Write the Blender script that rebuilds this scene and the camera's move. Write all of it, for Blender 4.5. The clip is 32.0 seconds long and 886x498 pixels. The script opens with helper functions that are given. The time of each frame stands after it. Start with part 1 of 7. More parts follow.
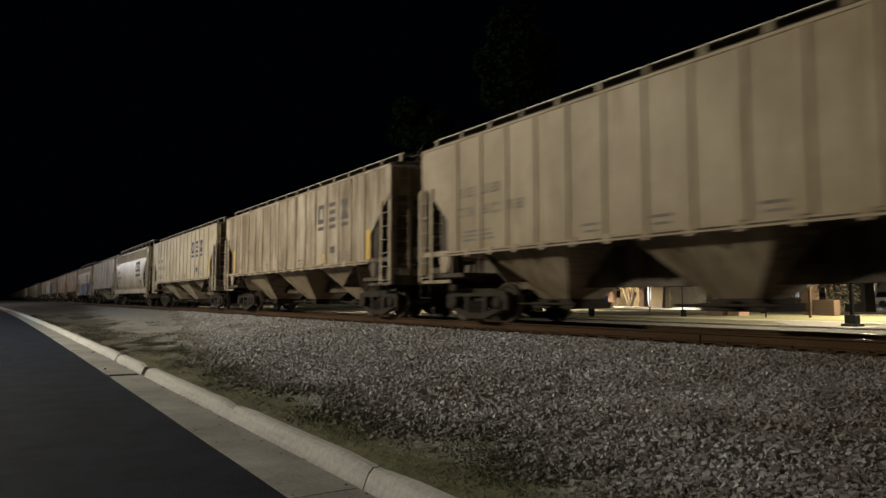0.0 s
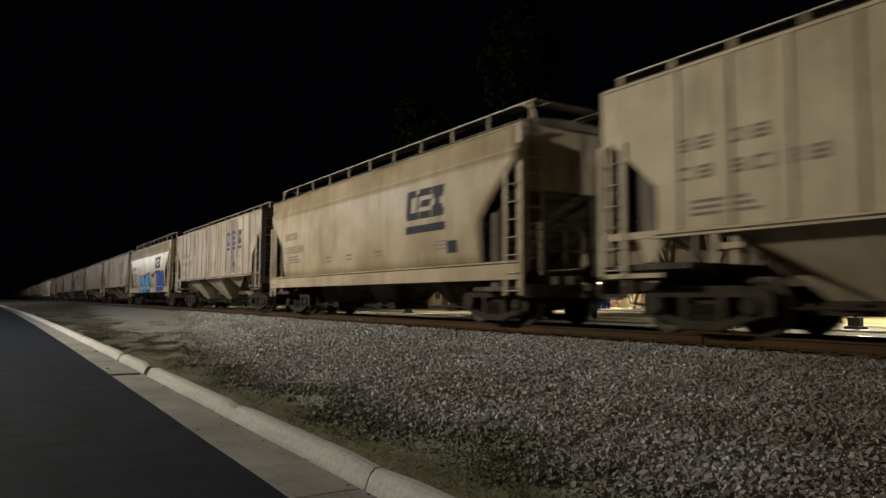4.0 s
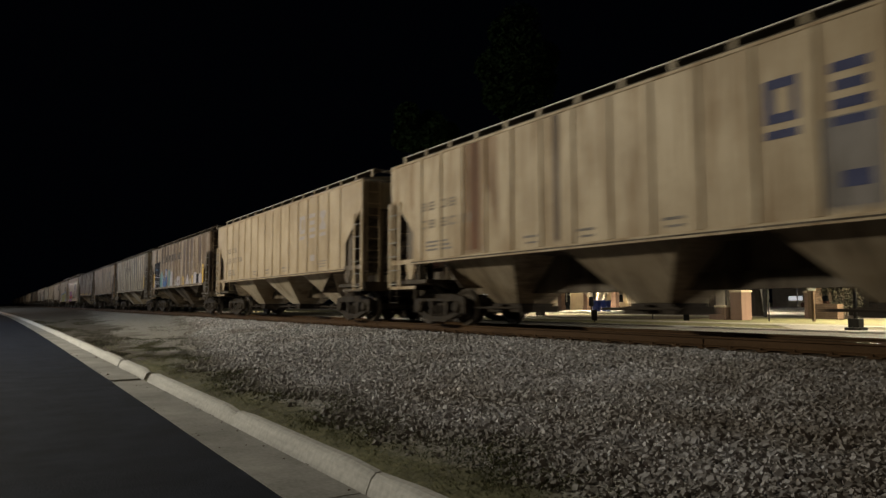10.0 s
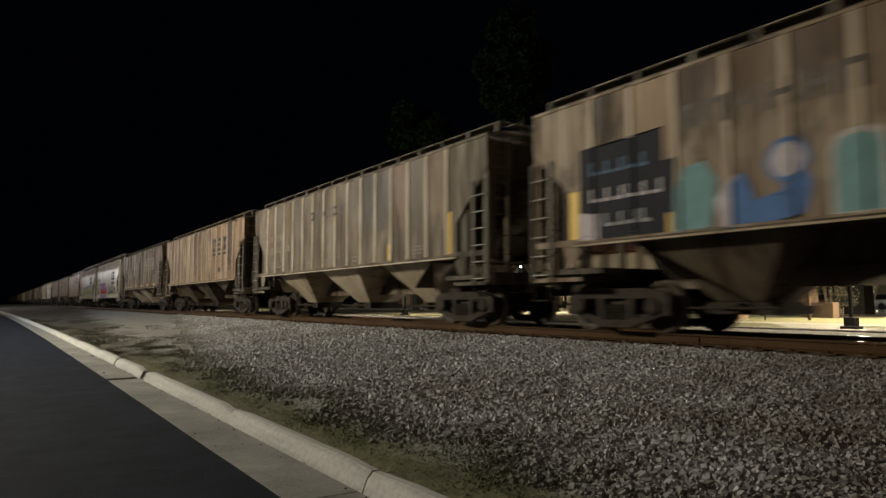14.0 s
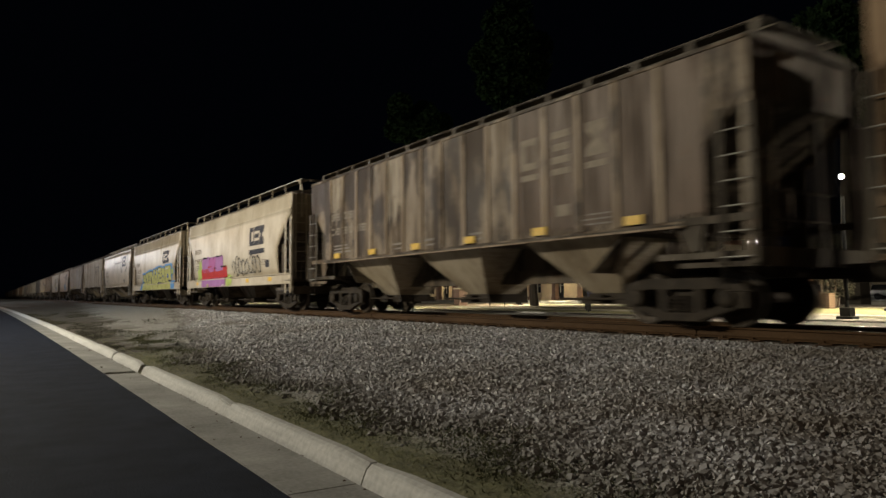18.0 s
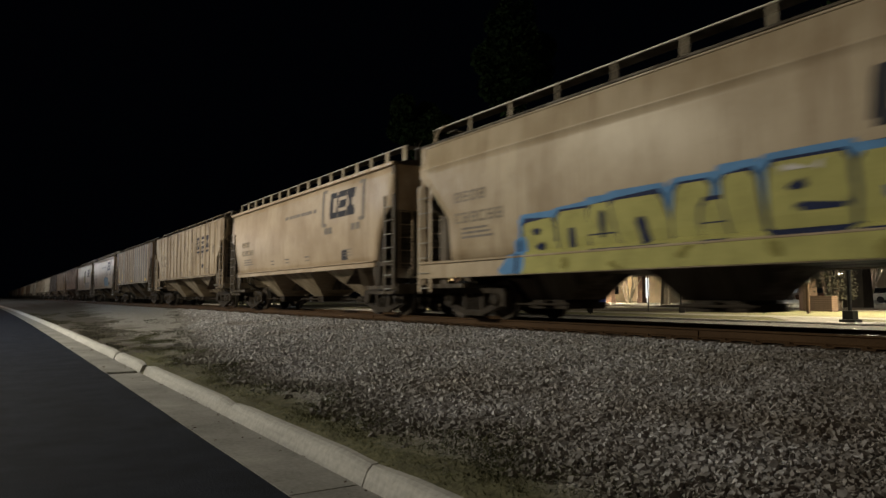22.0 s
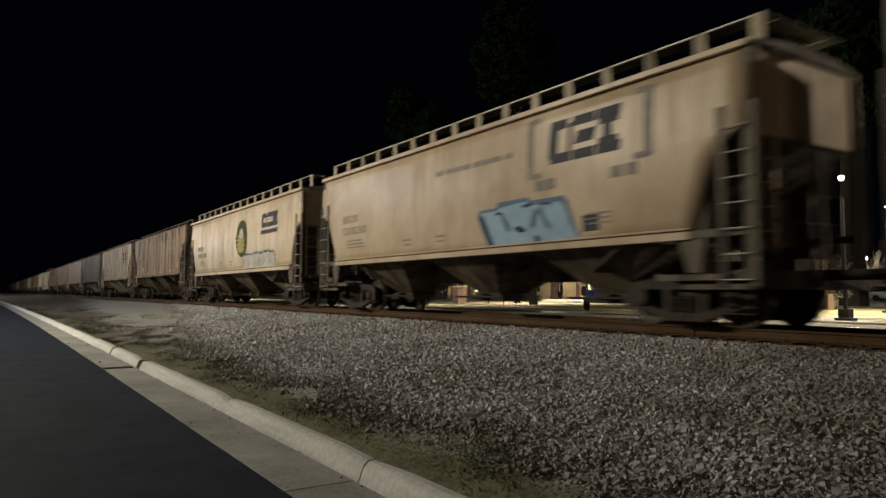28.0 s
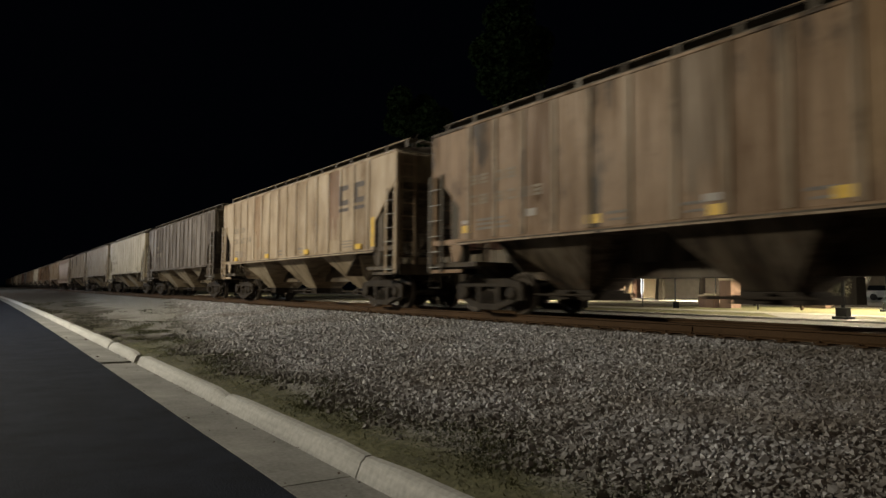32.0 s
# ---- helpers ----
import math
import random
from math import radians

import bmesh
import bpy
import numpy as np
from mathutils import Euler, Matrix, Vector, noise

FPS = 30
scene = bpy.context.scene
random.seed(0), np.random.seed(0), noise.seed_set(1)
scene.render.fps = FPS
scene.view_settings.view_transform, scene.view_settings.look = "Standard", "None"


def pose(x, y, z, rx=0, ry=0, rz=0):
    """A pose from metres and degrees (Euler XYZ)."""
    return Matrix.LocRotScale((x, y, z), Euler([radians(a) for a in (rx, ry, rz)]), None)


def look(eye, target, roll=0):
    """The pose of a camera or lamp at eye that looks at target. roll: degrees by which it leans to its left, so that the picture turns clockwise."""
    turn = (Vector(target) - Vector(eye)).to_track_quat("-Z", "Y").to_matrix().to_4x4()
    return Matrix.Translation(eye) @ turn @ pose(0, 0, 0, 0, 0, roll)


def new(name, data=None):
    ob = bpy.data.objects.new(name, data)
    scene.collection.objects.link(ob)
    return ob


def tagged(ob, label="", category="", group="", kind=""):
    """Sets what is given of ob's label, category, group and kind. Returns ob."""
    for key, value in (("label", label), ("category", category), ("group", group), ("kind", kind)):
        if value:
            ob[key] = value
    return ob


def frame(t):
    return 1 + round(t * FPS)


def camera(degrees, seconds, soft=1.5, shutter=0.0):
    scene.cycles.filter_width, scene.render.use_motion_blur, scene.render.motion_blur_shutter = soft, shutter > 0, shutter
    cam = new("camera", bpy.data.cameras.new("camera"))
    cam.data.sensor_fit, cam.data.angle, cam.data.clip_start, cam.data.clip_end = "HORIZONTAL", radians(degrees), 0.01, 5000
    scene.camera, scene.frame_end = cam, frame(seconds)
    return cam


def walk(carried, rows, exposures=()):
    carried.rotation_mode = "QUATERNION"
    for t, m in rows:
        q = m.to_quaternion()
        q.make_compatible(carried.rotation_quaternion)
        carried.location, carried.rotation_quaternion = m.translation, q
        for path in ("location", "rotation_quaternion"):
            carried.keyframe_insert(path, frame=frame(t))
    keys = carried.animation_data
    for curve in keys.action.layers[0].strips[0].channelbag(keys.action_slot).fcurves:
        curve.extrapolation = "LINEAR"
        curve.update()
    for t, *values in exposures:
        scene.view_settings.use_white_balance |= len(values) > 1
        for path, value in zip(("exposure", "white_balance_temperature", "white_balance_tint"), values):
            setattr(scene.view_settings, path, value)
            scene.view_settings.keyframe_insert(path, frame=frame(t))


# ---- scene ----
# ---- camera: held by hand beside the road, nearly still ----
EYE = (0.0, 0.0, 1.4)
cam = camera(65.45, 32.0, soft=1.5, shutter=0.6)
TURNS = [
    (0, 94.126, -0.000, -32.857),
    (0.5, 94.071, 0.039, -32.862),
    (1, 94.097, -0.002, -32.837),
    (1.5, 94.176, -0.105, -32.817),
    (2, 94.280, -0.167, -32.766),
    (2.5, 94.355, -0.194, -32.762),
    (3, 94.332, -0.263, -32.728),
    (3.5, 94.264, -0.262, -32.697),
    (5.5, 94.064, -0.169, -32.584),
    (6, 94.155, -0.092, -32.570),
    (6.5, 94.258, -0.025, -32.579),
    (7, 94.345, 0.002, -32.596),
    (7.5, 94.458, 0.014, -32.647),
    (8, 94.521, 0.080, -32.711),
    (8.5, 94.546, 0.114, -32.754),
    (9, 94.539, 0.149, -32.753),
    (9.5, 94.513, 0.113, -32.722),
    (10, 94.505, 0.124, -32.655),
    (10.5, 94.498, 0.155, -32.628),
    (11, 94.505, 0.151, -32.685),
    (11.5, 94.470, 0.194, -32.745),
    (12, 94.457, 0.181, -32.820),
    (12.5, 94.405, 0.183, -32.845),
    (13, 94.403, 0.173, -32.880),
    (13.5, 94.402, 0.163, -32.916),
    (14, 94.387, 0.095, -32.926),
    (14.5, 94.290, 0.056, -32.958),
    (16.5, 93.954, 0.197, -33.003),
    (17, 93.750, 0.258, -32.979),
    (17.5, 93.729, 0.387, -32.977),
    (18, 93.760, 0.401, -33.143),
    (18.5, 93.803, 0.372, -33.194),
    (19, 93.921, 0.299, -33.178),
    (19.5, 94.021, 0.176, -33.081),
    (20, 94.148, 0.056, -32.983),
    (20.5, 93.997, 0.124, -32.886),
    (21, 93.902, 0.160, -32.828),
    (21.5, 93.870, 0.148, -32.877),
    (22, 93.875, 0.158, -32.978),
    (22.5, 93.902, 0.126, -33.005),
    (23, 93.976, 0.024, -33.032),
    (23.5, 93.992, -0.010, -32.985),
    (24, 94.112, -0.061, -32.954),
    (24.5, 94.149, -0.075, -32.928),
    (25, 94.127, -0.055, -32.912),
    (25.5, 94.052, -0.036, -32.964),
    (27.5, 93.671, -0.063, -33.234),
    (28, 93.587, -0.111, -33.233),
    (28.5, 93.490, -0.185, -33.161),
    (29, 93.470, -0.206, -33.145),
    (29.5, 93.476, -0.191, -33.197),
    (30, 93.477, -0.193, -33.248),
    (30.5, 93.539, -0.234, -33.348),
    (31, 93.464, -0.296, -33.413),
    (31.5, 93.406, -0.334, -33.402),
    (32, 93.302, -0.418, -33.378),
]
# the camera's own exposure drifts as pale and dark cars pass
EXPOSURES = ((0, -0.06), (1, 0.0), (3, 0.0), (6, -0.10), (7, -0.06), (8, -0.20), (9.5, -0.24), (10, -0.12), (12, -0.15), (13, 0.06), (14, 0.15), (16.5, 0.20), (18, 0.20), (19, 0.15), (20, 0.0), (21, -0.10), (23, -0.18), (24, -0.10), (25, 0.0), (28, 0.18), (29, 0.02), (30, 0.04), (31, 0.10), (32, 0.10))
walk(cam, [(t, pose(*EYE, rx, ry, rz)) for t, rx, ry, rz in TURNS], exposures=EXPOSURES)

# ---- plan, in metres: the track runs along y ----
TRACK_X = 10.73          # centre line of the track
RAIL_Z = 0.85            # top of the rails
SPEED = 10.69            # the train rolls towards -y
LAWN_Z = 0.60            # level of the lawn and the square behind the track


def bend(y):
    """How far the road swings away from the track at y."""
    return -0.00012 * y * y if abs(y) < 120 else 0.0288 * (y + 120) - 1.728 if y < 0 else -1.728 - 0.0288 * (y - 120)


# ---- night sky and lamps ----
world = bpy.data.worlds.new("night")
scene.world = world
world.use_nodes = True
world.node_tree.nodes["Background"].inputs[0].default_value = (0.10, 0.14, 0.26, 1)
world.node_tree.nodes["Background"].inputs[1].default_value = 0.0035


def lamp(name, kind, m, watts, colour, size=0.3, spread=None):
    data = bpy.data.lights.new(name, kind)
    data.energy, data.color = watts, colour
    if kind == "AREA":
        data.shape, data.size = "DISK", size
    else:
        data.shadow_soft_size = size
    if kind == "SPOT":
        data.spot_size, data.spot_blend = radians(spread), 0.6
    ob = new(name, data)
    ob.matrix_world = m
    return ob


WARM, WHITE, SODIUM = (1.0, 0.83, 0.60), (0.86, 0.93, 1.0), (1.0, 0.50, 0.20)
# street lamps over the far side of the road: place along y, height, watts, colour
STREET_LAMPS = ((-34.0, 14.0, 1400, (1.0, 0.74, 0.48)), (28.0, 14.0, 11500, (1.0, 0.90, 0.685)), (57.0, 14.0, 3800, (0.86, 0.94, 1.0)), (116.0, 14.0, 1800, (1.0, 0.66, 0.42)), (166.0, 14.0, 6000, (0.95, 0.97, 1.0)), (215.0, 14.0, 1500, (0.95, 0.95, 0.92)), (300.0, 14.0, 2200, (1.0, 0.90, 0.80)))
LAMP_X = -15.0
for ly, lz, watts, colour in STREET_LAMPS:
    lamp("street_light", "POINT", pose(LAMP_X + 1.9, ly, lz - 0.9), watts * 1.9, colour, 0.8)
# lamps of the square behind the track
# the first is a known post, the others are added to light the lawn
SQUARE_LAMPS = ((20.4, 10.2, 3.98), (20.6, 36.0, 3.2), (21.0, 70.0, 3.2), (30.5, 13.5, 4.2), (32.0, 39.0, 3.2), (47.0, 33.0, 3.2), (50.0, 50.0, 3.2))
for sx, sy, sz in SQUARE_LAMPS:
    lamp("square_light", "SPOT", pose(sx, sy, LAWN_Z + sz - 0.02), 6400 if sx > 25 else 1300, (1.0, 0.84, 0.56), 0.12, 165)


# masts of the car park far behind
LOT_LAMPS = ((60.0, 28.4), (66.0, 41.5), (96.0, 55.9), (90.0, 18.0), (96.0, 49.0))
for sx, sy in LOT_LAMPS:
    lamp("lot_light", "SPOT", pose(sx, sy, LAWN_Z + 3.58), 3200, (1.0, 0.92, 0.76), 0.12, 165)
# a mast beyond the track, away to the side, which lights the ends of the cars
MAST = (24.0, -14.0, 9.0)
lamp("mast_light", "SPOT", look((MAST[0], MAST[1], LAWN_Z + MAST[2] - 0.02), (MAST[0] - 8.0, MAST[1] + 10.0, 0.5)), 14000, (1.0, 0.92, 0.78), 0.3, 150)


# ---- materials ----
def nodes(name):
    m = bpy.data.materials.new(name)
    m.use_nodes = True
    t = m.node_tree
    return m, t.nodes, t.links, t.nodes["Principled BSDF"]


def ramp(n, stops):
    r = n.new("ShaderNodeValToRGB")
    while len(r.color_ramp.elements) < len(stops):
        r.color_ramp.elements.new(0.5)
    for e, (p, c) in zip(r.color_ramp.elements, stops):
        e.position, e.color = p, (*c, 1) if len(c) == 3 else c
    return r


def noise_tex(n, l, vec, scale, detail=4.0, rough=0.55, squash=None):
    if squash:
        mp = n.new("ShaderNodeMapping")
        mp.inputs["Scale"].default_value = squash
        l.new(vec, mp.inputs["Vector"])
        vec = mp.outputs["Vector"]
    t = n.new("ShaderNodeTexNoise")
    t.inputs["Scale"].default_value, t.inputs["Detail"].default_value, t.inputs["Roughness"].default_value = scale, detail, rough
    l.new(vec, t.inputs["Vector"])
    return t.outputs["Fac"]


def mix(n, l, fac, a, b, how="MIX"):
    x = n.new("ShaderNodeMix")
    x.data_type, x.blend_type = "RGBA", how
    for sock, v in ((x.inputs[0], fac), (x.inputs[6], a), (x.inputs[7], b)):
        if isinstance(v, (int, float)):
            sock.default_value = v
        elif isinstance(v, tuple):
            sock.default_value = (*v, 1)
        else:
            l.new(v, sock)
    return x.outputs[2]


def math_node(n, l, op, a, b=None):
    x = n.new("ShaderNodeMath")
    x.operation = op
    for sock, v in zip(x.inputs, (a, b)):
        if v is None:
            continue
        if isinstance(v, (int, float)):
            sock.default_value = v
        else:
            l.new(v, sock)
    return x.outputs[0]


def bump(n, l, bsdf, height, strength, distance):
    b = n.new("ShaderNodeBump")
    b.inputs["Strength"].default_value, b.inputs["Distance"].default_value = strength, distance
    l.new(height, b.inputs["Height"])
    l.new(b.outputs["Normal"], bsdf.inputs["Normal"])


def surface(name, dark, light, scale, rough=0.8, metal=0.0, fine=12.0, relief=0.01, strength=0.4, squash=None):
    """A plain surface: two tones mixed by a coarse and a fine grain, with relief."""
    m, n, l, p = nodes(name)
    c = n.new("ShaderNodeTexCoord").outputs["Object"]
    a = noise_tex(n, l, c, scale, 5, 0.6, squash)
    b = noise_tex(n, l, c, scale * fine, 3, 0.6)
    f = math_node(n, l, "ADD", math_node(n, l, "MULTIPLY", a, 0.65), math_node(n, l, "MULTIPLY", b, 0.35))
    r = ramp(n, ((0.34, dark), (0.66, light)))
    l.new(f, r.inputs[0])
    l.new(r.outputs[0], p.inputs["Base Color"])
    p.inputs["Roughness"].default_value, p.inputs["Metallic"].default_value = rough, metal
    bump(n, l, p, b, strength, relief)
    return m


def paint(name, base, dirt, amount=0.35, rust=0.15, panels=None, gloss=0.5, pitch=0.94, patch=None, blotch=0.0, sheen=0.2):
    """Weathered paint of a rail car: streaks that run down, rust spots, and, for panels, a tint that changes from panel to panel."""
    m, n, l, p = nodes(name)
    c = n.new("ShaderNodeTexCoord").outputs["Object"]
    colour = base
    if panels or patch:
        sep = n.new("ShaderNodeSeparateXYZ")
        l.new(c, sep.inputs[0])
        cell = math_node(n, l, "FLOOR", math_node(n, l, "DIVIDE", sep.outputs["Y"], pitch))
        w = n.new("ShaderNodeTexWhiteNoise")
        w.noise_dimensions = "1D"
        l.new(math_node(n, l, "ADD", cell, float(len(name)) * 1.37), w.inputs["W"])
        if panels:
            r = ramp(n, panels)
            r.color_ramp.interpolation = "CONSTANT"
            l.new(w.outputs["Value"], r.inputs[0])
            colour = r.outputs[0]
        else:
            colour = mix(n, l, math_node(n, l, "MULTIPLY", w.outputs["Value"], 0.35), base, patch)
    # every part takes its own stretch of the pattern
    shift = n.new("ShaderNodeVectorMath")
    shift.operation = "ADD"
    l.new(c, shift.inputs[0])
    own = n.new("ShaderNodeCombineXYZ")
    l.new(math_node(n, l, "MULTIPLY", n.new("ShaderNodeObjectInfo").outputs["Random"], 61.0), own.inputs[1])
    l.new(own.outputs[0], shift.inputs[1])
    place, c = c, shift.outputs[0]
    wide = noise_tex(n, l, c, 1.0, 5, 0.62, (1.0, 1.7, 0.22))
    thin = noise_tex(n, l, c, 1.0, 4, 0.6, (2.0, 9.0, 0.55))
    spots = noise_tex(n, l, c, 2.6, 6, 0.7)
    f = math_node(n, l, "ADD", math_node(n, l, "MULTIPLY", wide, 0.6), math_node(n, l, "MULTIPLY", thin, 0.4))
    r = ramp(n, ((0.565 - 0.20 * amount, (0, 0, 0)), (0.70 - 0.20 * amount, (1, 1, 1))))
    l.new(f, r.inputs[0])
    streak = math_node(n, l, "MULTIPLY", r.outputs[0], min(0.92, 0.35 + amount))
    colour = mix(n, l, streak, colour, dirt)
    r2 = ramp(n, ((0.66 - 0.2 * rust, (0, 0, 0)), (0.76 - 0.16 * rust, (1, 1, 1))))
    l.new(spots, r2.inputs[0])
    colour = mix(n, l, math_node(n, l, "MULTIPLY", r2.outputs[0], min(0.9, rust * 2.2)), colour, (0.13, 0.055, 0.022))
    if blotch:
        # large brown blots that run down from the roof
        high = n.new("ShaderNodeSeparateXYZ")
        l.new(place, high.inputs[0])
        blot = noise_tex(n, l, c, 1.0, 7, 0.66, (1.0, 0.95, 0.42))
        runs = noise_tex(n, l, c, 1.0, 3, 0.6, (1.0, 4.0, 0.3))
        b_ = math_node(n, l, "ADD", math_node(n, l, "MULTIPLY", blot, 0.8), math_node(n, l, "MULTIPLY", runs, 0.2))
        b_ = math_node(n, l, "ADD", b_, math_node(n, l, "MULTIPLY", math_node(n, l, "SUBTRACT", high.outputs["Z"], 3.0), 0.025))
        rb_ = ramp(n, ((0.575 - 0.16 * blotch, (0, 0, 0)), (0.635 - 0.16 * blotch, (1, 1, 1))))
        l.new(b_, rb_.inputs[0])
        colour = mix(n, l, math_node(n, l, "MULTIPLY", rb_.outputs[0], 0.92), colour, (0.047, 0.031, 0.021))
    cloud = noise_tex(n, l, c, 0.55, 4, 0.6)
    rc = ramp(n, ((0.36, (0.70, 0.66, 0.60)), (0.62, (1, 1, 1))))
    l.new(cloud, rc.inputs[0])
    colour = mix(n, l, 0.9, colour, rc.outputs[0], "MULTIPLY")
    fine_run = noise_tex(n, l, c, 1.0, 3, 0.6, (2.0, 30.0, 0.9))
    rf = ramp(n, ((0.42, (0.78, 0.74, 0.68)), (0.56, (1, 1, 1))))
    l.new(fine_run, rf.inputs[0])
    colour = mix(n, l, min(1.0, 0.35 + amount), colour, rf.outputs[0], "MULTIPLY")
    grain = noise_tex(n, l, c, 24.0, 3, 0.6)
    colour = mix(n, l, math_node(n, l, "MULTIPLY", grain, 0.30), colour, (0.30, 0.27, 0.23), "MULTIPLY")
    l.new(colour, p.inputs["Base Color"])
    rr = ramp(n, ((0.0, (gloss,) * 3), (1.0, (min(0.9, gloss + 0.25),) * 3)))
    l.new(streak, rr.inputs[0])
    l.new(rr.outputs[0], p.inputs["Roughness"])
    bump(n, l, p, spots, 0.12, 0.02)
    p.inputs["Specular IOR Level"].default_value = sheen
    return m


def glow(name, colour, strength):
    m, n, l, p = nodes(name)
    p.inputs["Base Color"].default_value = (*colour, 1)
    p.inputs["Emission Color"].default_value = (*colour, 1)
    p.inputs["Emission Strength"].default_value = strength
    return m


ASPHALT = surface("asphalt", (0.0022, 0.0036, 0.0090), (0.0145, 0.0205, 0.0380), 1.6, 0.95, 0, 30, 0.012, 0.9)
ASPHALT.node_tree.nodes["Principled BSDF"].inputs["Specular IOR Level"].default_value = 0.12
CONCRETE = surface("kerb_concrete", (0.25, 0.249, 0.248), (0.56, 0.557, 0.545), 1.3, 0.9, 0, 14, 0.004, 0.35, (3, 0.3, 5))
GUTTER = surface("gutter_concrete", (0.155, 0.154, 0.150), (0.33, 0.327, 0.317), 1.2, 0.9, 0, 22, 0.004, 0.35)
PAVING = surface("paving", (0.30, 0.29, 0.26), (0.44, 0.42, 0.38), 0.8, 0.85, 0, 14, 0.004, 0.3)
BACK_ROAD = surface("worn_grey_asphalt", (0.13, 0.127, 0.12), (0.22, 0.215, 0.205), 0.9, 0.9, 0, 14, 0.004, 0.3)
BRICKWORK = surface("brick", (0.20, 0.085, 0.05), (0.34, 0.16, 0.10), 3.0, 0.85, 0, 8, 0.01, 0.4)
MORTAR = surface("brown_mortar", (0.16, 0.105, 0.08), (0.24, 0.16, 0.12), 4.0, 0.9, 0, 8, 0.004, 0.3)
PIER_BRICK = surface("pink_brick", (0.165, 0.105, 0.08), (0.255, 0.165, 0.125), 3.0, 0.85, 0, 8, 0.01, 0.4)
MULCH = surface("mulch", (0.045, 0.032, 0.020), (0.11, 0.078, 0.050), 3.0, 0.95, 0, 9, 0.02, 0.8)
STUCCO = surface("stucco", (0.50, 0.42, 0.30), (0.66, 0.57, 0.43), 1.2, 0.85, 0, 10, 0.005, 0.3)
RAIL_RUST = surface("rail_rust", (0.040, 0.022, 0.010), (0.085, 0.049, 0.024), 4.0, 0.75, 0.3, 9, 0.004, 0.4, (1, 0.15, 1))
RAIL_HEAD = surface("rail_head_steel", (0.45, 0.44, 0.42), (0.62, 0.61, 0.60), 3.0, 0.17, 1.0, 6, 0.001, 0.1, (6, 0.1, 1))
TIE_WOOD = surface("tie_wood", (0.040, 0.026, 0.017), (0.095, 0.062, 0.040), 3.0, 0.9, 0, 7, 0.012, 0.6, (0.4, 3, 3))
IRON = surface("truck_iron", (0.019, 0.015, 0.012), (0.050, 0.040, 0.030), 4.0, 0.72, 0.2, 8, 0.008, 0.4)
WHEEL_STEEL = surface("wheel_steel", (0.026, 0.021, 0.017), (0.070, 0.056, 0.043), 5.0, 0.6, 0.3, 6, 0.003, 0.3)
TREAD = surface("wheel_tread", (0.22, 0.21, 0.20), (0.36, 0.35, 0.34), 6.0, 0.36, 1.0, 5, 0.001, 0.1)
EDGE_STEEL = surface("bright_edge_steel", (0.40, 0.37, 0.33), (0.58, 0.55, 0.50), 3.0, 0.55, 0.1, 6, 0.001, 0.1)
GALV = surface("galvanised_steel", (0.30, 0.29, 0.265), (0.46, 0.45, 0.42), 5.0, 0.5, 0.5, 6, 0.002, 0.2)
BLACK_METAL = surface("black_metal", (0.010, 0.010, 0.010), (0.022, 0.021, 0.020), 6.0, 0.5, 0.3, 6, 0.002, 0.2)
WALL_BRICK = surface("brown_brick", (0.085, 0.055, 0.036), (0.16, 0.105, 0.068), 3.0, 0.9, 0, 8, 0.01, 0.4)
SHRUB = surface("shrub_leaves", (0.018, 0.018, 0.010), (0.044, 0.040, 0.024), 3.0, 0.9, 0, 6, 0.01, 0.3)
DARK_BARK = surface("dark_bark", (0.018, 0.015, 0.011), (0.045, 0.036, 0.026), 5.0, 0.95, 0, 6, 0.03, 0.8, (1, 1, 0.25))
PALE_BARK = surface("pale_bark", (0.22, 0.19, 0.15), (0.42, 0.37, 0.30), 5.0, 0.8, 0, 6, 0.006, 0.3, (1, 1, 0.2))
BARK = surface("bark", (0.05, 0.038, 0.028), (0.13, 0.10, 0.075), 5.0, 0.9, 0, 6, 0.03, 0.8, (1, 1, 0.25))
LEAF = surface("leaves", (0.010, 0.019, 0.008), (0.018, 0.032, 0.013), 3.0, 0.95, 0, 6, 0.01, 0.3)
LEAF.node_tree.nodes["Principled BSDF"].inputs["Specular IOR Level"].default_value = 0.0
GRASS = surface("grass_blades", (0.13, 0.145, 0.065), (0.25, 0.25, 0.13), 2.0, 0.8, 0, 8, 0.01, 0.2)
WEED = surface("weed_blades", (0.018, 0.019, 0.010), (0.048, 0.046, 0.026), 2.0, 0.9, 0, 8, 0.01, 0.2)
GRASS_DARK = surface("dark_grass_blades", (0.048, 0.054, 0.022), (0.105, 0.110, 0.050), 2.0, 0.85, 0, 8, 0.01, 0.2)
BLUE_PLASTIC = surface("blue_plastic", (0.02, 0.035, 0.16), (0.03, 0.055, 0.24), 4.0, 0.45)
LAMP_GLOW = glow("lamp_glow", (1.0, 0.95, 0.86), 60.0)
LAMP_COLD = glow("lamp_cold", (1.0, 0.97, 0.90), 60.0)
WINDOW_GLOW = glow("lit_window", (1.0, 0.84, 0.55), 1.5)
WINDOW_COLD = glow("lit_white_window", (0.95, 0.97, 1.0), 0.55)
WINDOW_WHITE = glow("bright_white_window", (0.94, 0.97, 1.0), 1.6)
WINDOW_DARK = surface("dark_glass", (0.01, 0.012, 0.014), (0.02, 0.022, 0.025), 1.0, 0.12)
YELLOW_TAG = surface("yellow_reflector", (0.55, 0.34, 0.02), (0.75, 0.48, 0.04), 6.0, 0.5)
NAVY = surface("navy_lettering", (0.016, 0.017, 0.027), (0.039, 0.040, 0.053), 5.0, 0.6)
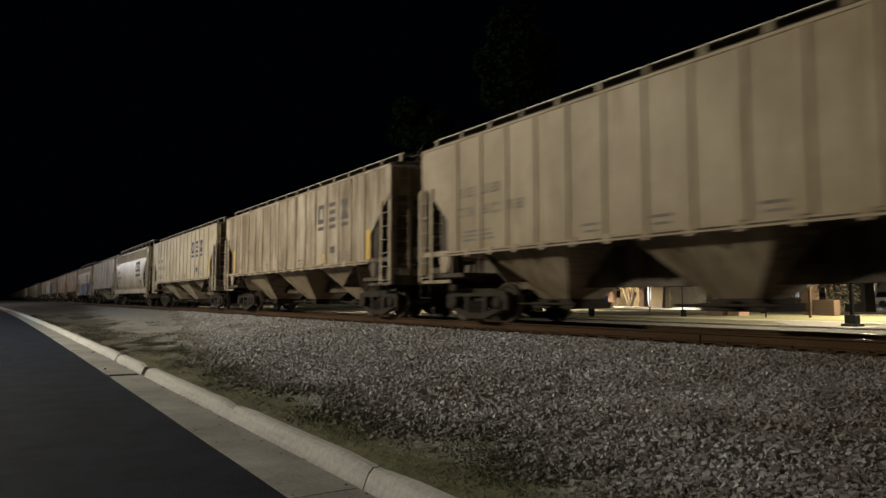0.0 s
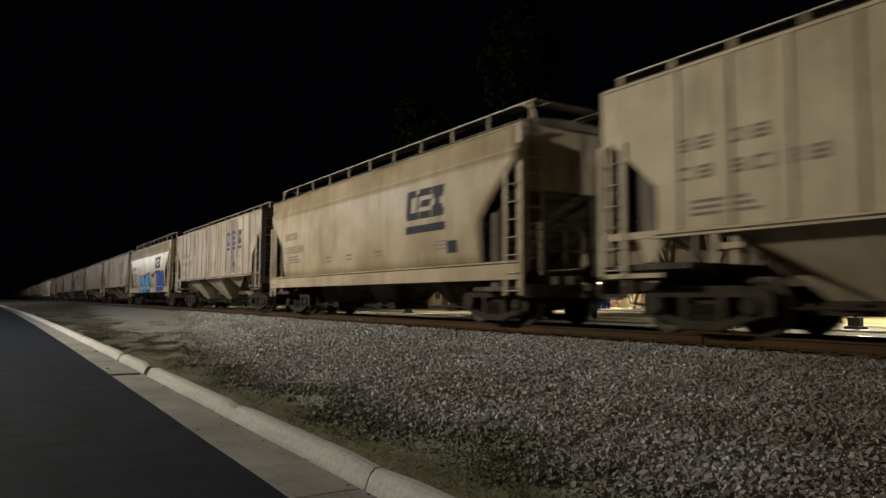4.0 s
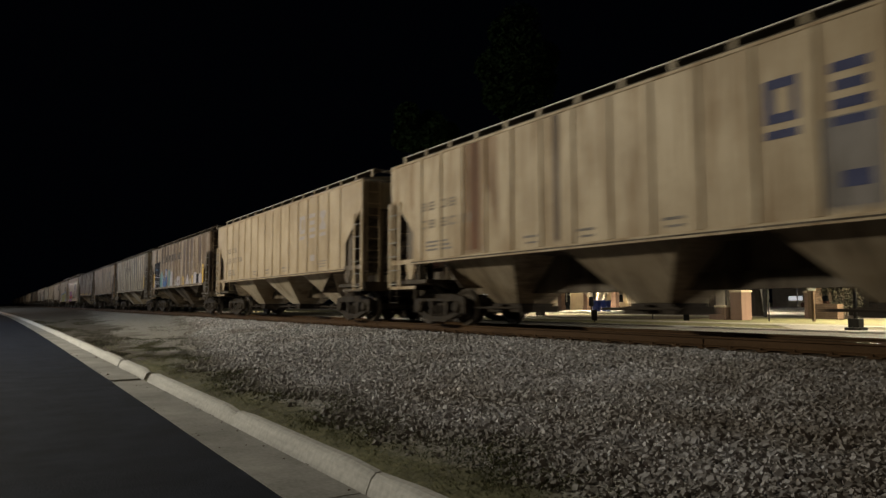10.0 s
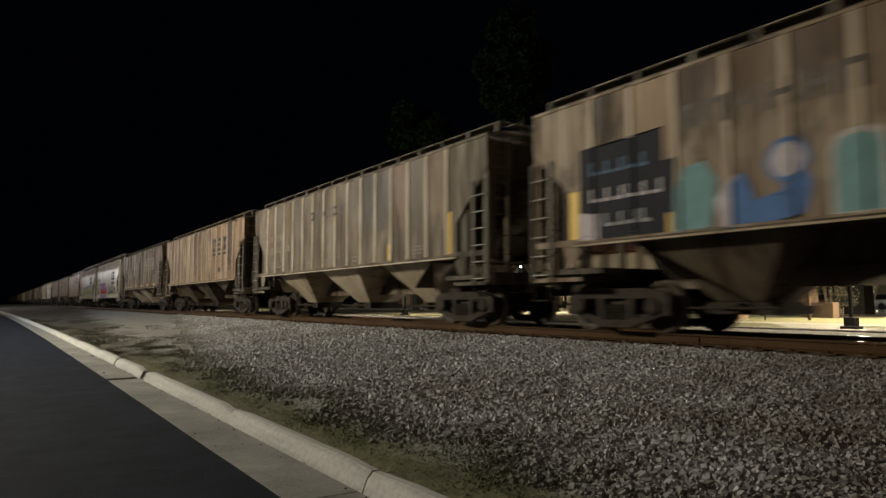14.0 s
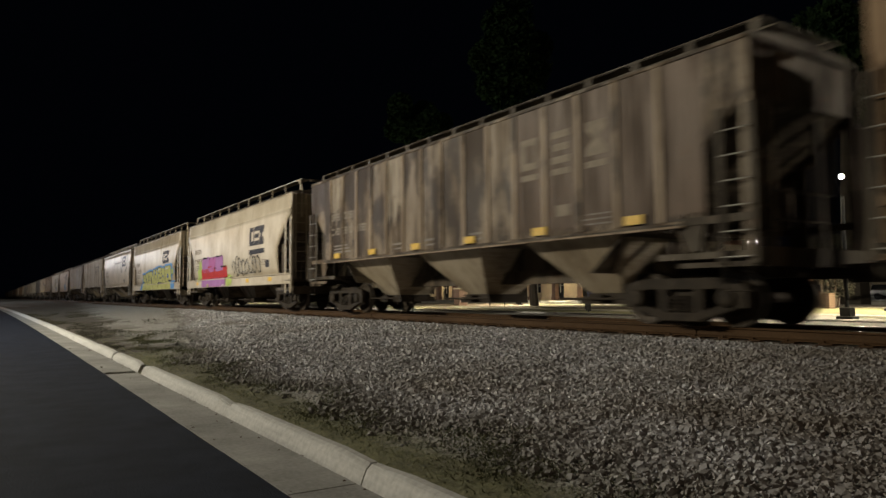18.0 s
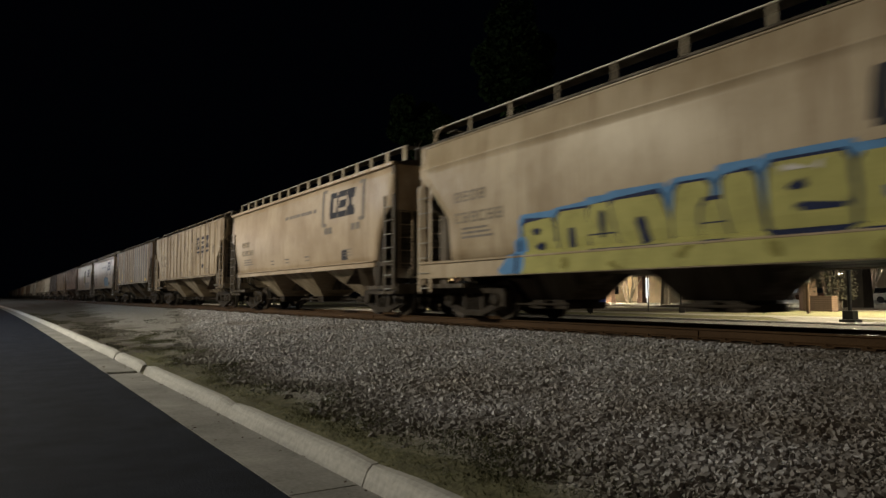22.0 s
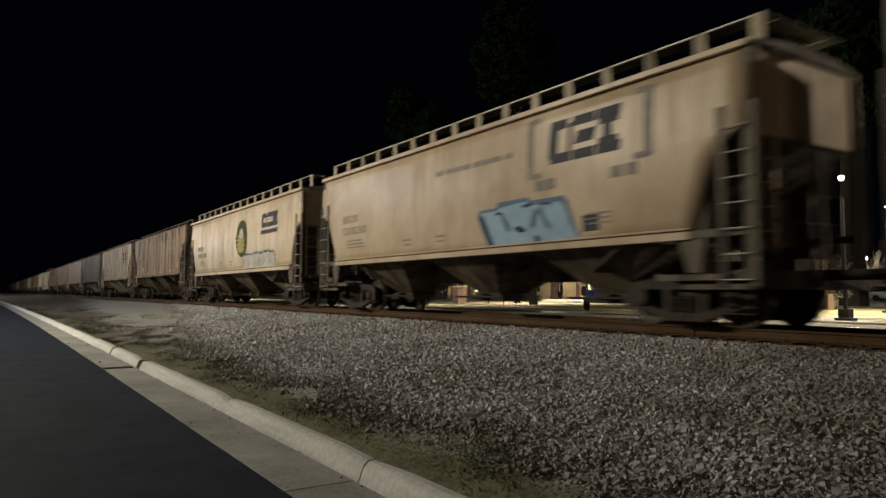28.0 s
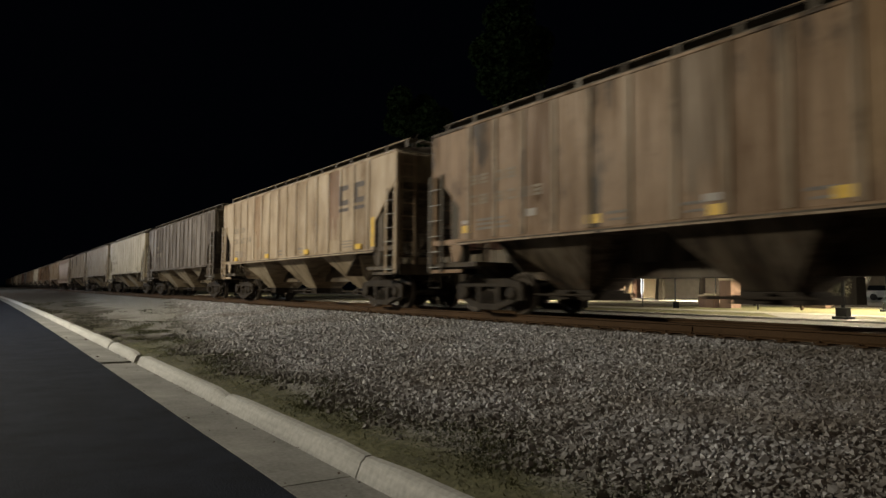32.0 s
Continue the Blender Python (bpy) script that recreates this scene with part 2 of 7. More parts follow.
FADED = surface("faded_lettering", (0.13, 0.12, 0.12), (0.28, 0.25, 0.22), 6.0, 0.7)
STENCIL = surface("stencil_lettering", (0.17, 0.145, 0.12), (0.30, 0.26, 0.21), 6.0, 0.7)
WHITE_PAINT = surface("white_stencil", (0.55, 0.55, 0.54), (0.75, 0.75, 0.73), 5.0, 0.6)


def spray(name, colour):
    dark = tuple(v * 0.72 for v in colour)
    return surface("spray_" + name, dark, colour, 2.6, 0.72, 0, 6, 0.002, 0.1)


SPRAY = {k: spray(k, v) for k, v in dict(
    blue=(0.13, 0.31, 0.62), deep_blue=(0.045, 0.10, 0.36), pale_blue=(0.26, 0.38, 0.50), navy=(0.02, 0.03, 0.09),
    cyan=(0.19, 0.34, 0.36), white=(0.72, 0.70, 0.70), pink=(0.42, 0.14, 0.36), red=(0.46, 0.045, 0.05), lilac=(0.38, 0.18, 0.43),
    yellow=(0.47, 0.455, 0.17), lime=(0.42, 0.52, 0.16), green=(0.055, 0.062, 0.026), black=(0.02, 0.02, 0.022), grey=(0.33, 0.34, 0.36),
    lilac_grey=(0.50, 0.46, 0.50), sky=(0.18, 0.45, 0.70), olive=(0.30, 0.28, 0.09), silver=(0.40, 0.39, 0.37), pale_grey=(0.46, 0.43, 0.41), steel_blue=(0.10, 0.16, 0.25), slate=(0.020, 0.022, 0.030), dusk_blue=(0.10, 0.19, 0.42)).items()}


INK_BROWN = surface("faded_brown_lettering", (0.055, 0.045, 0.042), (0.115, 0.094, 0.085), 5.0, 0.7)
INK_PALE = surface("faded_violet_lettering", (0.27, 0.24, 0.24), (0.38, 0.34, 0.33), 5.0, 0.7)
INK_BLUE = surface("blue_lettering", (0.035, 0.042, 0.11), (0.07, 0.08, 0.17), 5.0, 0.6)
for m in (NAVY, FADED, STENCIL, INK_BLUE, IRON, WHEEL_STEEL, TIE_WOOD, RAIL_RUST, *SPRAY.values()):
    m.node_tree.nodes["Principled BSDF"].inputs["Specular IOR Level"].default_value = 0.15


def gravel_material():
    m, n, l, p = nodes("ballast_stone")
    g = n.new("ShaderNodeNewGeometry")
    c = n.new("ShaderNodeTexCoord").outputs["Object"]
    r = ramp(n, ((0.0, (0.19, 0.187, 0.18)), (0.4, (0.33, 0.328, 0.322)), (0.72, (0.47, 0.468, 0.46)), (0.86, (0.57, 0.568, 0.56)), (0.91, (0.76, 0.76, 0.75))))
    l.new(g.outputs["Random Per Island"], r.inputs[0])
    f = noise_tex(n, l, c, 30.0, 4)
    big = noise_tex(n, l, c, 0.5, 4)
    rb = ramp(n, ((0.32, (0.72, 0.68, 0.62)), (0.47, (0.92, 0.91, 0.89)), (0.60, (1, 1, 1))))
    l.new(big, rb.inputs[0])
    colour = mix(n, l, 1.0, mix(n, l, math_node(n, l, "MULTIPLY", f, 0.6), r.outputs[0], (0.30, 0.27, 0.235)), rb.outputs[0], "MULTIPLY")
    colour = mix(n, l, 1.0, colour, (0.96, 0.99, 1.11), "MULTIPLY")
    # brown soil worked in between the stones, in patches beside the track
    sep = n.new("ShaderNodeSeparateXYZ")
    l.new(c, sep.inputs[0])
    soil = noise_tex(n, l, c, 0.9, 4)
    # thicker towards low y, where it also stands in for weaker light
    reach = math_node(n, l, "ADD", math_node(n, l, "MULTIPLY", math_node(n, l, "MAXIMUM", sep.outputs["Y"], 2.4), -0.13), math_node(n, l, "MULTIPLY", sep.outputs["X"], 0.06))
    rs = ramp(n, ((0.42, (0, 0, 0)), (0.78, (1, 1, 1))))
    l.new(math_node(n, l, "ADD", math_node(n, l, "ADD", soil, reach), 0.30), rs.inputs[0])
    colour = mix(n, l, math_node(n, l, "MULTIPLY", rs.outputs[0], 0.66), colour, (0.105, 0.086, 0.068))
    # the lowest stones lie half in dark earth
    foot = math_node(n, l, "SUBTRACT", math_node(n, l, "ADD", math_node(n, l, "MULTIPLY", soil, 1.3), 3.30), math_node(n, l, "SUBTRACT", sep.outputs["X"], math_node(n, l, "MULTIPLY", math_node(n, l, "MAXIMUM", math_node(n, l, "SUBTRACT", sep.outputs["Y"], 13.5), 0.0), 0.19)))
    rf = ramp(n, ((0.0, (0, 0, 0)), (0.75, (1, 1, 1))))
    l.new(foot, rf.inputs[0])
    colour = mix(n, l, math_node(n, l, "MULTIPLY", rf.outputs[0], 0.72), colour, (0.085, 0.078, 0.056))
    l.new(colour, p.inputs["Base Color"])
    p.inputs["Roughness"].default_value = 0.8
    bump(n, l, p, f, 0.5, 0.01)
    return m


def ground_material():
    """Earth, thin grass and ballast, laid out by place: ballast beside the track, earth and grass next to the kerb and farther off."""
    m, n, l, p = nodes("ground_cover")
    c = n.new("ShaderNodeTexCoord").outputs["Object"]
    sep = n.new("ShaderNodeSeparateXYZ")
    l.new(c, sep.inputs[0])
    wob = noise_tex(n, l, c, 0.6, 5, 0.6)
    fine = noise_tex(n, l, c, 9.0, 6, 0.7)
    vor = n.new("ShaderNodeTexVoronoi")
    vor.inputs["Scale"].default_value = 27.0
    l.new(c, vor.inputs["Vector"])
    rs = ramp(n, ((0.0, (0.125, 0.12, 0.11)), (0.5, (0.22, 0.215, 0.205)), (1.0, (0.34, 0.335, 0.325))))
    sepc = n.new("ShaderNodeSeparateColor")
    l.new(vor.outputs["Color"], sepc.inputs[0])
    l.new(sepc.outputs[0], rs.inputs[0])
    earth = ramp(n, ((0.30, (0.022, 0.019, 0.014)), (0.50, (0.050, 0.043, 0.032)), (0.72, (0.10, 0.086, 0.064))))
    l.new(fine, earth.inputs[0])
    grass = ramp(n, ((0.34, (0.070, 0.074, 0.034)), (0.68, (0.19, 0.185, 0.098))))
    l.new(fine, grass.inputs[0])
    rg = ramp(n, ((0.40, (0, 0, 0)), (0.60, (1, 1, 1))))
    l.new(wob, rg.inputs[0])
    near = math_node(n, l, "MULTIPLY", math_node(n, l, "LESS_THAN", sep.outputs["X"], 3.6), math_node(n, l, "LESS_THAN", math_node(n, l, "ADD", sep.outputs["Y"], math_node(n, l, "MULTIPLY", wob, 8.0)), 20.0))
    soil = mix(n, l, math_node(n, l, "MULTIPLY", near, math_node(n, l, "ADD", 0.45, math_node(n, l, "MULTIPLY", rg.outputs[0], 0.5))), earth.outputs[0], grass.outputs[0])
    # how much ballast: none at the kerb, all at the track, less and less along the track
    side = math_node(n, l, "DIVIDE", math_node(n, l, "SUBTRACT", sep.outputs["X"], 2.6), 0.9)
    along = math_node(n, l, "SUBTRACT", math_node(n, l, "SUBTRACT", sep.outputs["X"], 3.3), math_node(n, l, "MULTIPLY", math_node(n, l, "SUBTRACT", sep.outputs["Y"], 17.0), 0.07))
    lim = math_node(n, l, "MINIMUM", side, math_node(n, l, "ADD", math_node(n, l, "MULTIPLY", along, 0.35), 0.55))
    lim = math_node(n, l, "ADD", lim, math_node(n, l, "MULTIPLY", math_node(n, l, "SUBTRACT", wob, 0.5), 1.6))
    rl = ramp(n, ((0.35, (0, 0, 0)), (0.75, (1, 1, 1))))
    l.new(lim, rl.inputs[0])
    far_side = math_node(n, l, "LESS_THAN", sep.outputs["X"], 15.5)
    keep = math_node(n, l, "MULTIPLY", rl.outputs[0], far_side)
    colour = mix(n, l, keep, soil, rs.outputs[0])
    lawn = ramp(n, ((0.3, (0.11, 0.113, 0.050)), (0.7, (0.255, 0.238, 0.120))))
    l.new(fine, lawn.inputs[0])
    colour = mix(n, l, math_node(n, l, "GREATER_THAN", sep.outputs["X"], 15.5), colour, lawn.outputs[0])
    bed = math_node(n, l, "MULTIPLY", math_node(n, l, "GREATER_THAN", math_node(n, l, "ADD", sep.outputs["X"], math_node(n, l, "MULTIPLY", wob, 0.3)), 9.35), math_node(n, l, "LESS_THAN", sep.outputs["X"], 12.4))
    rust = ramp(n, ((0.3, (0.045, 0.028, 0.017)), (0.7, (0.12, 0.078, 0.048))))
    l.new(fine, rust.inputs[0])
    colour = mix(n, l, math_node(n, l, "MULTIPLY", bed, 0.85), colour, rust.outputs[0])
    l.new(colour, p.inputs["Base Color"])
    p.inputs["Roughness"].default_value = 0.95
    h = math_node(n, l, "ADD", fine, math_node(n, l, "MULTIPLY", math_node(n, l, "SUBTRACT", 1.0, vor.outputs["Distance"]), keep))
    bump(n, l, p, h, 0.9, 0.03)
    return m


BALLAST = gravel_material()
GROUND = ground_material()


# ---- mesh helpers ----
def box(bm, x0, x1, y0, y1, z0, z1):
    v = [bm.verts.new((x, y, z)) for x in (x0, x1) for y in (y0, y1) for z in (z0, z1)]
    for f in ((0, 1, 3, 2), (4, 6, 7, 5), (0, 4, 5, 1), (2, 3, 7, 6), (0, 2, 6, 4), (1, 5, 7, 3)):
        bm.faces.new([v[i] for i in f])
    return v


def hull8(bm, low, high):
    """A block between four low and four high corners, both counter-clockwise from above."""
    a = [bm.verts.new(q) for q in low]
    b = [bm.verts.new(q) for q in high]
    bm.faces.new(a[::-1])
    bm.faces.new(b)
    for i in range(4):
        j = (i + 1) % 4
        bm.faces.new((a[i], a[j], b[j], b[i]))


def slab(bm, outline, x0, x1):
    """An outline in (y, z) drawn out from x0 to x1."""
    a = [bm.verts.new((x0, y, z)) for y, z in outline]
    b = [bm.verts.new((x1, y, z)) for y, z in outline]
    bm.faces.new(a)
    bm.faces.new(b[::-1])
    k = len(outline)
    for i in range(k):
        j = (i + 1) % k
        bm.faces.new((a[j], a[i], b[i], b[j]))


def rod(bm, a, b, r, sides=6):
    a, b = Vector(a), Vector(b)
    d = (b - a).normalized()
    u = d.orthogonal().normalized()
    w = d.cross(u)
    ring = [[bm.verts.new(q + r * (math.cos(i * math.tau / sides) * u + math.sin(i * math.tau / sides) * w)) for i in range(sides)] for q in (a, b)]
    for i in range(sides):
        j = (i + 1) % sides
        bm.faces.new((ring[0][i], ring[0][j], ring[1][j], ring[1][i]))
    bm.faces.new(ring[0][::-1])
    bm.faces.new(ring[1])


def lathe(bm, axis_x, profile, sides=24, y=0.0, z=0.0, caps=True):
    """A profile of (x, radius) turned about the line through (y, z) along x."""
    rings = []
    for px, pr in profile:
        rings.append([bm.verts.new((axis_x + px, y + pr * math.cos(i * math.tau / sides), z + pr * math.sin(i * math.tau / sides))) for i in range(sides)])
    for a, b in zip(rings, rings[1:]):
        for i in range(sides):
            j = (i + 1) % sides
            bm.faces.new((a[i], a[j], b[j], b[i]))
    if caps:
        bm.faces.new(rings[0][::-1])
        bm.faces.new(rings[-1])


def mesh_of(name, fill, bevel=0.0):
    bm = bmesh.new()
    fill(bm)
    if bevel:
        bmesh.ops.bevel(bm, geom=list(bm.edges), offset=bevel, segments=1, affect="EDGES", clamp_overlap=True)
    bmesh.ops.recalc_face_normals(bm, faces=list(bm.faces))
    me = bpy.data.meshes.new(name)
    bm.to_mesh(me)
    bm.free()
    return me


CACHE = {}


def part(name, key, fill, material, parent, label="", at=None, bevel=0.0):
    """One mesh object under parent; alike pieces share the mesh that was first made under the same key."""
    if key is None or key not in CACHE:
        me = mesh_of(name, fill, bevel)
        me.materials.append(material)
        if key is not None:
            CACHE[key] = me
    else:
        me = CACHE[key]
    ob = new(name, me)
    ob.material_slots[0].link = "OBJECT"
    ob.material_slots[0].material = material
    ob.parent = parent
    if at is not None:
        ob.location = at
    if label:
        ob["label"] = label
    return ob


def thing(name, label, category, group="", at=(0, 0, 0), kind="", turn=0):
    ob = new(name)
    ob.empty_display_size = 0.3
    ob.matrix_world = pose(*at, 0, 0, turn)
    return tagged(ob, label, category, group, kind)


def solid(name, fill, material, label, category, group="", at=(0, 0, 0), kind="", bevel=0.0):
    me = mesh_of(name, fill, bevel)
    me.materials.append(material)
    ob = new(name, me)
    ob.location = at
    return tagged(ob, label, category, group, kind)


# ---- ground, road, kerb ----
def ground_height(x, y):
    """Level of the ground: road bed, verge behind the kerb, the bank of ballast, the track bed and the lawn beyond."""
    x = x - bend(y) * max(0.0, min(1.0, (8.0 - x) / 5.0)) if x < 8 else x
    pts = ((-900, -0.30), (-16, -0.12), (-9, -0.10), (2.30, -0.10), (2.52, 0.10), (2.75, 0.15), (3.2, 0.17), (5.2, 0.33), (7.6, 0.53), (8.7, 0.62), (9.2, 0.646), (12.3, 0.646), (12.8, 0.60), (13.7, 0.38), (14.6, 0.42), (16.0, LAWN_Z), (3000, LAWN_Z))
    for (xa, za), (xb, zb) in zip(pts, pts[1:]):
        if xa <= x <= xb:
            z = za + (zb - za) * (x - xa) / (xb - xa)
            break
    else:
        z = -0.3
    if 2.9 < x < 8.6:
        k = min(1.0, (x - 2.9) / 0.8, (8.6 - x) / 0.8)
        z += k * (0.05 * noise.noise((x * 0.8, y * 0.45, 0)) + 0.02 * noise.noise((x * 2.7, y * 2.1, 3)))
        far = max(0.0, min(1.0, (y - 17) / 12))
        z += k * far * (0.10 * noise.noise((x * 0.5, y * 0.16, 7)) - 0.05)
    return z


def build_ground():
    xs = [-900, -200, -60, -16, -9, 2.2, 2.4, 2.52, 2.65, 2.8, 3.0] + [3.0 + 0.28 * i for i in range(1, 21)] + [8.7, 8.95, 9.2, 10.7, 12.3, 12.8, 13.2, 13.7, 14.6, 15.2, 16.0, 22, 40, 90, 250, 900, 3000]
    ys = [-900, -430, -60, -20, -8, -4] + [-2 + 0.3 * i for i in range(0, 120)] + [34.5 + 1.0 * i for i in range(0, 60)] + [96, 105, 120, 140, 170, 210, 270, 350, 500, 800, 1500, 3500]
    bm = bmesh.new()
    grid = [[bm.verts.new((x + (bend(y) if 2.1 < x < 3.1 else 0), y, ground_height(x + (bend(y) if 2.1 < x < 3.1 else 0), y))) for x in xs] for y in ys]
    for a, b in zip(grid, grid[1:]):
        for i in range(len(xs) - 1):
            f = bm.faces.new((a[i], a[i + 1], b[i + 1], b[i]))
            f.smooth = True
    me = bpy.data.meshes.new("ground")
    bm.to_mesh(me)
    bm.free()
    me.materials.append(GROUND)
    return tagged(new("ground", me), "bank of grey ballast, thin grass and bare earth", "ground", kind="structure")


def strip(name, xa, xb, za, zb, material, label, kind="structure", y0=-420, y1=1400):
    ys = [y0, -40, -10, 0] + [4.0 * i for i in range(1, 40)] + [180, 220, 300, 420, 600, 900, y1]
    bm = bmesh.new()
    rows = []
    for y in ys:
        o = bend(y)
        rows.append([bm.verts.new(q) for q in ((xa + o, y, za - 0.08), (xa + o, y, za), (xb + o, y, zb), (xb + o, y, zb - 0.08))])
    for a, b in zip(rows, rows[1:]):
        for i in range(3):
            bm.faces.new((a[i], a[i + 1], b[i + 1], b[i]))
    bmesh.ops.recalc_face_normals(bm, faces=list(bm.faces))
    me = bpy.data.meshes.new(name)
    bm.to_mesh(me)
    bm.free()
    me.materials.append(material)
    return tagged(new(name, me), label, name, kind=kind)


build_ground()
strip("road", -7.6, 1.80, -0.02, 0.0, ASPHALT, "dark grey asphalt road beside the railway")

# joints of the kerb, along y
KERB_X0, KERB_X1 = 2.33, 2.50
JOINTS = [-30.9, -27.8, -24.8, -21.7, -18.7, -15.6, -12.6, -9.6, -6.6, -3.6, -0.6, 1.75, 4.72, 8.25, 14.05, 17.3, 20.6, 26.0]
while JOINTS[-1] < 170:
    JOINTS.append(JOINTS[-1] + 3.05 + 0.2 * math.sin(JOINTS[-1]))


def build_kerb():
    kerb = tagged(new("kerb", None), "pale concrete kerb with open joints", "kerb", kind="structure")
    gutter = tagged(new("gutter", None), "pale concrete gutter pan along the asphalt", "gutter", kind="structure")
    rng = random.Random(5)
    for a, b in zip(JOINTS, JOINTS[1:]):
        length = b - a - (0.014 if abs(b - 14.05) > 0.1 else 0.30)
        sag = rng.uniform(-0.008, 0.008)

        def kerb_fill(bm, n=length):
            sect = ((KERB_X0 - 0.02, -0.05), (KERB_X0, 0.015), (KERB_X0 + 0.035, 0.10), (KERB_X0 + 0.06, 0.14), (KERB_X0 + 0.095, 0.158), (KERB_X1 - 0.02, 0.160), (KERB_X1, 0.145), (KERB_X1, -0.05))
            ends = []
            steps = max(2, int(n / 0.5))
            for s in range(steps + 1):
                y = n * s / steps
                nip = (0.02 if abs(b - 14.05) > 0.1 and abs(a - 14.05) > 0.1 else 0.04) if s in (0, steps) else 0.0
                ends.append([bm.verts.new((x + (nip if i < 4 else -nip if i > 5 else 0) + 0.004 * noise.noise((x * 9, (a + y) * 2.3, z * 7)), y, z - (nip if 2 < i < 7 else 0) + 0.004 * noise.noise((x * 5, (a + y) * 3.1, z)))) for i, (x, z) in enumerate(sect)])
            for p_, q_ in zip(ends, ends[1:]):
                for i in range(len(sect)):
                    j = (i + 1) % len(sect)
                    bm.faces.new((p_[i], p_[j], q_[j], q_[i]))
            bm.faces.new(ends[0][::-1])
            bm.faces.new(ends[-1])

        piece = part("kerb_stone", None, kerb_fill, CONCRETE, kerb)
        o0, o1 = bend(a), bend(b)
        piece.location = (o0, a, sag)
        piece.rotation_euler = (0, 0, math.atan2(o0 - o1, b - a))

        def pan(bm, n=length):
            steps = max(2, int(n / 0.6))
            rows = []
            for s in range(steps + 1):
                y = n * s / steps
                rag = 0.012 * noise.noise((0, (a + y) * 4.0, 1))
                rows.append([bm.verts.new(q) for q in ((1.78 + rag, y, -0.06), (1.78 + rag, y, 0.010), (KERB_X0 - 0.022, y, 0.006), (KERB_X0 - 0.022, y, -0.06))])
            for p_, q_ in zip(rows, rows[1:]):
                for i in range(3):
                    bm.faces.new((p_[i], p_[i + 1], q_[i + 1], q_[i]))
            bm.faces.new(rows[0])
            bm.faces.new(rows[-1][::-1])

        piece = part("gutter_slab", None, pan, GUTTER, gutter)
        piece.location = (o0, a, sag * 0.3)
        piece.rotation_euler = (0, 0, math.atan2(o0 - o1, b - a))


# ---- railway track ----
def build_track():
    track = thing("railway_track", "rusty rails on dark wooden ties in grey ballast", "railway track", at=(TRACK_X, 0, 0), kind="structure")
    for side in (-1, 1):
        x = side * 0.752
        prof = ((-0.075, 0.0), (0.075, 0.0), (0.075, 0.012), (0.016, 0.035), (0.010, 0.13), (0.034, 0.142), (0.034, 0.172), (-0.034, 0.172), (-0.034, 0.142), (-0.010, 0.13), (-0.016, 0.035), (-0.075, 0.012))

        def web(bm):
            ends = [[bm.verts.new((x + px, y, RAIL_Z - 0.178 + pz)) for px, pz in prof] for y in (-420, 1200)]
            for i in range(len(prof)):
                j = (i + 1) % len(prof)
                bm.faces.new((ends[0][i], ends[0][j], ends[1][j], ends[1][i]))
            bm.faces.new(ends[0][::-1])
            bm.faces.new(ends[1])

        def head_fill(bm):
            # the crowned head
            arc = [(x + 0.032 * math.sin(a), RAIL_Z - 0.010 * (1 - math.cos(a * 1.35))) for a in [-1.0 + 0.25 * i for i in range(9)]]
            ends = [[bm.verts.new((px_, y, pz_)) for px_, pz_ in arc] for y in (-420, 1200)]
            for i in range(8):
                bm.faces.new((ends[0][i], ends[0][i + 1], ends[1][i + 1], ends[1][i])).smooth = True

        rail = part("rail", None, web, RAIL_RUST, track, "rusty steel rail")
        part("running_surface", None, head_fill, RAIL_HEAD, rail, "bright worn top of the rail")
        if side == -1:
            for yj in (7.9, 19.8, 31.7):
                part("joint_bar", "joint_bar", lambda bm: box(bm, -0.020, 0.0, -0.45, 0.45, 0.03, 0.12), RAIL_RUST, rail, at=(x - 0.012, yj, RAIL_Z - 0.178), bevel=0.006)
    rng = random.Random(8)
    n = 0
    y = -8.0
    while y < 150:
        s = 0.02 * rng.uniform(-1, 1)
        tie = part("tie", "tie", lambda bm: box(bm, -1.30, 1.30, -0.115, 0.115, -0.18, 0.0), TIE_WOOD, track, at=(s, y, RAIL_Z - 0.196), bevel=0.012)
        tie.rotation_euler = (0, 0, rng.uniform(-0.012, 0.012))
        if y < 30:
            part("tie_plate", "tie_plate", lambda bm: box(bm, -0.18, 0.18, -0.095, 0.095, 0.0, 0.018), RAIL_RUST, track, at=(-0.752, y, RAIL_Z - 0.196))
            for dx, dy in ((-0.11, 0.06), (0.11, -0.06)):
                part("spike", "spike", lambda bm: box(bm, -0.016, 0.016, -0.016, 0.016, 0.0, 0.03), RAIL_RUST, track, at=(-0.752 + dx, y + dy, RAIL_Z - 0.18))
        y += 0.53 + rng.uniform(-0.02, 0.02)


build_track()


# ---- the train ----
HB = 8.25                # half the length of a ribbed body
PITCH = 18.1             # from coupler to coupler
# heights over the rail: underside of the side sill, eave
DIM = {"ribbed": (1.58, 4.36), "round": (0.98, 4.38), "tall": (1.38, 4.25)}
WHEEL_R = 0.457
TRUCK_Y = 6.55


def ribbed_side(bm, sx, hb):
    deck, eave = DIM["ribbed"]
    e = hb - 1.22
    slab(bm, ((-hb, eave), (hb, eave), (hb, 3.55), (e, 2.45), (e, deck + 0.05), (-e, deck + 0.05), (-e, 2.45), (-hb, 3.55)), sx * 1.53, sx * 1.555)


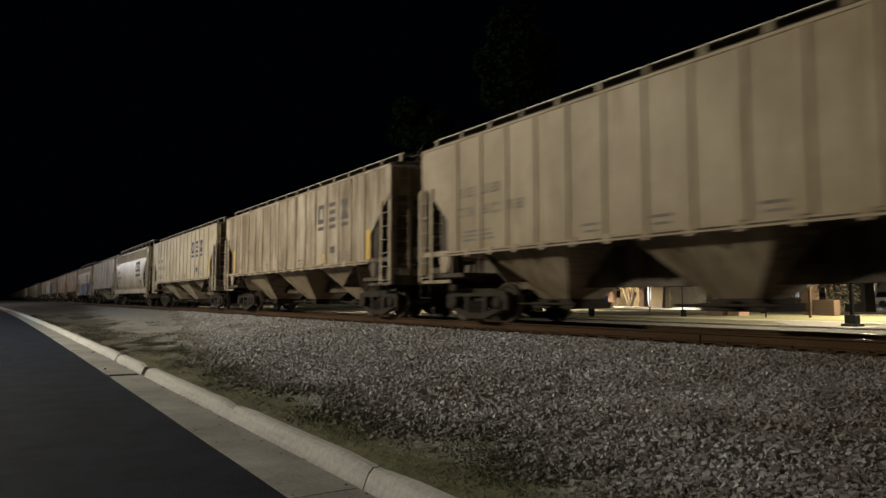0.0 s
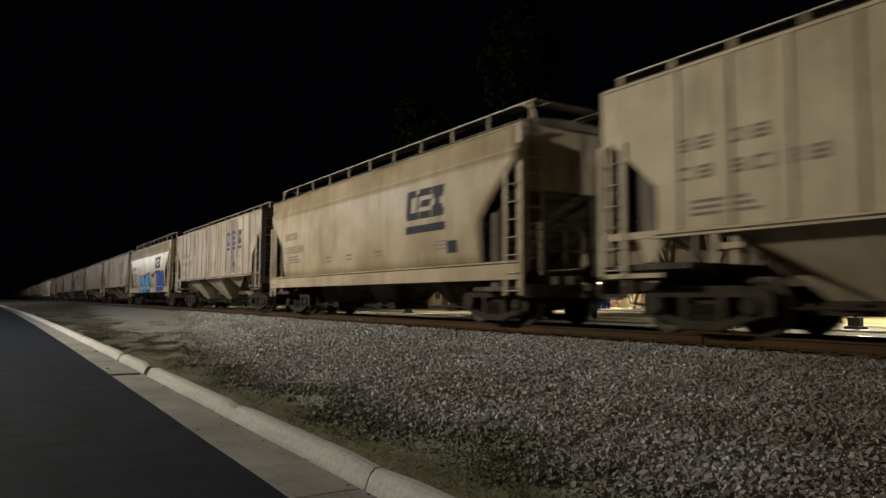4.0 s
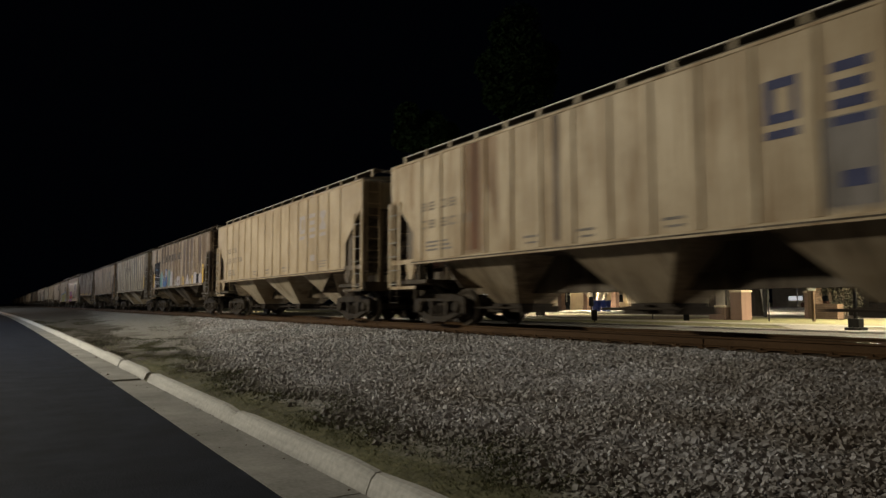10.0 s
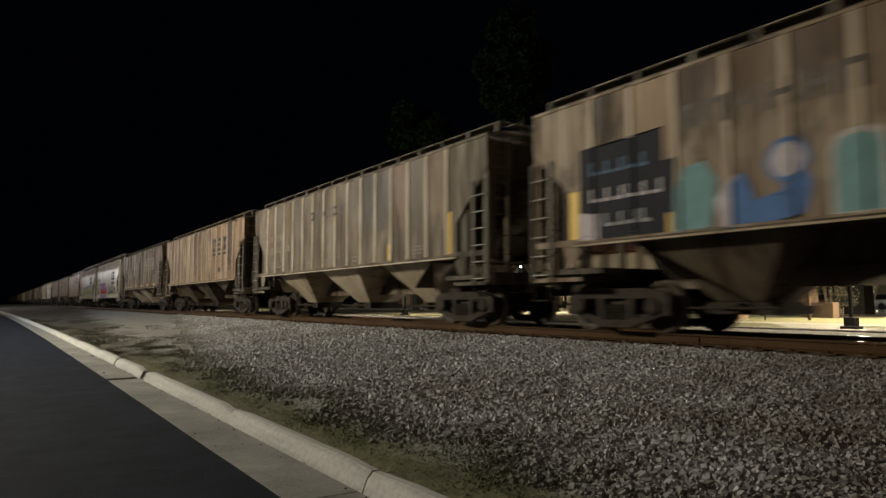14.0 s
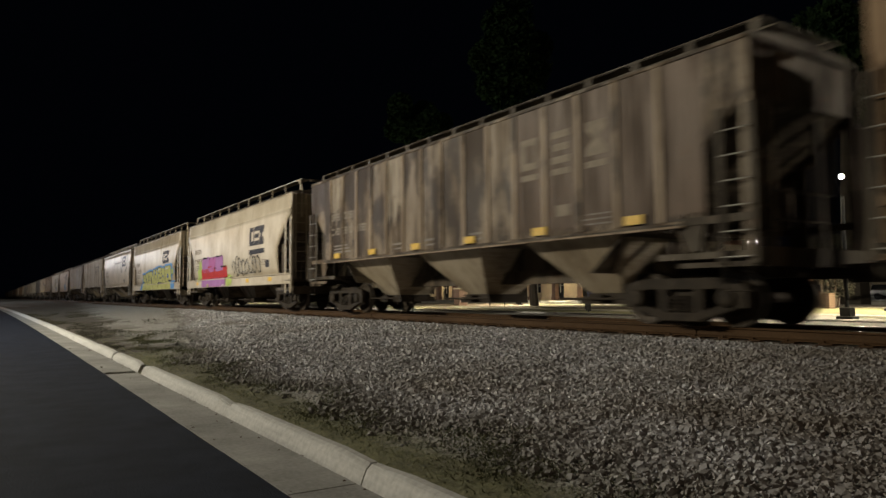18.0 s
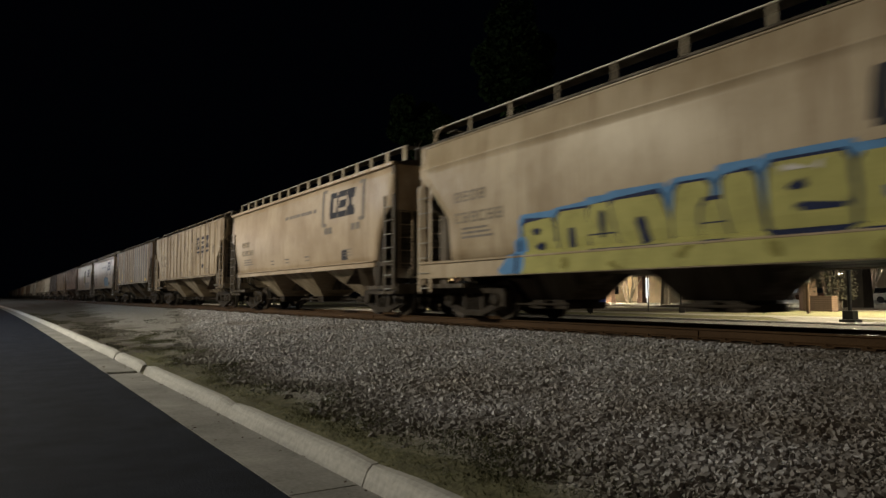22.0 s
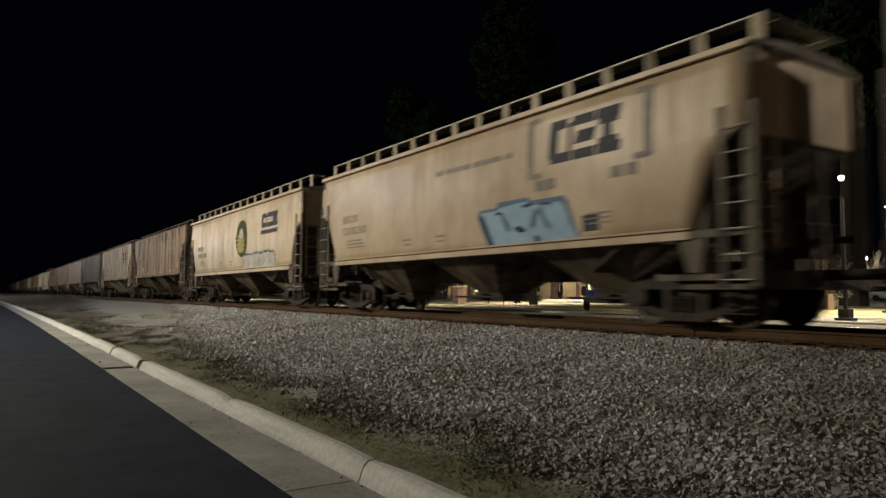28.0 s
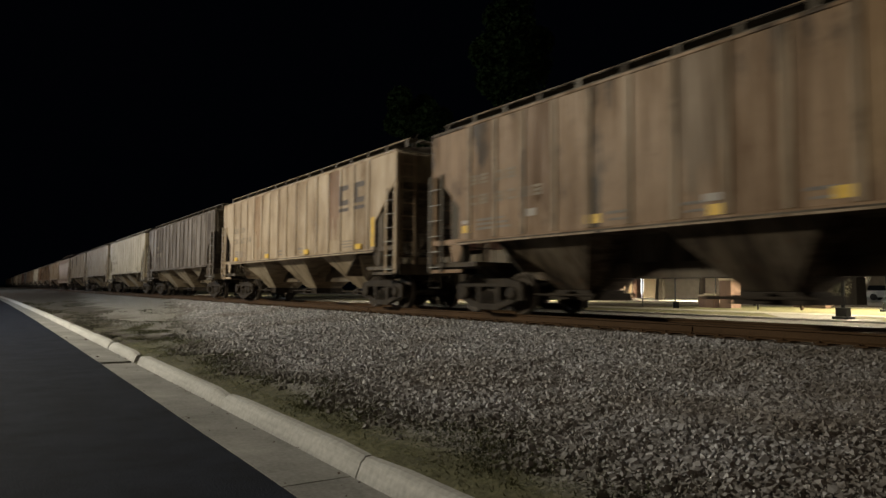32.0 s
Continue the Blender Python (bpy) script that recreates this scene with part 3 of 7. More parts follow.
def smooth_section(sx, kind):
    """Cross-section of one side as (x, z), from the sill up to the eave."""
    if kind == "round":
        return [(sx * x, z) for x, z in ((1.50, 1.34), (1.555, 1.65), (1.585, 2.1), (1.595, 2.4), (1.60, 2.7), (1.597, 3.0), (1.59, 3.3), (1.580, 3.5), (1.575, 3.58), (1.565, 3.74), (1.585, 3.755), (1.585, 3.80), (1.548, 3.82), (1.50, 4.36))]
    return [(sx * (1.52 + 0.06 * math.sin(math.pi * min(1, u))), 1.46 + u * 2.78) for u in (0, 0.1, 0.2, 0.3, 0.4, 0.48, 0.53, 0.56, 0.75, 0.9, 1.0)]


def smooth_side(bm, sx, hb, kind):
    sect = smooth_section(sx, kind)
    seamed = hb > 8.0        # this body has upright weld seams, drawn in a little
    n = 80 if seamed else 36

    def dent(y):
        k = (y / 1.62) % 1.0
        return sx * -0.022 * math.exp(-((min(k, 1 - k) * 1.62 / 0.14) ** 2)) if seamed else 0.0


    def end_at(z):
        if kind == "round":      # slanting below, upright above
            return hb - 1.38 * max(0.0, min(1.0, (3.58 - z) / 1.22)) ** 0.85
        u = (z - 1.46) / 2.78    # an arched opening under the corner
        return hb - (0.0 if u > 0.56 else 1.05 * ((0.56 - u) / 0.56) ** 0.40)

    grid = []
    for x, z in sect:
        e = end_at(z)
        grid.append([bm.verts.new((x + (dent(-e + 2 * e * i / n) if 1.5 < z < 4.1 else 0), -e + 2 * e * i / n, z)) for i in range(n + 1)])
    inner = []
    for x, z in sect:
        e = end_at(z)
        inner.append([bm.verts.new((x - sx * 0.03, -e + 2 * e * i / n, z)) for i in range(n + 1)])
    for g, flip in ((grid, False), (inner, True)):
        for a, b in zip(g, g[1:]):
            for i in range(n):
                f = bm.faces.new((a[i], a[i + 1], b[i + 1], b[i]))
                f.smooth = True
    for i in (0, n):
        for k in range(len(sect) - 1):
            bm.faces.new((grid[k][i], grid[k + 1][i], inner[k + 1][i], inner[k][i]))
    for k in (0, len(sect) - 1):
        for i in range(n):
            bm.faces.new((grid[k][i], grid[k][i + 1], inner[k][i + 1], inner[k][i]))


def roof_fill(bm, hb, kind):
    eave = DIM[kind][1]
    n = 8
    prof = [(-1.56 + 3.12 * i / n, eave + 0.02 + 0.16 * math.sin(math.pi * i / n) ** 0.8) for i in range(n + 1)]
    top = [[bm.verts.new((x, y, z)) for x, z in prof] for y in (-hb, hb)]
    low = [[bm.verts.new((x, y, eave - 0.02)) for x, z in prof] for y in (-hb, hb)]
    for i in range(n):
        bm.faces.new((top[0][i], top[0][i + 1], top[1][i + 1], top[1][i]))
        bm.faces.new((low[0][i], low[1][i], low[1][i + 1], low[0][i + 1]))
        for e in (0, 1):
            bm.faces.new((top[e][i], top[e][i + 1], low[e][i + 1], low[e][i]))
    for i in (0, n):
        bm.faces.new((top[0][i], top[1][i], low[1][i], low[0][i]))


def end_fill(bm, s, hb, kind, upper):
    """The end bulkhead, or the slope sheet under it, at the end towards s."""
    y = s * (hb - 0.10)
    t = s * 0.03
    eave = DIM[kind][1]
    if upper:
        low = 3.50 if kind == "ribbed" else 2.95
        hull8(bm, ((-1.5, y - t, low), (1.5, y - t, low), (1.5, y, low), (-1.5, y, low)), ((-1.5, y - t, eave), (1.5, y - t, eave), (1.5, y, eave), (-1.5, y, eave)))
        return
    y2 = s * (hb - 3.35)
    top = 3.54 if kind == "ribbed" else 3.0
    hull8(bm, ((-1.45, y2 - t, 0.92), (1.45, y2 - t, 0.92), (1.45, y2, 0.92), (-1.45, y2, 0.92)), ((-1.5, y - t, top), (1.5, y - t, top), (1.5, y, top), (-1.5, y, top)))


def bay_fill(bm, half, low_half, deck, z0, xb, xt=1.48):
    hull8(bm, ((-xb, -low_half, z0), (xb, -low_half, z0), (xb, low_half, z0), (-xb, low_half, z0)), ((-xt, -half, deck + 0.06), (xt, -half, deck + 0.06), (xt, half, deck + 0.06), (-xt, half, deck + 0.06)))


def side_frame(bm, x0, x1):
    """Cast side frame of a truck, with two openings beside the springs."""
    outer = ((-1.22, 0.60), (-1.18, 0.70), (-0.70, 0.78), (0.70, 0.78), (1.18, 0.70), (1.22, 0.60), (1.22, 0.36), (1.02, 0.30), (0.62, 0.20), (0.34, 0.09), (-0.34, 0.09), (-0.62, 0.20), (-1.02, 0.30), (-1.22, 0.36))
    # top member, bottom member, pedestals and columns
    for o in (((-1.22, 0.60), (1.22, 0.60), (1.18, 0.71), (0.70, 0.79), (-0.70, 0.79), (-1.18, 0.71)),
              ((-0.42, 0.07), (0.42, 0.07), (0.42, 0.22), (-0.42, 0.22)),
              ((0.36, 0.08), (1.16, 0.32), (1.16, 0.45), (0.36, 0.23)),
              ((-1.16, 0.32), (-0.36, 0.08), (-0.36, 0.23), (-1.16, 0.45)),
              ((0.28, 0.18), (0.44, 0.18), (0.44, 0.64), (0.28, 0.64)),
              ((-0.44, 0.18), (-0.28, 0.18), (-0.28, 0.64), (-0.44, 0.64)),
              ((0.76, 0.30), (1.24, 0.30), (1.24, 0.64), (0.76, 0.64)),
              ((-1.24, 0.30), (-0.76, 0.30), (-0.76, 0.64), (-1.24, 0.64))):
        slab(bm, o, x0, x1)
    for y in (-0.89, 0.89):
        lathe(bm, x0, ((-0.07, 0.10), (-0.05, 0.15), (0.02, 0.16), (0.05, 0.12)) if x0 < x1 and x0 < 0 else ((-0.05, 0.12), (-0.02, 0.16), (0.05, 0.15), (0.07, 0.10)), 12, y, 0.46)


def spring_fill(bm):
    rod(bm, (0, 0, 0.22), (0, 0, 0.50), 0.070, 8)
    for k in range(4):
        rod(bm, (0, 0, 0.245 + 0.065 * k), (0, 0, 0.270 + 0.065 * k), 0.088, 8)


def wheelset_fill(bm):
    for s in (-1, 1):
        x = s * 0.752
        prof = [(-0.065, 0.10), (-0.065, 0.30), (-0.045, 0.34), (-0.065, 0.40), (-0.065, WHEEL_R - 0.002), (0.050, WHEEL_R - 0.006), (0.052, WHEEL_R + 0.024), (0.072, WHEEL_R + 0.020), (0.072, 0.39), (0.045, 0.33), (0.055, 0.13), (0.09, 0.10)]
        if s > 0:
            prof = [(-a, r) for a, r in prof[::-1]]
        lathe(bm, x, prof, 28)
    lathe(bm, 0, ((-1.02, 0.075), (-0.80, 0.075), (-0.60, 0.095), (0.60, 0.095), (0.80, 0.075), (1.02, 0.075)), 10)


def tread_fill(bm):
    lathe(bm, -0.752, ((-0.064, WHEEL_R - 0.03), (-0.064, WHEEL_R), (0.048, WHEEL_R), (0.048, WHEEL_R - 0.03)), 28, caps=False)


def ladder_stiles(bm, tall):
    for y in (-0.26, 0.26):
        box(bm, -0.012, 0.012, y - 0.06, y + 0.06, 0, tall)


def rung_fill(bm):
    rod(bm, (-0.05, -0.22, 0), (-0.05, 0.22, 0), 0.012, 5)
    for y in (-0.22, 0.22):
        rod(bm, (-0.05, y, 0), (0.0, y, 0), 0.012, 5)


def truck(car, y, paint_dark, fine):
    t = part("truck", "bolster", lambda bm: (box(bm, -0.98, 0.98, -0.20, 0.20, 0.42, 0.72), box(bm, -0.22, 0.22, -0.22, 0.22, 0.70, 0.86)), IRON, car, "cast steel freight truck", at=(0, y, 0), bevel=0.02)
    part("side_frame", "frame_l", lambda bm: side_frame(bm, -1.08, -0.94), IRON, t, bevel=0.012)
    if fine:
        part("side_frame", "frame_r", lambda bm: side_frame(bm, 1.08, 0.94), IRON, t, bevel=0.012)
        for dy in (-0.19, 0.0, 0.19):
            part("spring", "spring", spring_fill, IRON, t, at=(-1.0, dy, 0))
        part("brake_beam", "brake_beam", lambda bm: (box(bm, -0.70, 0.70, -0.40, -0.34, 0.30, 0.38), box(bm, -0.70, 0.70, 0.34, 0.40, 0.30, 0.38)), IRON, t)
    axles = []
    for dy in (-0.89, 0.89):
        w = part("wheelset", "wheelset", wheelset_fill, WHEEL_STEEL, t, "steel wheels on an axle", at=(0, dy, WHEEL_R))
        if fine:
            part("tread", "tread", tread_fill, TREAD, car, "bright worn wheel tread", at=(0, y + dy, WHEEL_R))
        axles.append(w)
    return axles


WHEELSETS = []


def end_gear(car, s, hb, low, trim, fine, kind):
    """Platform, ladders, corner posts, handrails, coupler and brake gear at the end towards s."""
    y = s * hb
    sill_z, eave = DIM[kind]
    base = 1.35 if kind == "ribbed" else 1.02
    reach = PITCH / 2 - hb

    def deck(bm):
        box(bm, -1.50, 1.50, min(s * (hb - 1.8), s * (hb + 0.12)), max(s * (hb - 1.8), s * (hb + 0.12)), base - 0.28, base - 0.18)
        box(bm, -1.52, 1.52, min(s * (hb + 0.02), s * (hb + 0.14)), max(s * (hb + 0.02), s * (hb + 0.14)), base - 0.42, base - 0.14)

    part("end_platform", ("deck", s, hb, kind), deck, BOARD_DARK, car)

    def coupler(bm):
        ya, yb = s * (hb - 0.1), s * (hb + reach - 0.2)
        box(bm, -0.07, 0.07, min(ya, yb), max(ya, yb), 0.74, 0.90)
        box(bm, -0.14, 0.12, min(s * (hb + reach - 0.26), s * (hb + reach + 0.02)), max(s * (hb + reach - 0.26), s * (hb + reach + 0.02)), 0.68, 0.96)
        rod(bm, (0.30, s * (hb + 0.1), 0.75), (0.20, s * (hb + reach - 0.35), 0.42), 0.025, 6)
        rod(bm, (0.20, s * (hb + reach - 0.35), 0.42), (0.05, s * (hb + reach - 0.02), 0.50), 0.025, 6)

    part("body_bolster", ("bodybolster", s, hb), lambda bm: hull8(bm, *[[(x, s * TRUCK_Y * hb / HB + y, z) for x, y in ((-w, -0.2), (w, -0.2), (w, 0.2), (-w, 0.2))] for w, z in ((0.7, 0.84), (1.25, 1.08))]), IRON, car)
    part("coupler", ("coupler", s, hb), coupler, IRON, car, "rusty knuckle coupler with air hose")
    for sx in ((-1, 1) if fine else (-1,)):
        # corner post from the sill to the roof, with a ladder on the side
        def post(bm):
            box(bm, sx * 1.50 - 0.04, sx * 1.50 + 0.04, -0.05 if s < 0 else -0.11, 0.11 if s < 0 else 0.05, base - 0.2, eave)

        part("corner_post", ("post", sx, s, kind), post, trim if kind != "tall" else BOARD_DARK, car, at=(0, s * (hb - 0.06), 0))

        def brace(bm):
            # sill beams that run out under the slope sheet, and the jacking plate between them
            n = 1.32 if kind != "tall" else 1.25
            top = 1.62 if kind == "ribbed" else 1.30 if kind == "round" else 1.42
            for z0, z1 in ((top - 0.02, top + 0.10), (base - 0.42, base - 0.34))[:1 if kind == "round" else 2]:
                box(bm, sx * 1.54 - 0.025, sx * 1.54 + 0.025, min(0, -s * n), max(0, -s * n), z0, z1)
            if kind == "round":
                return
            slab(bm, [(-s * y, z) for y, z in ((0.82, top - 0.02), (1.30, top - 0.02), (1.30, top - 0.16), (1.16, base - 0.16), (0.94, base - 0.16))], sx * 1.523, sx * 1.547)
            rod(bm, (sx * 1.52, -s * 1.06, top - 0.20), (sx * 1.553, -s * 1.06, top - 0.20), 0.075, 12)

        # dark tone at the -y end, trim at the other: shade put into colour
        part("sill_bracket", ("brace", sx, s, kind), brace, low if s < 0 else trim if kind != "tall" else low, car, at=(0, s * hb, 0))
        lad = part("ladder", ("ladder", sx, kind), lambda bm: ladder_stiles(bm, 2.36 if kind == "ribbed" else 2.72), low if low is BOARD_DARK else trim, car, "steel side ladder", at=(sx * 1.585, s * (hb - 0.25), base - 0.38))
        if fine and sx < 0:
            for k in range(6 if kind == "ribbed" else 7):
                part("rung", "rung", rung_fill, GALV, lad, at=(0, 0, 0.10 + 0.38 * k))
        if fine and sx < 0:
            part("stirrup", "stirrup", lambda bm: (rod(bm, (0, -0.22, 0.0), (0, -0.22, -0.42), 0.012, 5), rod(bm, (0, 0.22, 0.0), (0, 0.22, -0.42), 0.012, 5), rod(bm, (0, -0.22, -0.42), (0, 0.22, -0.42), 0.012, 5)), IRON, car, at=(-1.60, s * (hb - 0.25), base - 0.36))
    if fine:
        def rails(bm):
            yy = s * (hb + 0.10)
            for x in (-1.2, -0.4, 0.5):
                rod(bm, (x, yy, 1.15), (x, yy, 2.05), 0.016, 5)
            rod(bm, (-1.2, yy, 2.05), (0.5, yy, 2.05), 0.016, 5)
            rod(bm, (-1.2, yy, 1.62), (0.5, yy, 1.62), 0.014, 5)

        part("end_handrail", ("endrail", s, hb), rails, low, car, "steel end handrail")

        def end_ladder(bm):
            yy = s * (hb - 0.02)
            for x in (-1.38, -0.96):
                box(bm, x - 0.02, x + 0.02, yy - 0.012, yy + 0.012, 1.15, eave)
            for k in range(8):
                rod(bm, (-1.38, yy + s * 0.04, 1.45 + 0.36 * k), (-0.96, yy + s * 0.04, 1.45 + 0.36 * k), 0.012, 5)

        part("end_ladder", ("endladder", s, hb, kind), end_ladder, trim, car, "steel end ladder")
        # a broad post half-way along the slope sheet
        for sx in (-1, 1):
            yp = s * (hb - 0.98)
            part("slope_post", ("slopepost", s, hb, kind, sx), lambda bm: box(bm, sx * 1.47 - 0.03, sx * 1.47 + 0.03, yp - 0.15, yp + 0.15, base - 0.2, 2.72 if kind == "ribbed" else 2.5), low, car)
        # struts that carry the end of the body over the platform
        for x in (-0.75, 0.75):
            ya = s * (hb - 0.25)
            part("end_strut", ("strut", s, hb, x, kind), lambda bm: hull8(bm, ((x - 0.05, ya - 0.05, 1.1), (x + 0.05, ya - 0.05, 1.1), (x + 0.05, ya + 0.05, 1.1), (x - 0.05, ya + 0.05, 1.1)),
                                                                   ((x - 0.05, ya, 3.0 if kind != "ribbed" else 3.5), (x + 0.05, ya, 3.0 if kind != "ribbed" else 3.5), (x + 0.05, ya + 0.1, 3.0 if kind != "ribbed" else 3.5), (x - 0.05, ya + 0.1, 3.0 if kind != "ribbed" else 3.5))), low, car)
        if s > 0:
            def wheel(bm):
                yy = hb + 0.16
                pts = [(0.75 + 0.25 * math.cos(a), yy, 2.45 + 0.25 * math.sin(a)) for a in [i * math.tau / 14 for i in range(14)]]
                for p_, q_ in zip(pts, pts[1:] + pts[:1]):
                    rod(bm, p_, q_, 0.014, 5)
                for i in range(0, 14, 3):
                    rod(bm, (0.75, yy, 2.45), pts[i], 0.009, 4)
                box(bm, 0.6, 0.9, hb - 0.15, hb + 0.14, 2.3, 2.6)

            part("brake_wheel", ("brakewheel", hb), wheel, IRON, car, "brake wheel and gear box")


def bar(bm, x, y0, y1, z0, z1, lean=0.0):
    """A thin painted bar on the side facing the road; lean shifts its top along y."""
    hull8(bm, ((x - 0.004, y0, z0), (x, y0, z0), (x, y1, z0), (x - 0.004, y1, z0)), ((x - 0.004, y0 + lean, z1), (x, y0 + lean, z1), (x, y1 + lean, z1), (x - 0.004, y1 + lean, z1)))


def hopper_car(k, y_far, kind, body, dirt_paint, letters=NAVY, hb=HB, fine=True, logo=True, label="", tags=0, rib_paint=None):
    """One covered hopper car. k: its number in the train; y_far: where the far end of its side stands at the start."""
    car = thing("hopper_car", label, "hopper car", "cars of the freight train", at=(TRACK_X, y_far - hb, RAIL_Z))
    trim = body
    rib_paint = rib_paint or body
    # cars whose end walls and end gear take darker tones
    dark_ends = k in (9, 10, 11, 12, 17, 20)
    end_paint = GRIME_SHADE if dark_ends else END_GRIME
    # tone of the parts below the body ends, with their shade put in
    low_paint = BOARD_DARK if dark_ends or kind == "tall" else GRIME_SHADE
    deck, eave = DIM[kind]
    for sx in (-1, 1):
        nm = "side_panel"
        if kind == "ribbed":
            part(nm, ("side", kind, sx, hb), lambda bm: ribbed_side(bm, sx, hb), body, car)
        else:
            part(nm, ("side", kind, sx, hb), lambda bm: smooth_side(bm, sx, hb, kind), body, car)
    # the roof takes the dark walkway tone, far darker than the sides
    part("roof", ("roof", hb, kind), lambda bm: roof_fill(bm, hb, kind), BOARD_DARK, car)
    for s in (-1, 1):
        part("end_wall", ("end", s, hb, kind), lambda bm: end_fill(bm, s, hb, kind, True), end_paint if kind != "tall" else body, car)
        # slope sheets coloured darker for the shade under the body ends
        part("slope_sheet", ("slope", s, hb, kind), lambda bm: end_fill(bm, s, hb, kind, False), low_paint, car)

    out = {"ribbed": 1.575, "round": 1.53, "tall": 1.615}[kind]

    def chord(bm):
        for sx in (-1, 1):
            box(bm, min(sx * 1.50, sx * out), max(sx * 1.50, sx * out), -hb + 0.02, hb - 0.02, eave - 0.06, eave + (0.04 if kind == "tall" else 0.0))

    part("top_chord", ("chord", hb, kind), chord, body, car, bevel=0.01)

    def sill(bm):
        z0, z1 = (deck, deck + 0.10) if kind == "ribbed" else (deck, deck + 0.34) if kind == "round" else (deck, deck + 0.13)
        e = hb - (1.2 if kind == "ribbed" else 0.05 if kind == "round" else 1.1)
        box(bm, min(sx * 1.49, sx * 1.60), max(sx * 1.49, sx * 1.60), -e, e, z0, z1)

    if kind == "ribbed" and fine:
        e = hb - 1.2
        # thin dark box in place of the shaded gap above the lip
        part("sill_groove", ("groove", hb), lambda bm: box(bm, -1.603, -1.59, -e, e, deck + 0.034, deck + 0.062), BOARD_DARK, car, "dark strip for the shaded gap along the sill")
        part("sill_lip", ("lip", hb), lambda bm: box(bm, -1.628, -1.59, -e, e, deck - 0.006, deck + 0.030), rib_paint, car, "thin lip along the foot of the side", bevel=0.004)

    def ledge(bm):
        z1 = deck + (0.34 if kind == "round" else 0.13)
        e = hb - (0.05 if kind == "round" else 1.1)
        box(bm, min(sx * 1.49, sx * 1.625), max(sx * 1.49, sx * 1.625), -e, e, z1 + 0.02, z1 + 0.06)

    for sx in (-1, 1):
        part("side_sill", ("sill", kind, hb, sx), sill, body, car, bevel=0.008)
        if kind != "ribbed":
            part("sill_ledge", ("ledge", kind, hb, sx), ledge, body, car, bevel=0.008)
    # centre sill, bay web and underframe: shade between the bays put into the colour
    part("centre_sill", ("centre", kind, hb), lambda bm: box(bm, -0.26, 0.26, -hb + 0.1, hb - 0.1, 0.78, 1.08) if kind != "round" else [box(bm, -0.26, 0.26, min(s * (hb - 2.7), s * (hb - 0.1)), max(s * (hb - 2.7), s * (hb - 0.1)), 0.78, 1.08) for s in (-1, 1)], GRIME_SHADE, car)
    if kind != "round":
        part("bay_web", ("bayweb", kind, hb), lambda bm: box(bm, -0.20, 0.20, -hb + 2.6, hb - 2.6, 1.08, deck + 0.03), GRIME_SHADE, car)
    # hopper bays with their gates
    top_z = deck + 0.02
    part("underframe", ("under", kind, hb), lambda bm: box(bm, -1.46, 1.46, -hb + 2.2, hb - 2.2, top_z + 0.01, top_z + 0.07), GRIME_SHADE, car)
    gate_z = 0.54 if kind != "round" else 0.46
    for by in (-4.35, 0.0, 4.35):
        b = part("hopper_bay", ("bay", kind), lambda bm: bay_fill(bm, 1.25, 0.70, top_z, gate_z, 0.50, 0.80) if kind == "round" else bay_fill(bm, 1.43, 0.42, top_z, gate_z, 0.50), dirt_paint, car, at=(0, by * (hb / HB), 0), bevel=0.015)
        if fine:
            part("outlet_gate", "gate", lambda bm: (box(bm, -0.60, 0.60, -0.64, 0.64, -0.20, -0.06), box(bm, -0.54, 0.54, -0.50, 0.50, -0.06, 0.0), box(bm, -0.80, -0.58, -0.14, 0.14, -0.18, -0.02), rod(bm, (-0.84, -0.95, -0.10), (-0.84, 0.95, -0.10), 0.025, 6)), IRON, b, at=(0, 0, gate_z))
    if kind == "ribbed":
        n = 17
        for i in range(1, n - 1):
            y = -7.55 + 15.1 * i / (n - 1)
            z0 = deck + 0.10 if abs(y) < hb - 1.22 else 2.5 + (abs(y) - hb + 1.22) * 0.95
            if fine:
                part("rib", ("rib", round(z0, 2)), lambda bm: box(bm, -1.588, -1.554, -0.07, 0.07, z0, eave - 0.055), rib_paint, car, at=(0, y, 0), bevel=0.016)
        if k in (1, 2):
            for i in range(1, n - 1):
                part("rib_foot", "rib_foot", lambda bm: slab(bm, ((-0.085, deck + 0.13), (-0.085, deck), (-0.05, deck - 0.05), (0.05, deck - 0.05), (0.085, deck), (0.085, deck + 0.13)), -1.622, -1.600), body, car, at=(0, (-7.55 + 15.1 * i / (n - 1)) * 0.93, 0))
        if not fine:
            part("rib", ("ribs", hb), lambda bm: [box(bm, -1.605, -1.553, y - 0.065, y + 0.065, deck + 0.10, eave - 0.055) for y in [-6.606 + 13.212 * i / 14 for i in range(15)]], body, car)
    # running boards over the eave, on brackets
    step = 1.02 if kind == "tall" else 1.10 if kind == "ribbed" else 1.5
    high = {"ribbed": 0.235, "round": 0.42, "tall": 0.42}[kind]

    def board(bm):
        box(bm, -1.10, -0.80, -hb + 0.02, hb - 0.02, eave + high + 0.085, eave + high + 0.105)
        box(bm, 0.80, 1.10, -hb + 0.02, hb - 0.02, eave + high + 0.08, eave + high + 0.11)
        for s in (-1, 1):
            box(bm, -0.72, 0.72, min(s * (hb - 0.35), s * (hb - 0.02)), max(s * (hb - 0.35), s * (hb - 0.02)), eave + high + 0.082, eave + high + 0.108)

    part("running_board", ("board", kind, hb), board, BOARD_DARK, car, "steel grating walkway")
    part("edge_rail", ("edgerail", kind, hb), lambda bm: box(bm, -1.165, -1.135, -hb + 0.02, hb - 0.02, eave + high + 0.092, eave + high + 0.112), EDGE_STEEL if k < 9 or kind != "ribbed" else trim, car, "thin bright steel edge of the walkway")
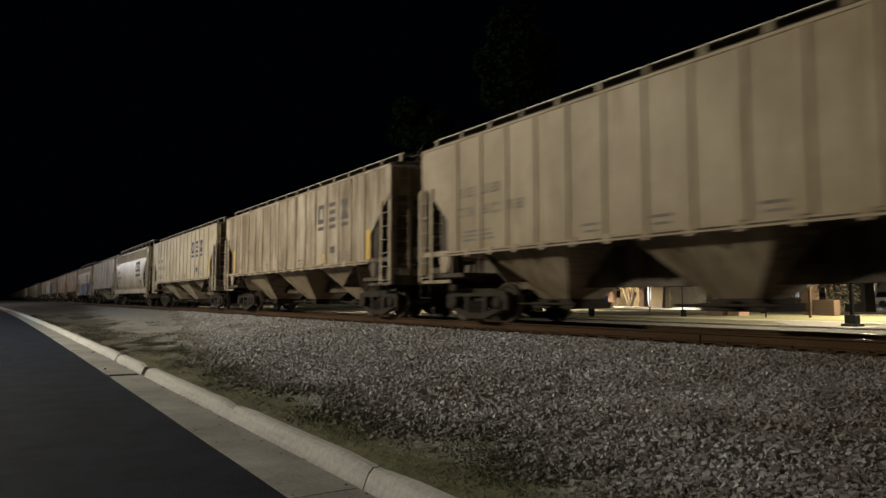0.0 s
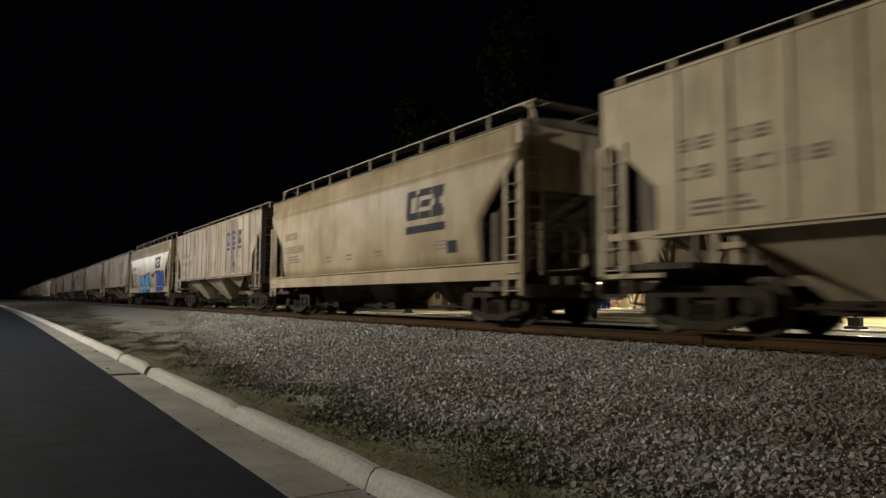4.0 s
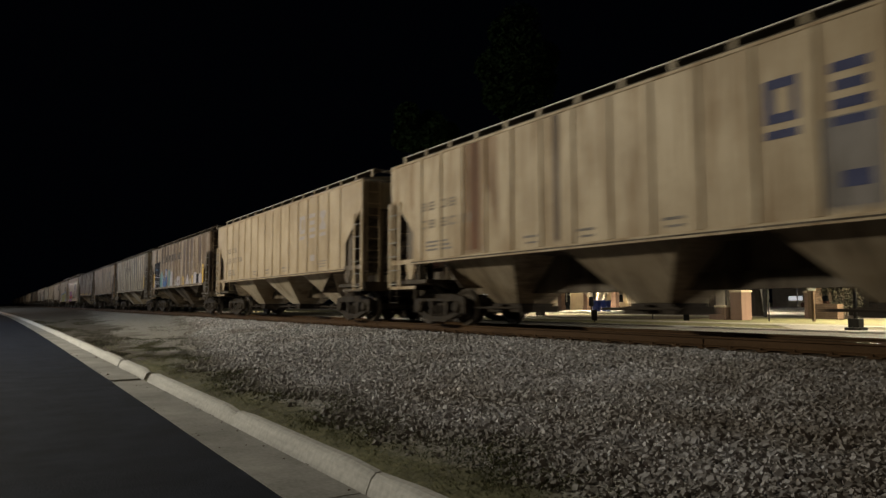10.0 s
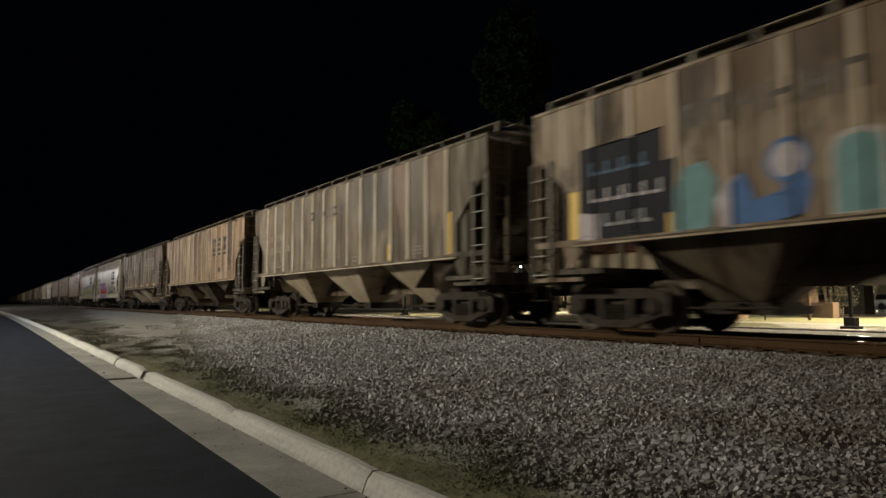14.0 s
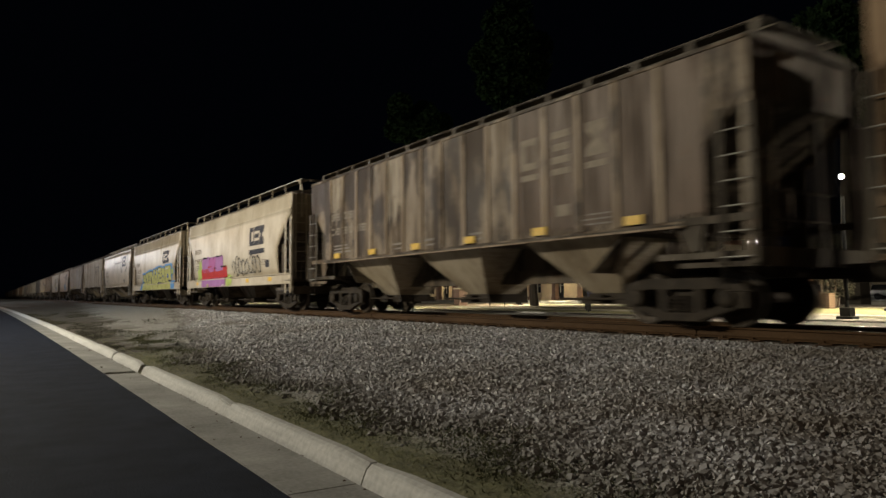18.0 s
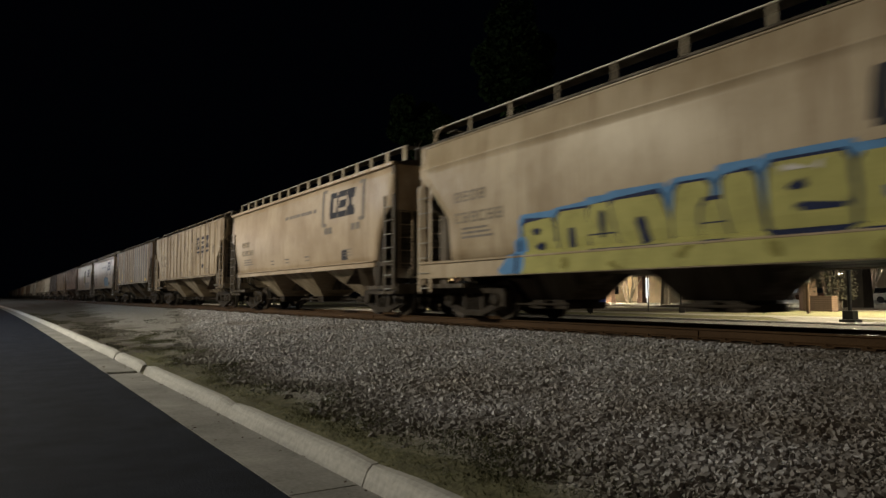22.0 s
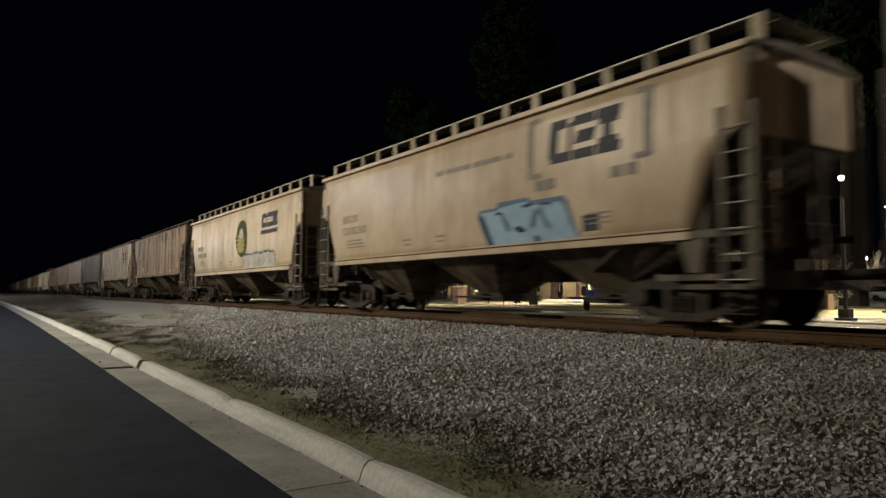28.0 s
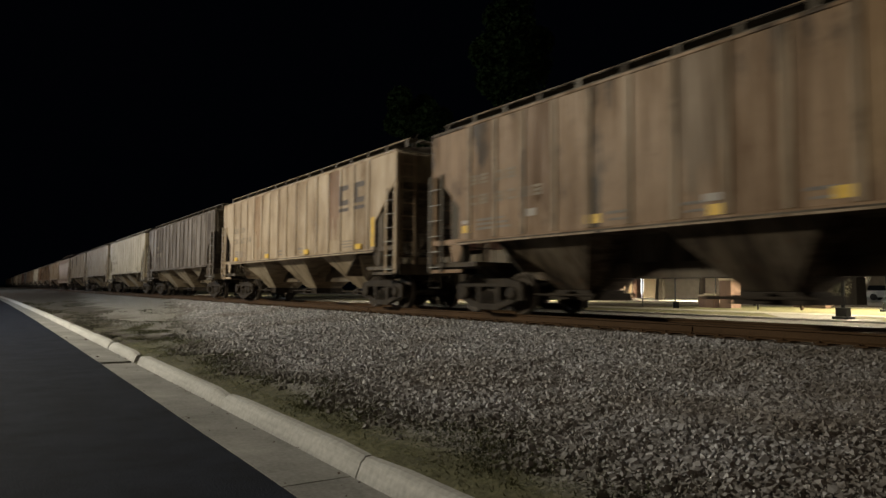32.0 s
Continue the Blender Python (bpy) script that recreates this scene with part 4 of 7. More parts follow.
    if fine and kind == "round":
        for s in (-1, 1):
            def hoop(bm):
                pts = [(-1.15, s * (hb - 0.62 + 0.60 * math.sin(a)), eave + high + 0.10 - 0.42 * (1 - math.cos(a))) for a in [i * math.pi / 16 for i in range(9)]]
                pts.append((-1.15, s * (hb - 0.02), eave - 0.9))
                for p_, q_ in zip(pts, pts[1:]):
                    rod(bm, p_, q_, 0.028, 6)

            part("end_hoop", ("hoop", s, hb), hoop, trim, car, "bent steel end rail")
    m = int(2 * hb / step)
    if fine:
        for i in range(m + 1):
            y = -hb + 0.12 + (2 * hb - 0.24) * i / m
            part("bracket", ("bracket", kind), lambda bm: (box(bm, -1.18, -1.14, -0.10 if kind == "tall" else -0.06 if kind == "ribbed" else -0.035, 0.10 if kind == "tall" else 0.06 if kind == "ribbed" else 0.035, eave + 0.03, eave + high + 0.11)), END_GRIME if kind != "ribbed" or k < 9 else BOARD_DARK, car, at=(0, y, 0))

        def hatches(bm):
            for i in range(10):
                y = -hb + 0.9 + (2 * hb - 1.8) * i / 9
                box(bm, -0.35, 0.35, y - 0.62, y + 0.62, eave + 0.12, eave + 0.24)

        part("roof_hatches", ("hatches", hb, kind), hatches, END_GRIME, car)
    for s in (-1, 1):
        end_gear(car, s, hb, low_paint, trim, fine, kind)
        WHEELSETS.extend(truck(car, s * (TRUCK_Y * hb / HB), dirt_paint, fine))
    if fine:
        lettering(car, kind, letters, hb, logo, tags, k)
    TRAIN.append((car, y_far - hb))
    return car


def face_x(kind, z):
    """Where the painted side stands at height z over the rail."""
    if kind == "ribbed":
        return -1.557
    sect = smooth_section(-1, kind)
    for (xa, za), (xb, zb) in zip(sect, sect[1:]):
        if za <= z <= zb:
            return xa + (xb - xa) * (z - za) / (zb - za) - 0.003
    return sect[0][0] - 0.003


def curved_bar(bm, kind, y0, y1, z0, z1, lean=0.0, proud=0.003):
    """A painted bar that follows the curve of the side."""
    n = max(1, int((z1 - z0) / 0.12 + 0.5))
    rows = []
    for i in range(n + 1):
        z = z0 + (z1 - z0) * i / n
        x = face_x(kind, z) - proud
        o = lean * i / n
        rows.append([bm.verts.new(q) for q in ((x, y0 + o, z), (x, y1 + o, z), (x + 0.012, y1 + o, z), (x + 0.012, y0 + o, z))])
    for a, b in zip(rows, rows[1:]):
        for i in range(4):
            j = (i + 1) % 4
            bm.faces.new((a[i], a[j], b[j], b[i]))
    bm.faces.new(rows[0][::-1])
    bm.faces.new(rows[-1])


class Strokes:
    """Gathers the bars of an emblem, so that each becomes a part of its own."""
    def __init__(self):
        self.fills = []

    def add(self, fn, *rest):
        self.fills.append(lambda bm: fn(bm, *rest))

    def build(self, key, material, car, label):
        base = part("emblem", (key, 0), self.fills[0], material, car, label)
        for n, fill in enumerate(self.fills[1:], 1):
            part("stroke", (key, n), fill, material, base)


def lettering(car, kind, ink, hb, logo, tags, k):
    """The painted marks on the side: the emblem as plain blocks, the numbers and data as bars."""
    if logo and kind == "ribbed":
        for j in range(3):
            c = -3.30 - 0.944 * j

            st = Strokes()
            z0, z1, w = 3.08, 3.72, 0.25
            st.add(bar, -1.558, c - w, c + w, z1 - 0.14, z1)
            st.add(bar, -1.558, c - w, c + w, z0, z0 + 0.14)
            if j == 0:
                st.add(bar, -1.558, c + w - 0.15, c + w, z0 + 0.14, z1 - 0.14)
                st.add(bar, -1.558, c - w, c - w + 0.09, z0 + 0.14, z1 - 0.14)
            elif j == 1:
                st.add(bar, -1.558, c - w + 0.03, c + w - 0.03, z0 + 0.25, z1 - 0.25)
            else:
                st.add(hull8, ((-1.562, c - w, z0 + 0.14), (-1.558, c - w, z0 + 0.14), (-1.558, c + w, z0 + 0.14), (-1.562, c + w, z0 + 0.14)), ((-1.562, c - 0.06, z0 + 0.32), (-1.558, c - 0.06, z0 + 0.32), (-1.558, c + 0.06, z0 + 0.32), (-1.562, c + 0.06, z0 + 0.32)))
                st.add(hull8, ((-1.562, c - 0.06, z0 + 0.32), (-1.558, c - 0.06, z0 + 0.32), (-1.558, c + 0.06, z0 + 0.32), (-1.562, c + 0.06, z0 + 0.32)), ((-1.562, c - w, z1 - 0.14), (-1.558, c - w, z1 - 0.14), (-1.558, c + w, z1 - 0.14), (-1.562, c + w, z1 - 0.14)))
            st.add(bar, -1.558, c - w, c + w, 2.86, 2.98)

            st.build(("emblem_r", j), ink, car, "painted emblem block")
        part("data_plate", "plate_r", lambda bm: bar(bm, -1.558, -4.47, -4.10, 2.04, 2.26), ink, car)
    elif logo:
        st = Strokes()
        y, z0, z1 = (-4.02, 2.64, 3.42) if kind == "round" else (-4.34, 3.06, 3.90) if logo == "brackets" else (-4.67, 3.14, 3.72)
        for o, cut in ((0.62, 0), (0.0, 1), (-0.62, 2)):
            a, b = y + o - 0.29, y + o + 0.29
            lean = -0.10
            st.add(curved_bar, kind, a + 0.1 * (cut == 0), b, z1 - 0.19, z1, lean * 0.25)
            st.add(curved_bar, kind, a, b, z0, z0 + 0.19, lean * 0.25)
            if cut == 0:
                st.add(curved_bar, kind, b - 0.20, b + 0.05, z0 + 0.10, z1 - 0.10, lean * 0.5)
                st.add(curved_bar, kind, a, a + 0.10, z0 + 0.10, z1 - 0.10, lean * 0.5)
            elif cut == 1:
                st.add(curved_bar, kind, a + 0.04, b - 0.04, z0 + 0.30, z1 - 0.30, lean)
            else:
                (st.add(curved_bar, kind, y + o - 0.24, y + o + 0.24, z0 + 0.18, z0 + 0.30, 0), st.add(curved_bar, kind, y + o - 0.10, y + o + 0.12, z0 + 0.28, z1 - 0.28, 0), st.add(curved_bar, kind, y + o - 0.26, y + o + 0.22, z1 - 0.30, z1 - 0.17, 0))
        if logo != "brackets":
            st.add(curved_bar, kind, y - 0.97, y + 0.97, z0 - (0.36 if kind == "round" else 0.26), z0 - (0.16 if kind == "round" else 0.10))

        st.build(("emblem", kind, logo), ink, car, "dark painted emblem of plain blocks")
        if logo == "brackets":
            def frame_marks(bm):
                for y, d in ((-5.86, 1), (-2.84, -1)):
                    curved_bar(bm, kind, y - 0.10, y + 0.10, 2.85, 4.05)
                    curved_bar(bm, kind, min(y, y + d * 0.30), max(y, y + d * 0.30), 3.96, 4.07, 0, 0.006)
                    curved_bar(bm, kind, min(y, y + d * 0.30), max(y, y + d * 0.30), 2.83, 2.94, 0, 0.006)
                for y in (-5.50, -5.16, -3.44, -3.12):
                    curved_bar(bm, kind, y - 0.13, y + 0.13, 2.58, 2.79)

            part("emblem_frame", "emframe", frame_marks, FADED, car, "painted square brackets round the emblem")["kind"] = "stuff"
            part("slogan", "slogan", lambda bm: [curved_bar(bm, kind, -2.25 + 0.38 * i, -2.25 + 0.38 * i + (0.34 if i % 3 else 0.26), 3.40, 3.52) for i in range(8)], FADED, car, "faded line of small lettering, as plain bars")["kind"] = "stuff"
        part("data_plate", ("plate", kind), lambda bm: curved_bar(bm, kind, -5.50 if kind == "round" else -4.70, -5.05 if kind == "round" else -4.28, 1.68, 1.98), ink, car)
    # reporting marks near the far end: two rows of plain barred blocks
    rows, gap, w, h = {"ribbed": (((2.92, 4), (2.46, 6)), 0.42, 0.28, 0.22), "round": (((2.74, 4), (2.24, 6)), 0.32, 0.25, 0.25), "tall": (((2.66, 4), (2.30, 6)), 0.27, 0.21, 0.22)}[kind]

    def numbers(bm):
        for z, cnt in rows:
            for i in range(cnt):
                y = hb - 1.75 - gap * i - (0.12 if kind == "ribbed" and i > 1 else 0)
                for u in (0.0, 0.5, 1.0) if (i + cnt) % 3 else (0.0, 1.0):
                    curved_bar(bm, kind, y - w / 2, y + w / 2, z + u * (h - 0.05), z + u * (h - 0.05) + 0.05)
                for side in (1, -1) if (i * 2 + cnt) % 3 else (1,):
                    e = y + side * (w / 2 - 0.03)
                    curved_bar(bm, kind, e - 0.03, e + 0.03, z + 0.05, z + h - 0.05)

    part("reporting_mark", ("numbers", kind, hb), numbers, STENCIL, car, "number in dark paint, as plain bars")["kind"] = "stuff"

    def data(bm):
        for i in range(3):
            curved_bar(bm, kind, hb - 2.9 - 0.1 * i, hb - 1.9, 2.08 - 0.10 * i, 2.13 - 0.10 * i)
        for i in range(3):
            curved_bar(bm, kind, -hb + 2.75, -hb + 3.35 + 0.1 * (i % 2), 1.98 - 0.09 * i, 2.01 - 0.09 * i)
        for y in (0.6, 2.2, -1.4):
            curved_bar(bm, kind, y - 0.22, y + 0.22, 1.90, 1.95)
            curved_bar(bm, kind, y - 0.22, y + 0.15, 1.78, 1.82)

    part("data_lettering", ("data", kind, hb), data, FADED, car, "small technical lettering, as plain bars")["kind"] = "stuff"
    for i in range(tags):
        y = -hb + 2.2 + (2 * hb - 4.4) * i / max(1, tags - 1)
        part("reflector", ("reflector", kind), lambda bm: box(bm, -1.606, -1.585, -0.20, 0.20, DIM[kind][0] + 0.13, DIM[kind][0] + 0.29), YELLOW_TAG, car, "yellow reflective strip", at=(0, y, 0))


TRAIN = []


# ---- graffiti: sprayed patches that follow the side ----
def blob(bm, kind, y, z, ry, rz, seed, square=3.0, proud=0.008, wobble=0.10):
    """A sprayed patch with a rounded, uneven outline."""
    n, rings = 22, 4
    deck = DIM[kind][0] + 0.03
    centre = bm.verts.new((graffiti_x(kind, z) - proud, y, z))
    last = None
    for r in range(1, rings + 1):
        ring = []
        for i in range(n):
            a = i * math.tau / n
            c, s = math.cos(a), math.sin(a)
            k = (abs(c) ** square + abs(s) ** square) ** (-1 / square)
            k *= 1 + wobble * noise.noise((c * 1.6, s * 1.6, seed * 3.7))
            zz = max(deck, z + rz * k * s * r / rings)
            ring.append(bm.verts.new((graffiti_x(kind, zz) - proud, y + ry * k * c * r / rings, zz)))
        for i in range(n):
            j = (i + 1) % n
            if last is None:
                bm.faces.new((centre, ring[i], ring[j]))
            else:
                bm.faces.new((last[i], ring[i], ring[j], last[j]))
        last = ring


def graffiti_x(kind, z):
    if kind == "round" and z < 1.42:
        return -1.604
    return face_x(kind, z)


def scan(bm, kind, outline, proud, over=True):
    """A flat sprayed shape with a straight-edged outline of (y, z), laid on the side in thin strips."""
    deck = DIM[kind][0] + 0.02
    z0, z1 = max(deck, min(q[1] for q in outline)), max(q[1] for q in outline)
    n = max(2, int((z1 - z0) / 0.05))
    edges = list(zip(outline, outline[1:] + outline[:1]))

    def cross(e, z):
        (ya, za), (yb, zb) = e
        u = max(0.0, min(1.0, (z - za) / (zb - za)))
        return ya + (yb - ya) * u

    for i in range(n):
        a, b = z0 + (z1 - z0) * i / n, z0 + (z1 - z0) * (i + 1) / n
        m = (a + b) / 2
        hits = sorted((e for e in edges if min(e[0][1], e[1][1]) < m <= max(e[0][1], e[1][1])), key=lambda e: cross(e, m))
        for e, f in zip(hits[::2], hits[1::2]):
            xa, xb = graffiti_x(kind, a) - proud, graffiti_x(kind, b) - proud
            la, ra, lb, rb = cross(e, a), cross(f, a), cross(e, b), cross(f, b)
            cuts = [0.0, 1.0]
            lo, hi = (la + lb) / 2, (ra + rb) / 2
            if kind == "ribbed" and over and hi - lo > 0.02:
                cuts += [(y - lo) / (hi - lo) for k in range(17) for y in (-7.62 + 0.94375 * k, -7.48 + 0.94375 * k) if lo < y < hi]
            cuts.sort()
            seam = None
            for u, v in zip(cuts, cuts[1:]):
                y = lo + (hi - lo) * (u + v) / 2 + 7.55
                up = 0.034 if kind == "ribbed" and over and abs(y - 0.94375 * round(y / 0.94375)) < 0.07 else 0.0
                q0, q1, q2, q3 = (xa - up, la + (ra - la) * u, a), (xa - up, la + (ra - la) * v, a), (xb - up, lb + (rb - lb) * v, b), (xb - up, lb + (rb - lb) * u, b)
                bm.faces.new([bm.verts.new(q) for q in (q0, q1, q2, q3)])
                if seam and abs(seam[0][0] - q0[0]) > 0.001:
                    bm.faces.new([bm.verts.new(q) for q in (seam[0], q0, q3, seam[1])])
                seam = (q1, q2)
    bmesh.ops.remove_doubles(bm, verts=list(bm.verts), dist=0.0012)


def slug(y0, y1, z0, z1, lean=0.0, grow=0.0, rng=None, soft=False):
    """A fat sprayed bar with cut corners; lean shifts its top along y."""
    y0, y1, z0, z1 = y0 - grow, y1 + grow, z0 - grow, z1 + grow
    c = min(0.34 * (y1 - y0), 0.34 * (z1 - z0)) if soft else min(0.10, 0.22 * (y1 - y0))
    j = (lambda: rng.uniform(-0.035, 0.035)) if rng else (lambda: 0.0)
    top = lean
    return [(y0 + c, z0 + j()), (y1 - c, z0 + j()), (y1 + j(), z0 + c), (y1 + top * 0.5 + j(), (z0 + z1) / 2), (y1 + top, z1 - c), (y1 + top - c, z1 + j()), (y0 + top + c, z1 + j()), (y0 + top, z1 - c), (y0 + top * 0.5 + j(), (z0 + z1) / 2), (y0 + j(), z0 + c)]


def piece(car, kind, y0, y1, z0, z1, bars, marks, halo, seed, label, rim=0.07, edge=None, soft=False):
    """A sprayed piece. bars and marks: (from, to, low, high, lean, colour) as shares of its width, counted from the far end, and of its height. It reads as no word."""
    rng = random.Random(seed)
    w, h = y1 - y0, z1 - z0

    def shape(b, grow):
        return slug(y1 - b[1] * w, y1 - b[0] * w, z0 + b[2] * h, z0 + b[3] * h, -b[4] * w, grow, rng, soft)

    base = part("graffiti", None, lambda bm: scan(bm, kind, shape(bars[0], rim), 0.005), halo, car, label)
    for i, b in enumerate(bars):
        if i:
            part("sprayed_outline", None, lambda bm: scan(bm, kind, shape(b, rim), 0.005 + 0.0004 * i), halo, base)
        if edge:
            part("sprayed_edge", None, lambda bm: scan(bm, kind, shape(b, 0.045), 0.0095 + 0.0012 * i), SPRAY[edge], base)
        part("sprayed_shape", None, lambda bm: scan(bm, kind, shape(b, 0.0), 0.010 + (0.0012 if edge else 0.0007) * i), SPRAY[b[5]], base)
    for i, b in enumerate(marks):
        part("sprayed_mark", None, lambda bm: scan(bm, kind, shape(b, 0.0), 0.026 + 0.0004 * i), SPRAY[b[5]], base)
    return base


def bar_row(n, colours, low, high, seed, lean=0.0, tight=1.08):
    """A row of n sprayed bars of uneven height."""
    rng = random.Random(seed)
    return [(i / n, min(1.0, i / n + tight / n), low, high - rng.uniform(0, 0.16), lean + rng.uniform(-0.012, 0.012), colours[i % len(colours)]) for i in range(n)]


def slits(n, colour, seed, low=0.25, high=0.95):
    """Dark gaps and counters between the bars of a piece."""
    rng = random.Random(seed)
    out = []
    for i in range(1, n):
        u = i / n + rng.uniform(-0.15, 0.15) / n
        v = low + rng.uniform(0, 0.3)
        out.append((u, u + rng.uniform(0.08, 0.2) / n, v, min(high, v + rng.uniform(0.2, 0.5)), rng.uniform(-0.02, 0.02), colour))
    return out


def ticks(n, colour, top=0.97):
    """Short strokes along the top of a piece."""
    return [((i + 0.15) / n, (i + 0.85) / n, top - 0.06 - 0.03 * (i % 2), top + 0.0 - 0.03 * (i % 2), 0.0, colour) for i in range(n)]


def stroke(bm, kind, pts, width, proud=0.010):
    """A sprayed line along points of (y, z), as one ribbon."""
    rows = []
    for i, (y, z) in enumerate(pts):
        (ya, za), (yb, zb) = pts[max(0, i - 1)], pts[min(len(pts) - 1, i + 1)]
        d = Vector((yb - ya, zb - za))
        nrm = Vector((-d.y, d.x)).normalized() * width if d.length > 1e-5 else Vector((width, 0))
        rows.append([bm.verts.new((graffiti_x(kind, z + k * nrm.y) - proud, y + k * nrm.x, z + k * nrm.y)) for k in (-1, 1)])
    for p_, q_ in zip(rows, rows[1:]):
        bm.faces.new((p_[0], p_[1], q_[1], q_[0]))


def scribble(car, kind, y0, y1, z0, z1, loops, material, seed, label, width=0.05):
    """A hand-sprayed line of loops."""
    steps = loops * 12
    pts = []
    for i in range(steps + 1):
        u = i / steps
        a = u * loops * math.tau
        pts.append((y1 - (y1 - y0) * u + 0.16 * math.sin(2 * a + seed), (z0 + z1) / 2 + (z1 - z0) * 0.5 * math.sin(a) * (0.7 + 0.3 * math.sin(u * 17 + seed))))
    part("graffiti", None, lambda bm: stroke(bm, kind, pts, width), material, car, label)


def arches(car, kind, y0, y1, z0, z1, n, material, seed, label, width=0.028):
    """A row of uneven hand-sprayed loops, each a stroke of its own."""
    rng = random.Random(seed)
    w = (y1 - y0) / n
    base = None
    for i in range(n):
        c = y1 - (i + 0.5) * w + rng.uniform(-0.08, 0.08)
        h, lean, open_ = (z1 - z0) * rng.uniform(0.72, 1.0), rng.uniform(-0.12, 0.12), rng.uniform(-0.5, 0.6)
        turns = rng.choice((0.9, 1.25, 1.5))
        pts = []
        for k in range(19):
            a = open_ + k / 18 * math.tau * turns * 0.72
            pts.append((c + w * 0.46 * math.cos(a) + lean * math.sin(a), z0 + h * 0.5 + h * 0.46 * math.sin(a) * (1.0 if k < 12 else 0.7)))
        ob = part("graffiti" if base is None else "sprayed_line", None, lambda bm: stroke(bm, kind, pts, width, 0.010 + 0.0004 * i), material, car if base is None else base, label if base is None else "")
        base = base or ob


def paint_panel(car, kind, y0, y1, z0, z1, material, name, label):
    part(name, None, lambda bm: curved_bar(bm, kind, y0, y1, z0, z1, 0, 0.006), material, car, label)


# ---- colours of the cars ----
GRIME = paint("hopper_grime", (0.46, 0.39, 0.295), (0.11, 0.082, 0.056), 0.38, 0.16)
BAY_TAN = paint("tan_bay_paint", (0.60, 0.53, 0.425), (0.16, 0.12, 0.08), 0.3, 0.1)
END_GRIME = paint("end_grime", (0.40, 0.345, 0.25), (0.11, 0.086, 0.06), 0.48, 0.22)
BOARD_DARK = paint("board_grime", (0.125, 0.105, 0.078), (0.04, 0.031, 0.023), 0.6, 0.3)
# grime darkened further, so that it carries the shade under the cars
GRIME_SHADE = paint("hopper_grime_dark", (0.19, 0.16, 0.125), (0.045, 0.034, 0.026), 0.6, 0.35)
TAN = paint("tan_paint", (0.465, 0.388, 0.285), (0.24, 0.18, 0.125), 0.18, 0.05)
CREAM_STREAKED = paint("streaked_cream_paint", (0.57, 0.50, 0.40), (0.20, 0.145, 0.098), 0.50, 0.16)
CREAM = paint("cream_paint", (0.61, 0.54, 0.415), (0.26, 0.20, 0.14), 0.15, 0.05)
CREAM_SMOOTH = paint("smooth_cream_paint", (0.56, 0.48, 0.372), (0.30, 0.22, 0.145), 0.22, 0.08, gloss=0.35, sheen=0.11)
PALE = paint("pale_paint", (0.63, 0.565, 0.505), (0.17, 0.15, 0.145), 0.38, 0.06, patch=(0.40, 0.36, 0.34))
BUTTER = paint("butter_paint", (0.60, 0.525, 0.385), (0.25, 0.19, 0.12), 0.15, 0.05, gloss=0.35, sheen=0.11)
RUSTY_BUTTER = paint("rust_run_butter_paint", (0.59, 0.495, 0.36), (0.25, 0.15, 0.07), 0.36, 0.06)
YELLOWISH = paint("yellowed_paint", (0.51, 0.415, 0.29), (0.28, 0.21, 0.13), 0.2, 0.06)
PATCHED = paint("patched_brown_paint", (0.325, 0.258, 0.19), (0.15, 0.10, 0.065), 0.5, 0.25, blotch=0.35)
STRIPED = paint("striped_grey_paint", (0.32, 0.273, 0.212), (0.09, 0.075, 0.06), 0.65, 0.25, patch=(0.10, 0.085, 0.07))
TAN_BROWN = paint("brown_tan_paint", (0.40, 0.285, 0.18), (0.125, 0.074, 0.044), 0.50, 0.35, blotch=0.25)
DARK_BROWN = paint("dark_brown_paint", (0.30, 0.245, 0.185), (0.085, 0.058, 0.038), 0.62, 0.32, blotch=0.78)
WHITE_SMOOTH = paint("smooth_white_paint", (0.63, 0.575, 0.49), (0.30, 0.24, 0.17), 0.15, 0.05, gloss=0.35, sheen=0.11)
TALL_TAN = paint("tall_tan_paint", (0.53, 0.435, 0.335), (0.33, 0.25, 0.175), 0.2, 0.04, gloss=0.35, sheen=0.11)
RUST_CREAM = paint("rusty_cream_paint", (0.51, 0.425, 0.318), (0.17, 0.11, 0.065), 0.42, 0.22, blotch=0.08)
PURPLE_STRIPED = paint("striped_violet_paint", (0.30, 0.27, 0.27), (0.10, 0.08, 0.075), 0.5, 0.25, panels=((0.0, (0.24, 0.215, 0.22)), (0.35, (0.40, 0.36, 0.34)), (0.6, (0.25, 0.165, 0.105)), (0.8, (0.30, 0.27, 0.27))))
GREY_BROWN = paint("grey_brown_paint", (0.325, 0.222, 0.143), (0.15, 0.095, 0.058), 0.45, 0.3, blotch=0.25)
TAN_ORANGE = paint("orange_tan_paint", (0.50, 0.405, 0.295), (0.17, 0.11, 0.068), 0.42, 0.22)
DARK_GREY = paint("dark_grey_paint", (0.22, 0.195, 0.175), (0.07, 0.055, 0.045), 0.55, 0.25)
OXIDE = paint("oxide_red_paint", (0.22, 0.10, 0.065), (0.08, 0.05, 0.038), 0.5, 0.2)

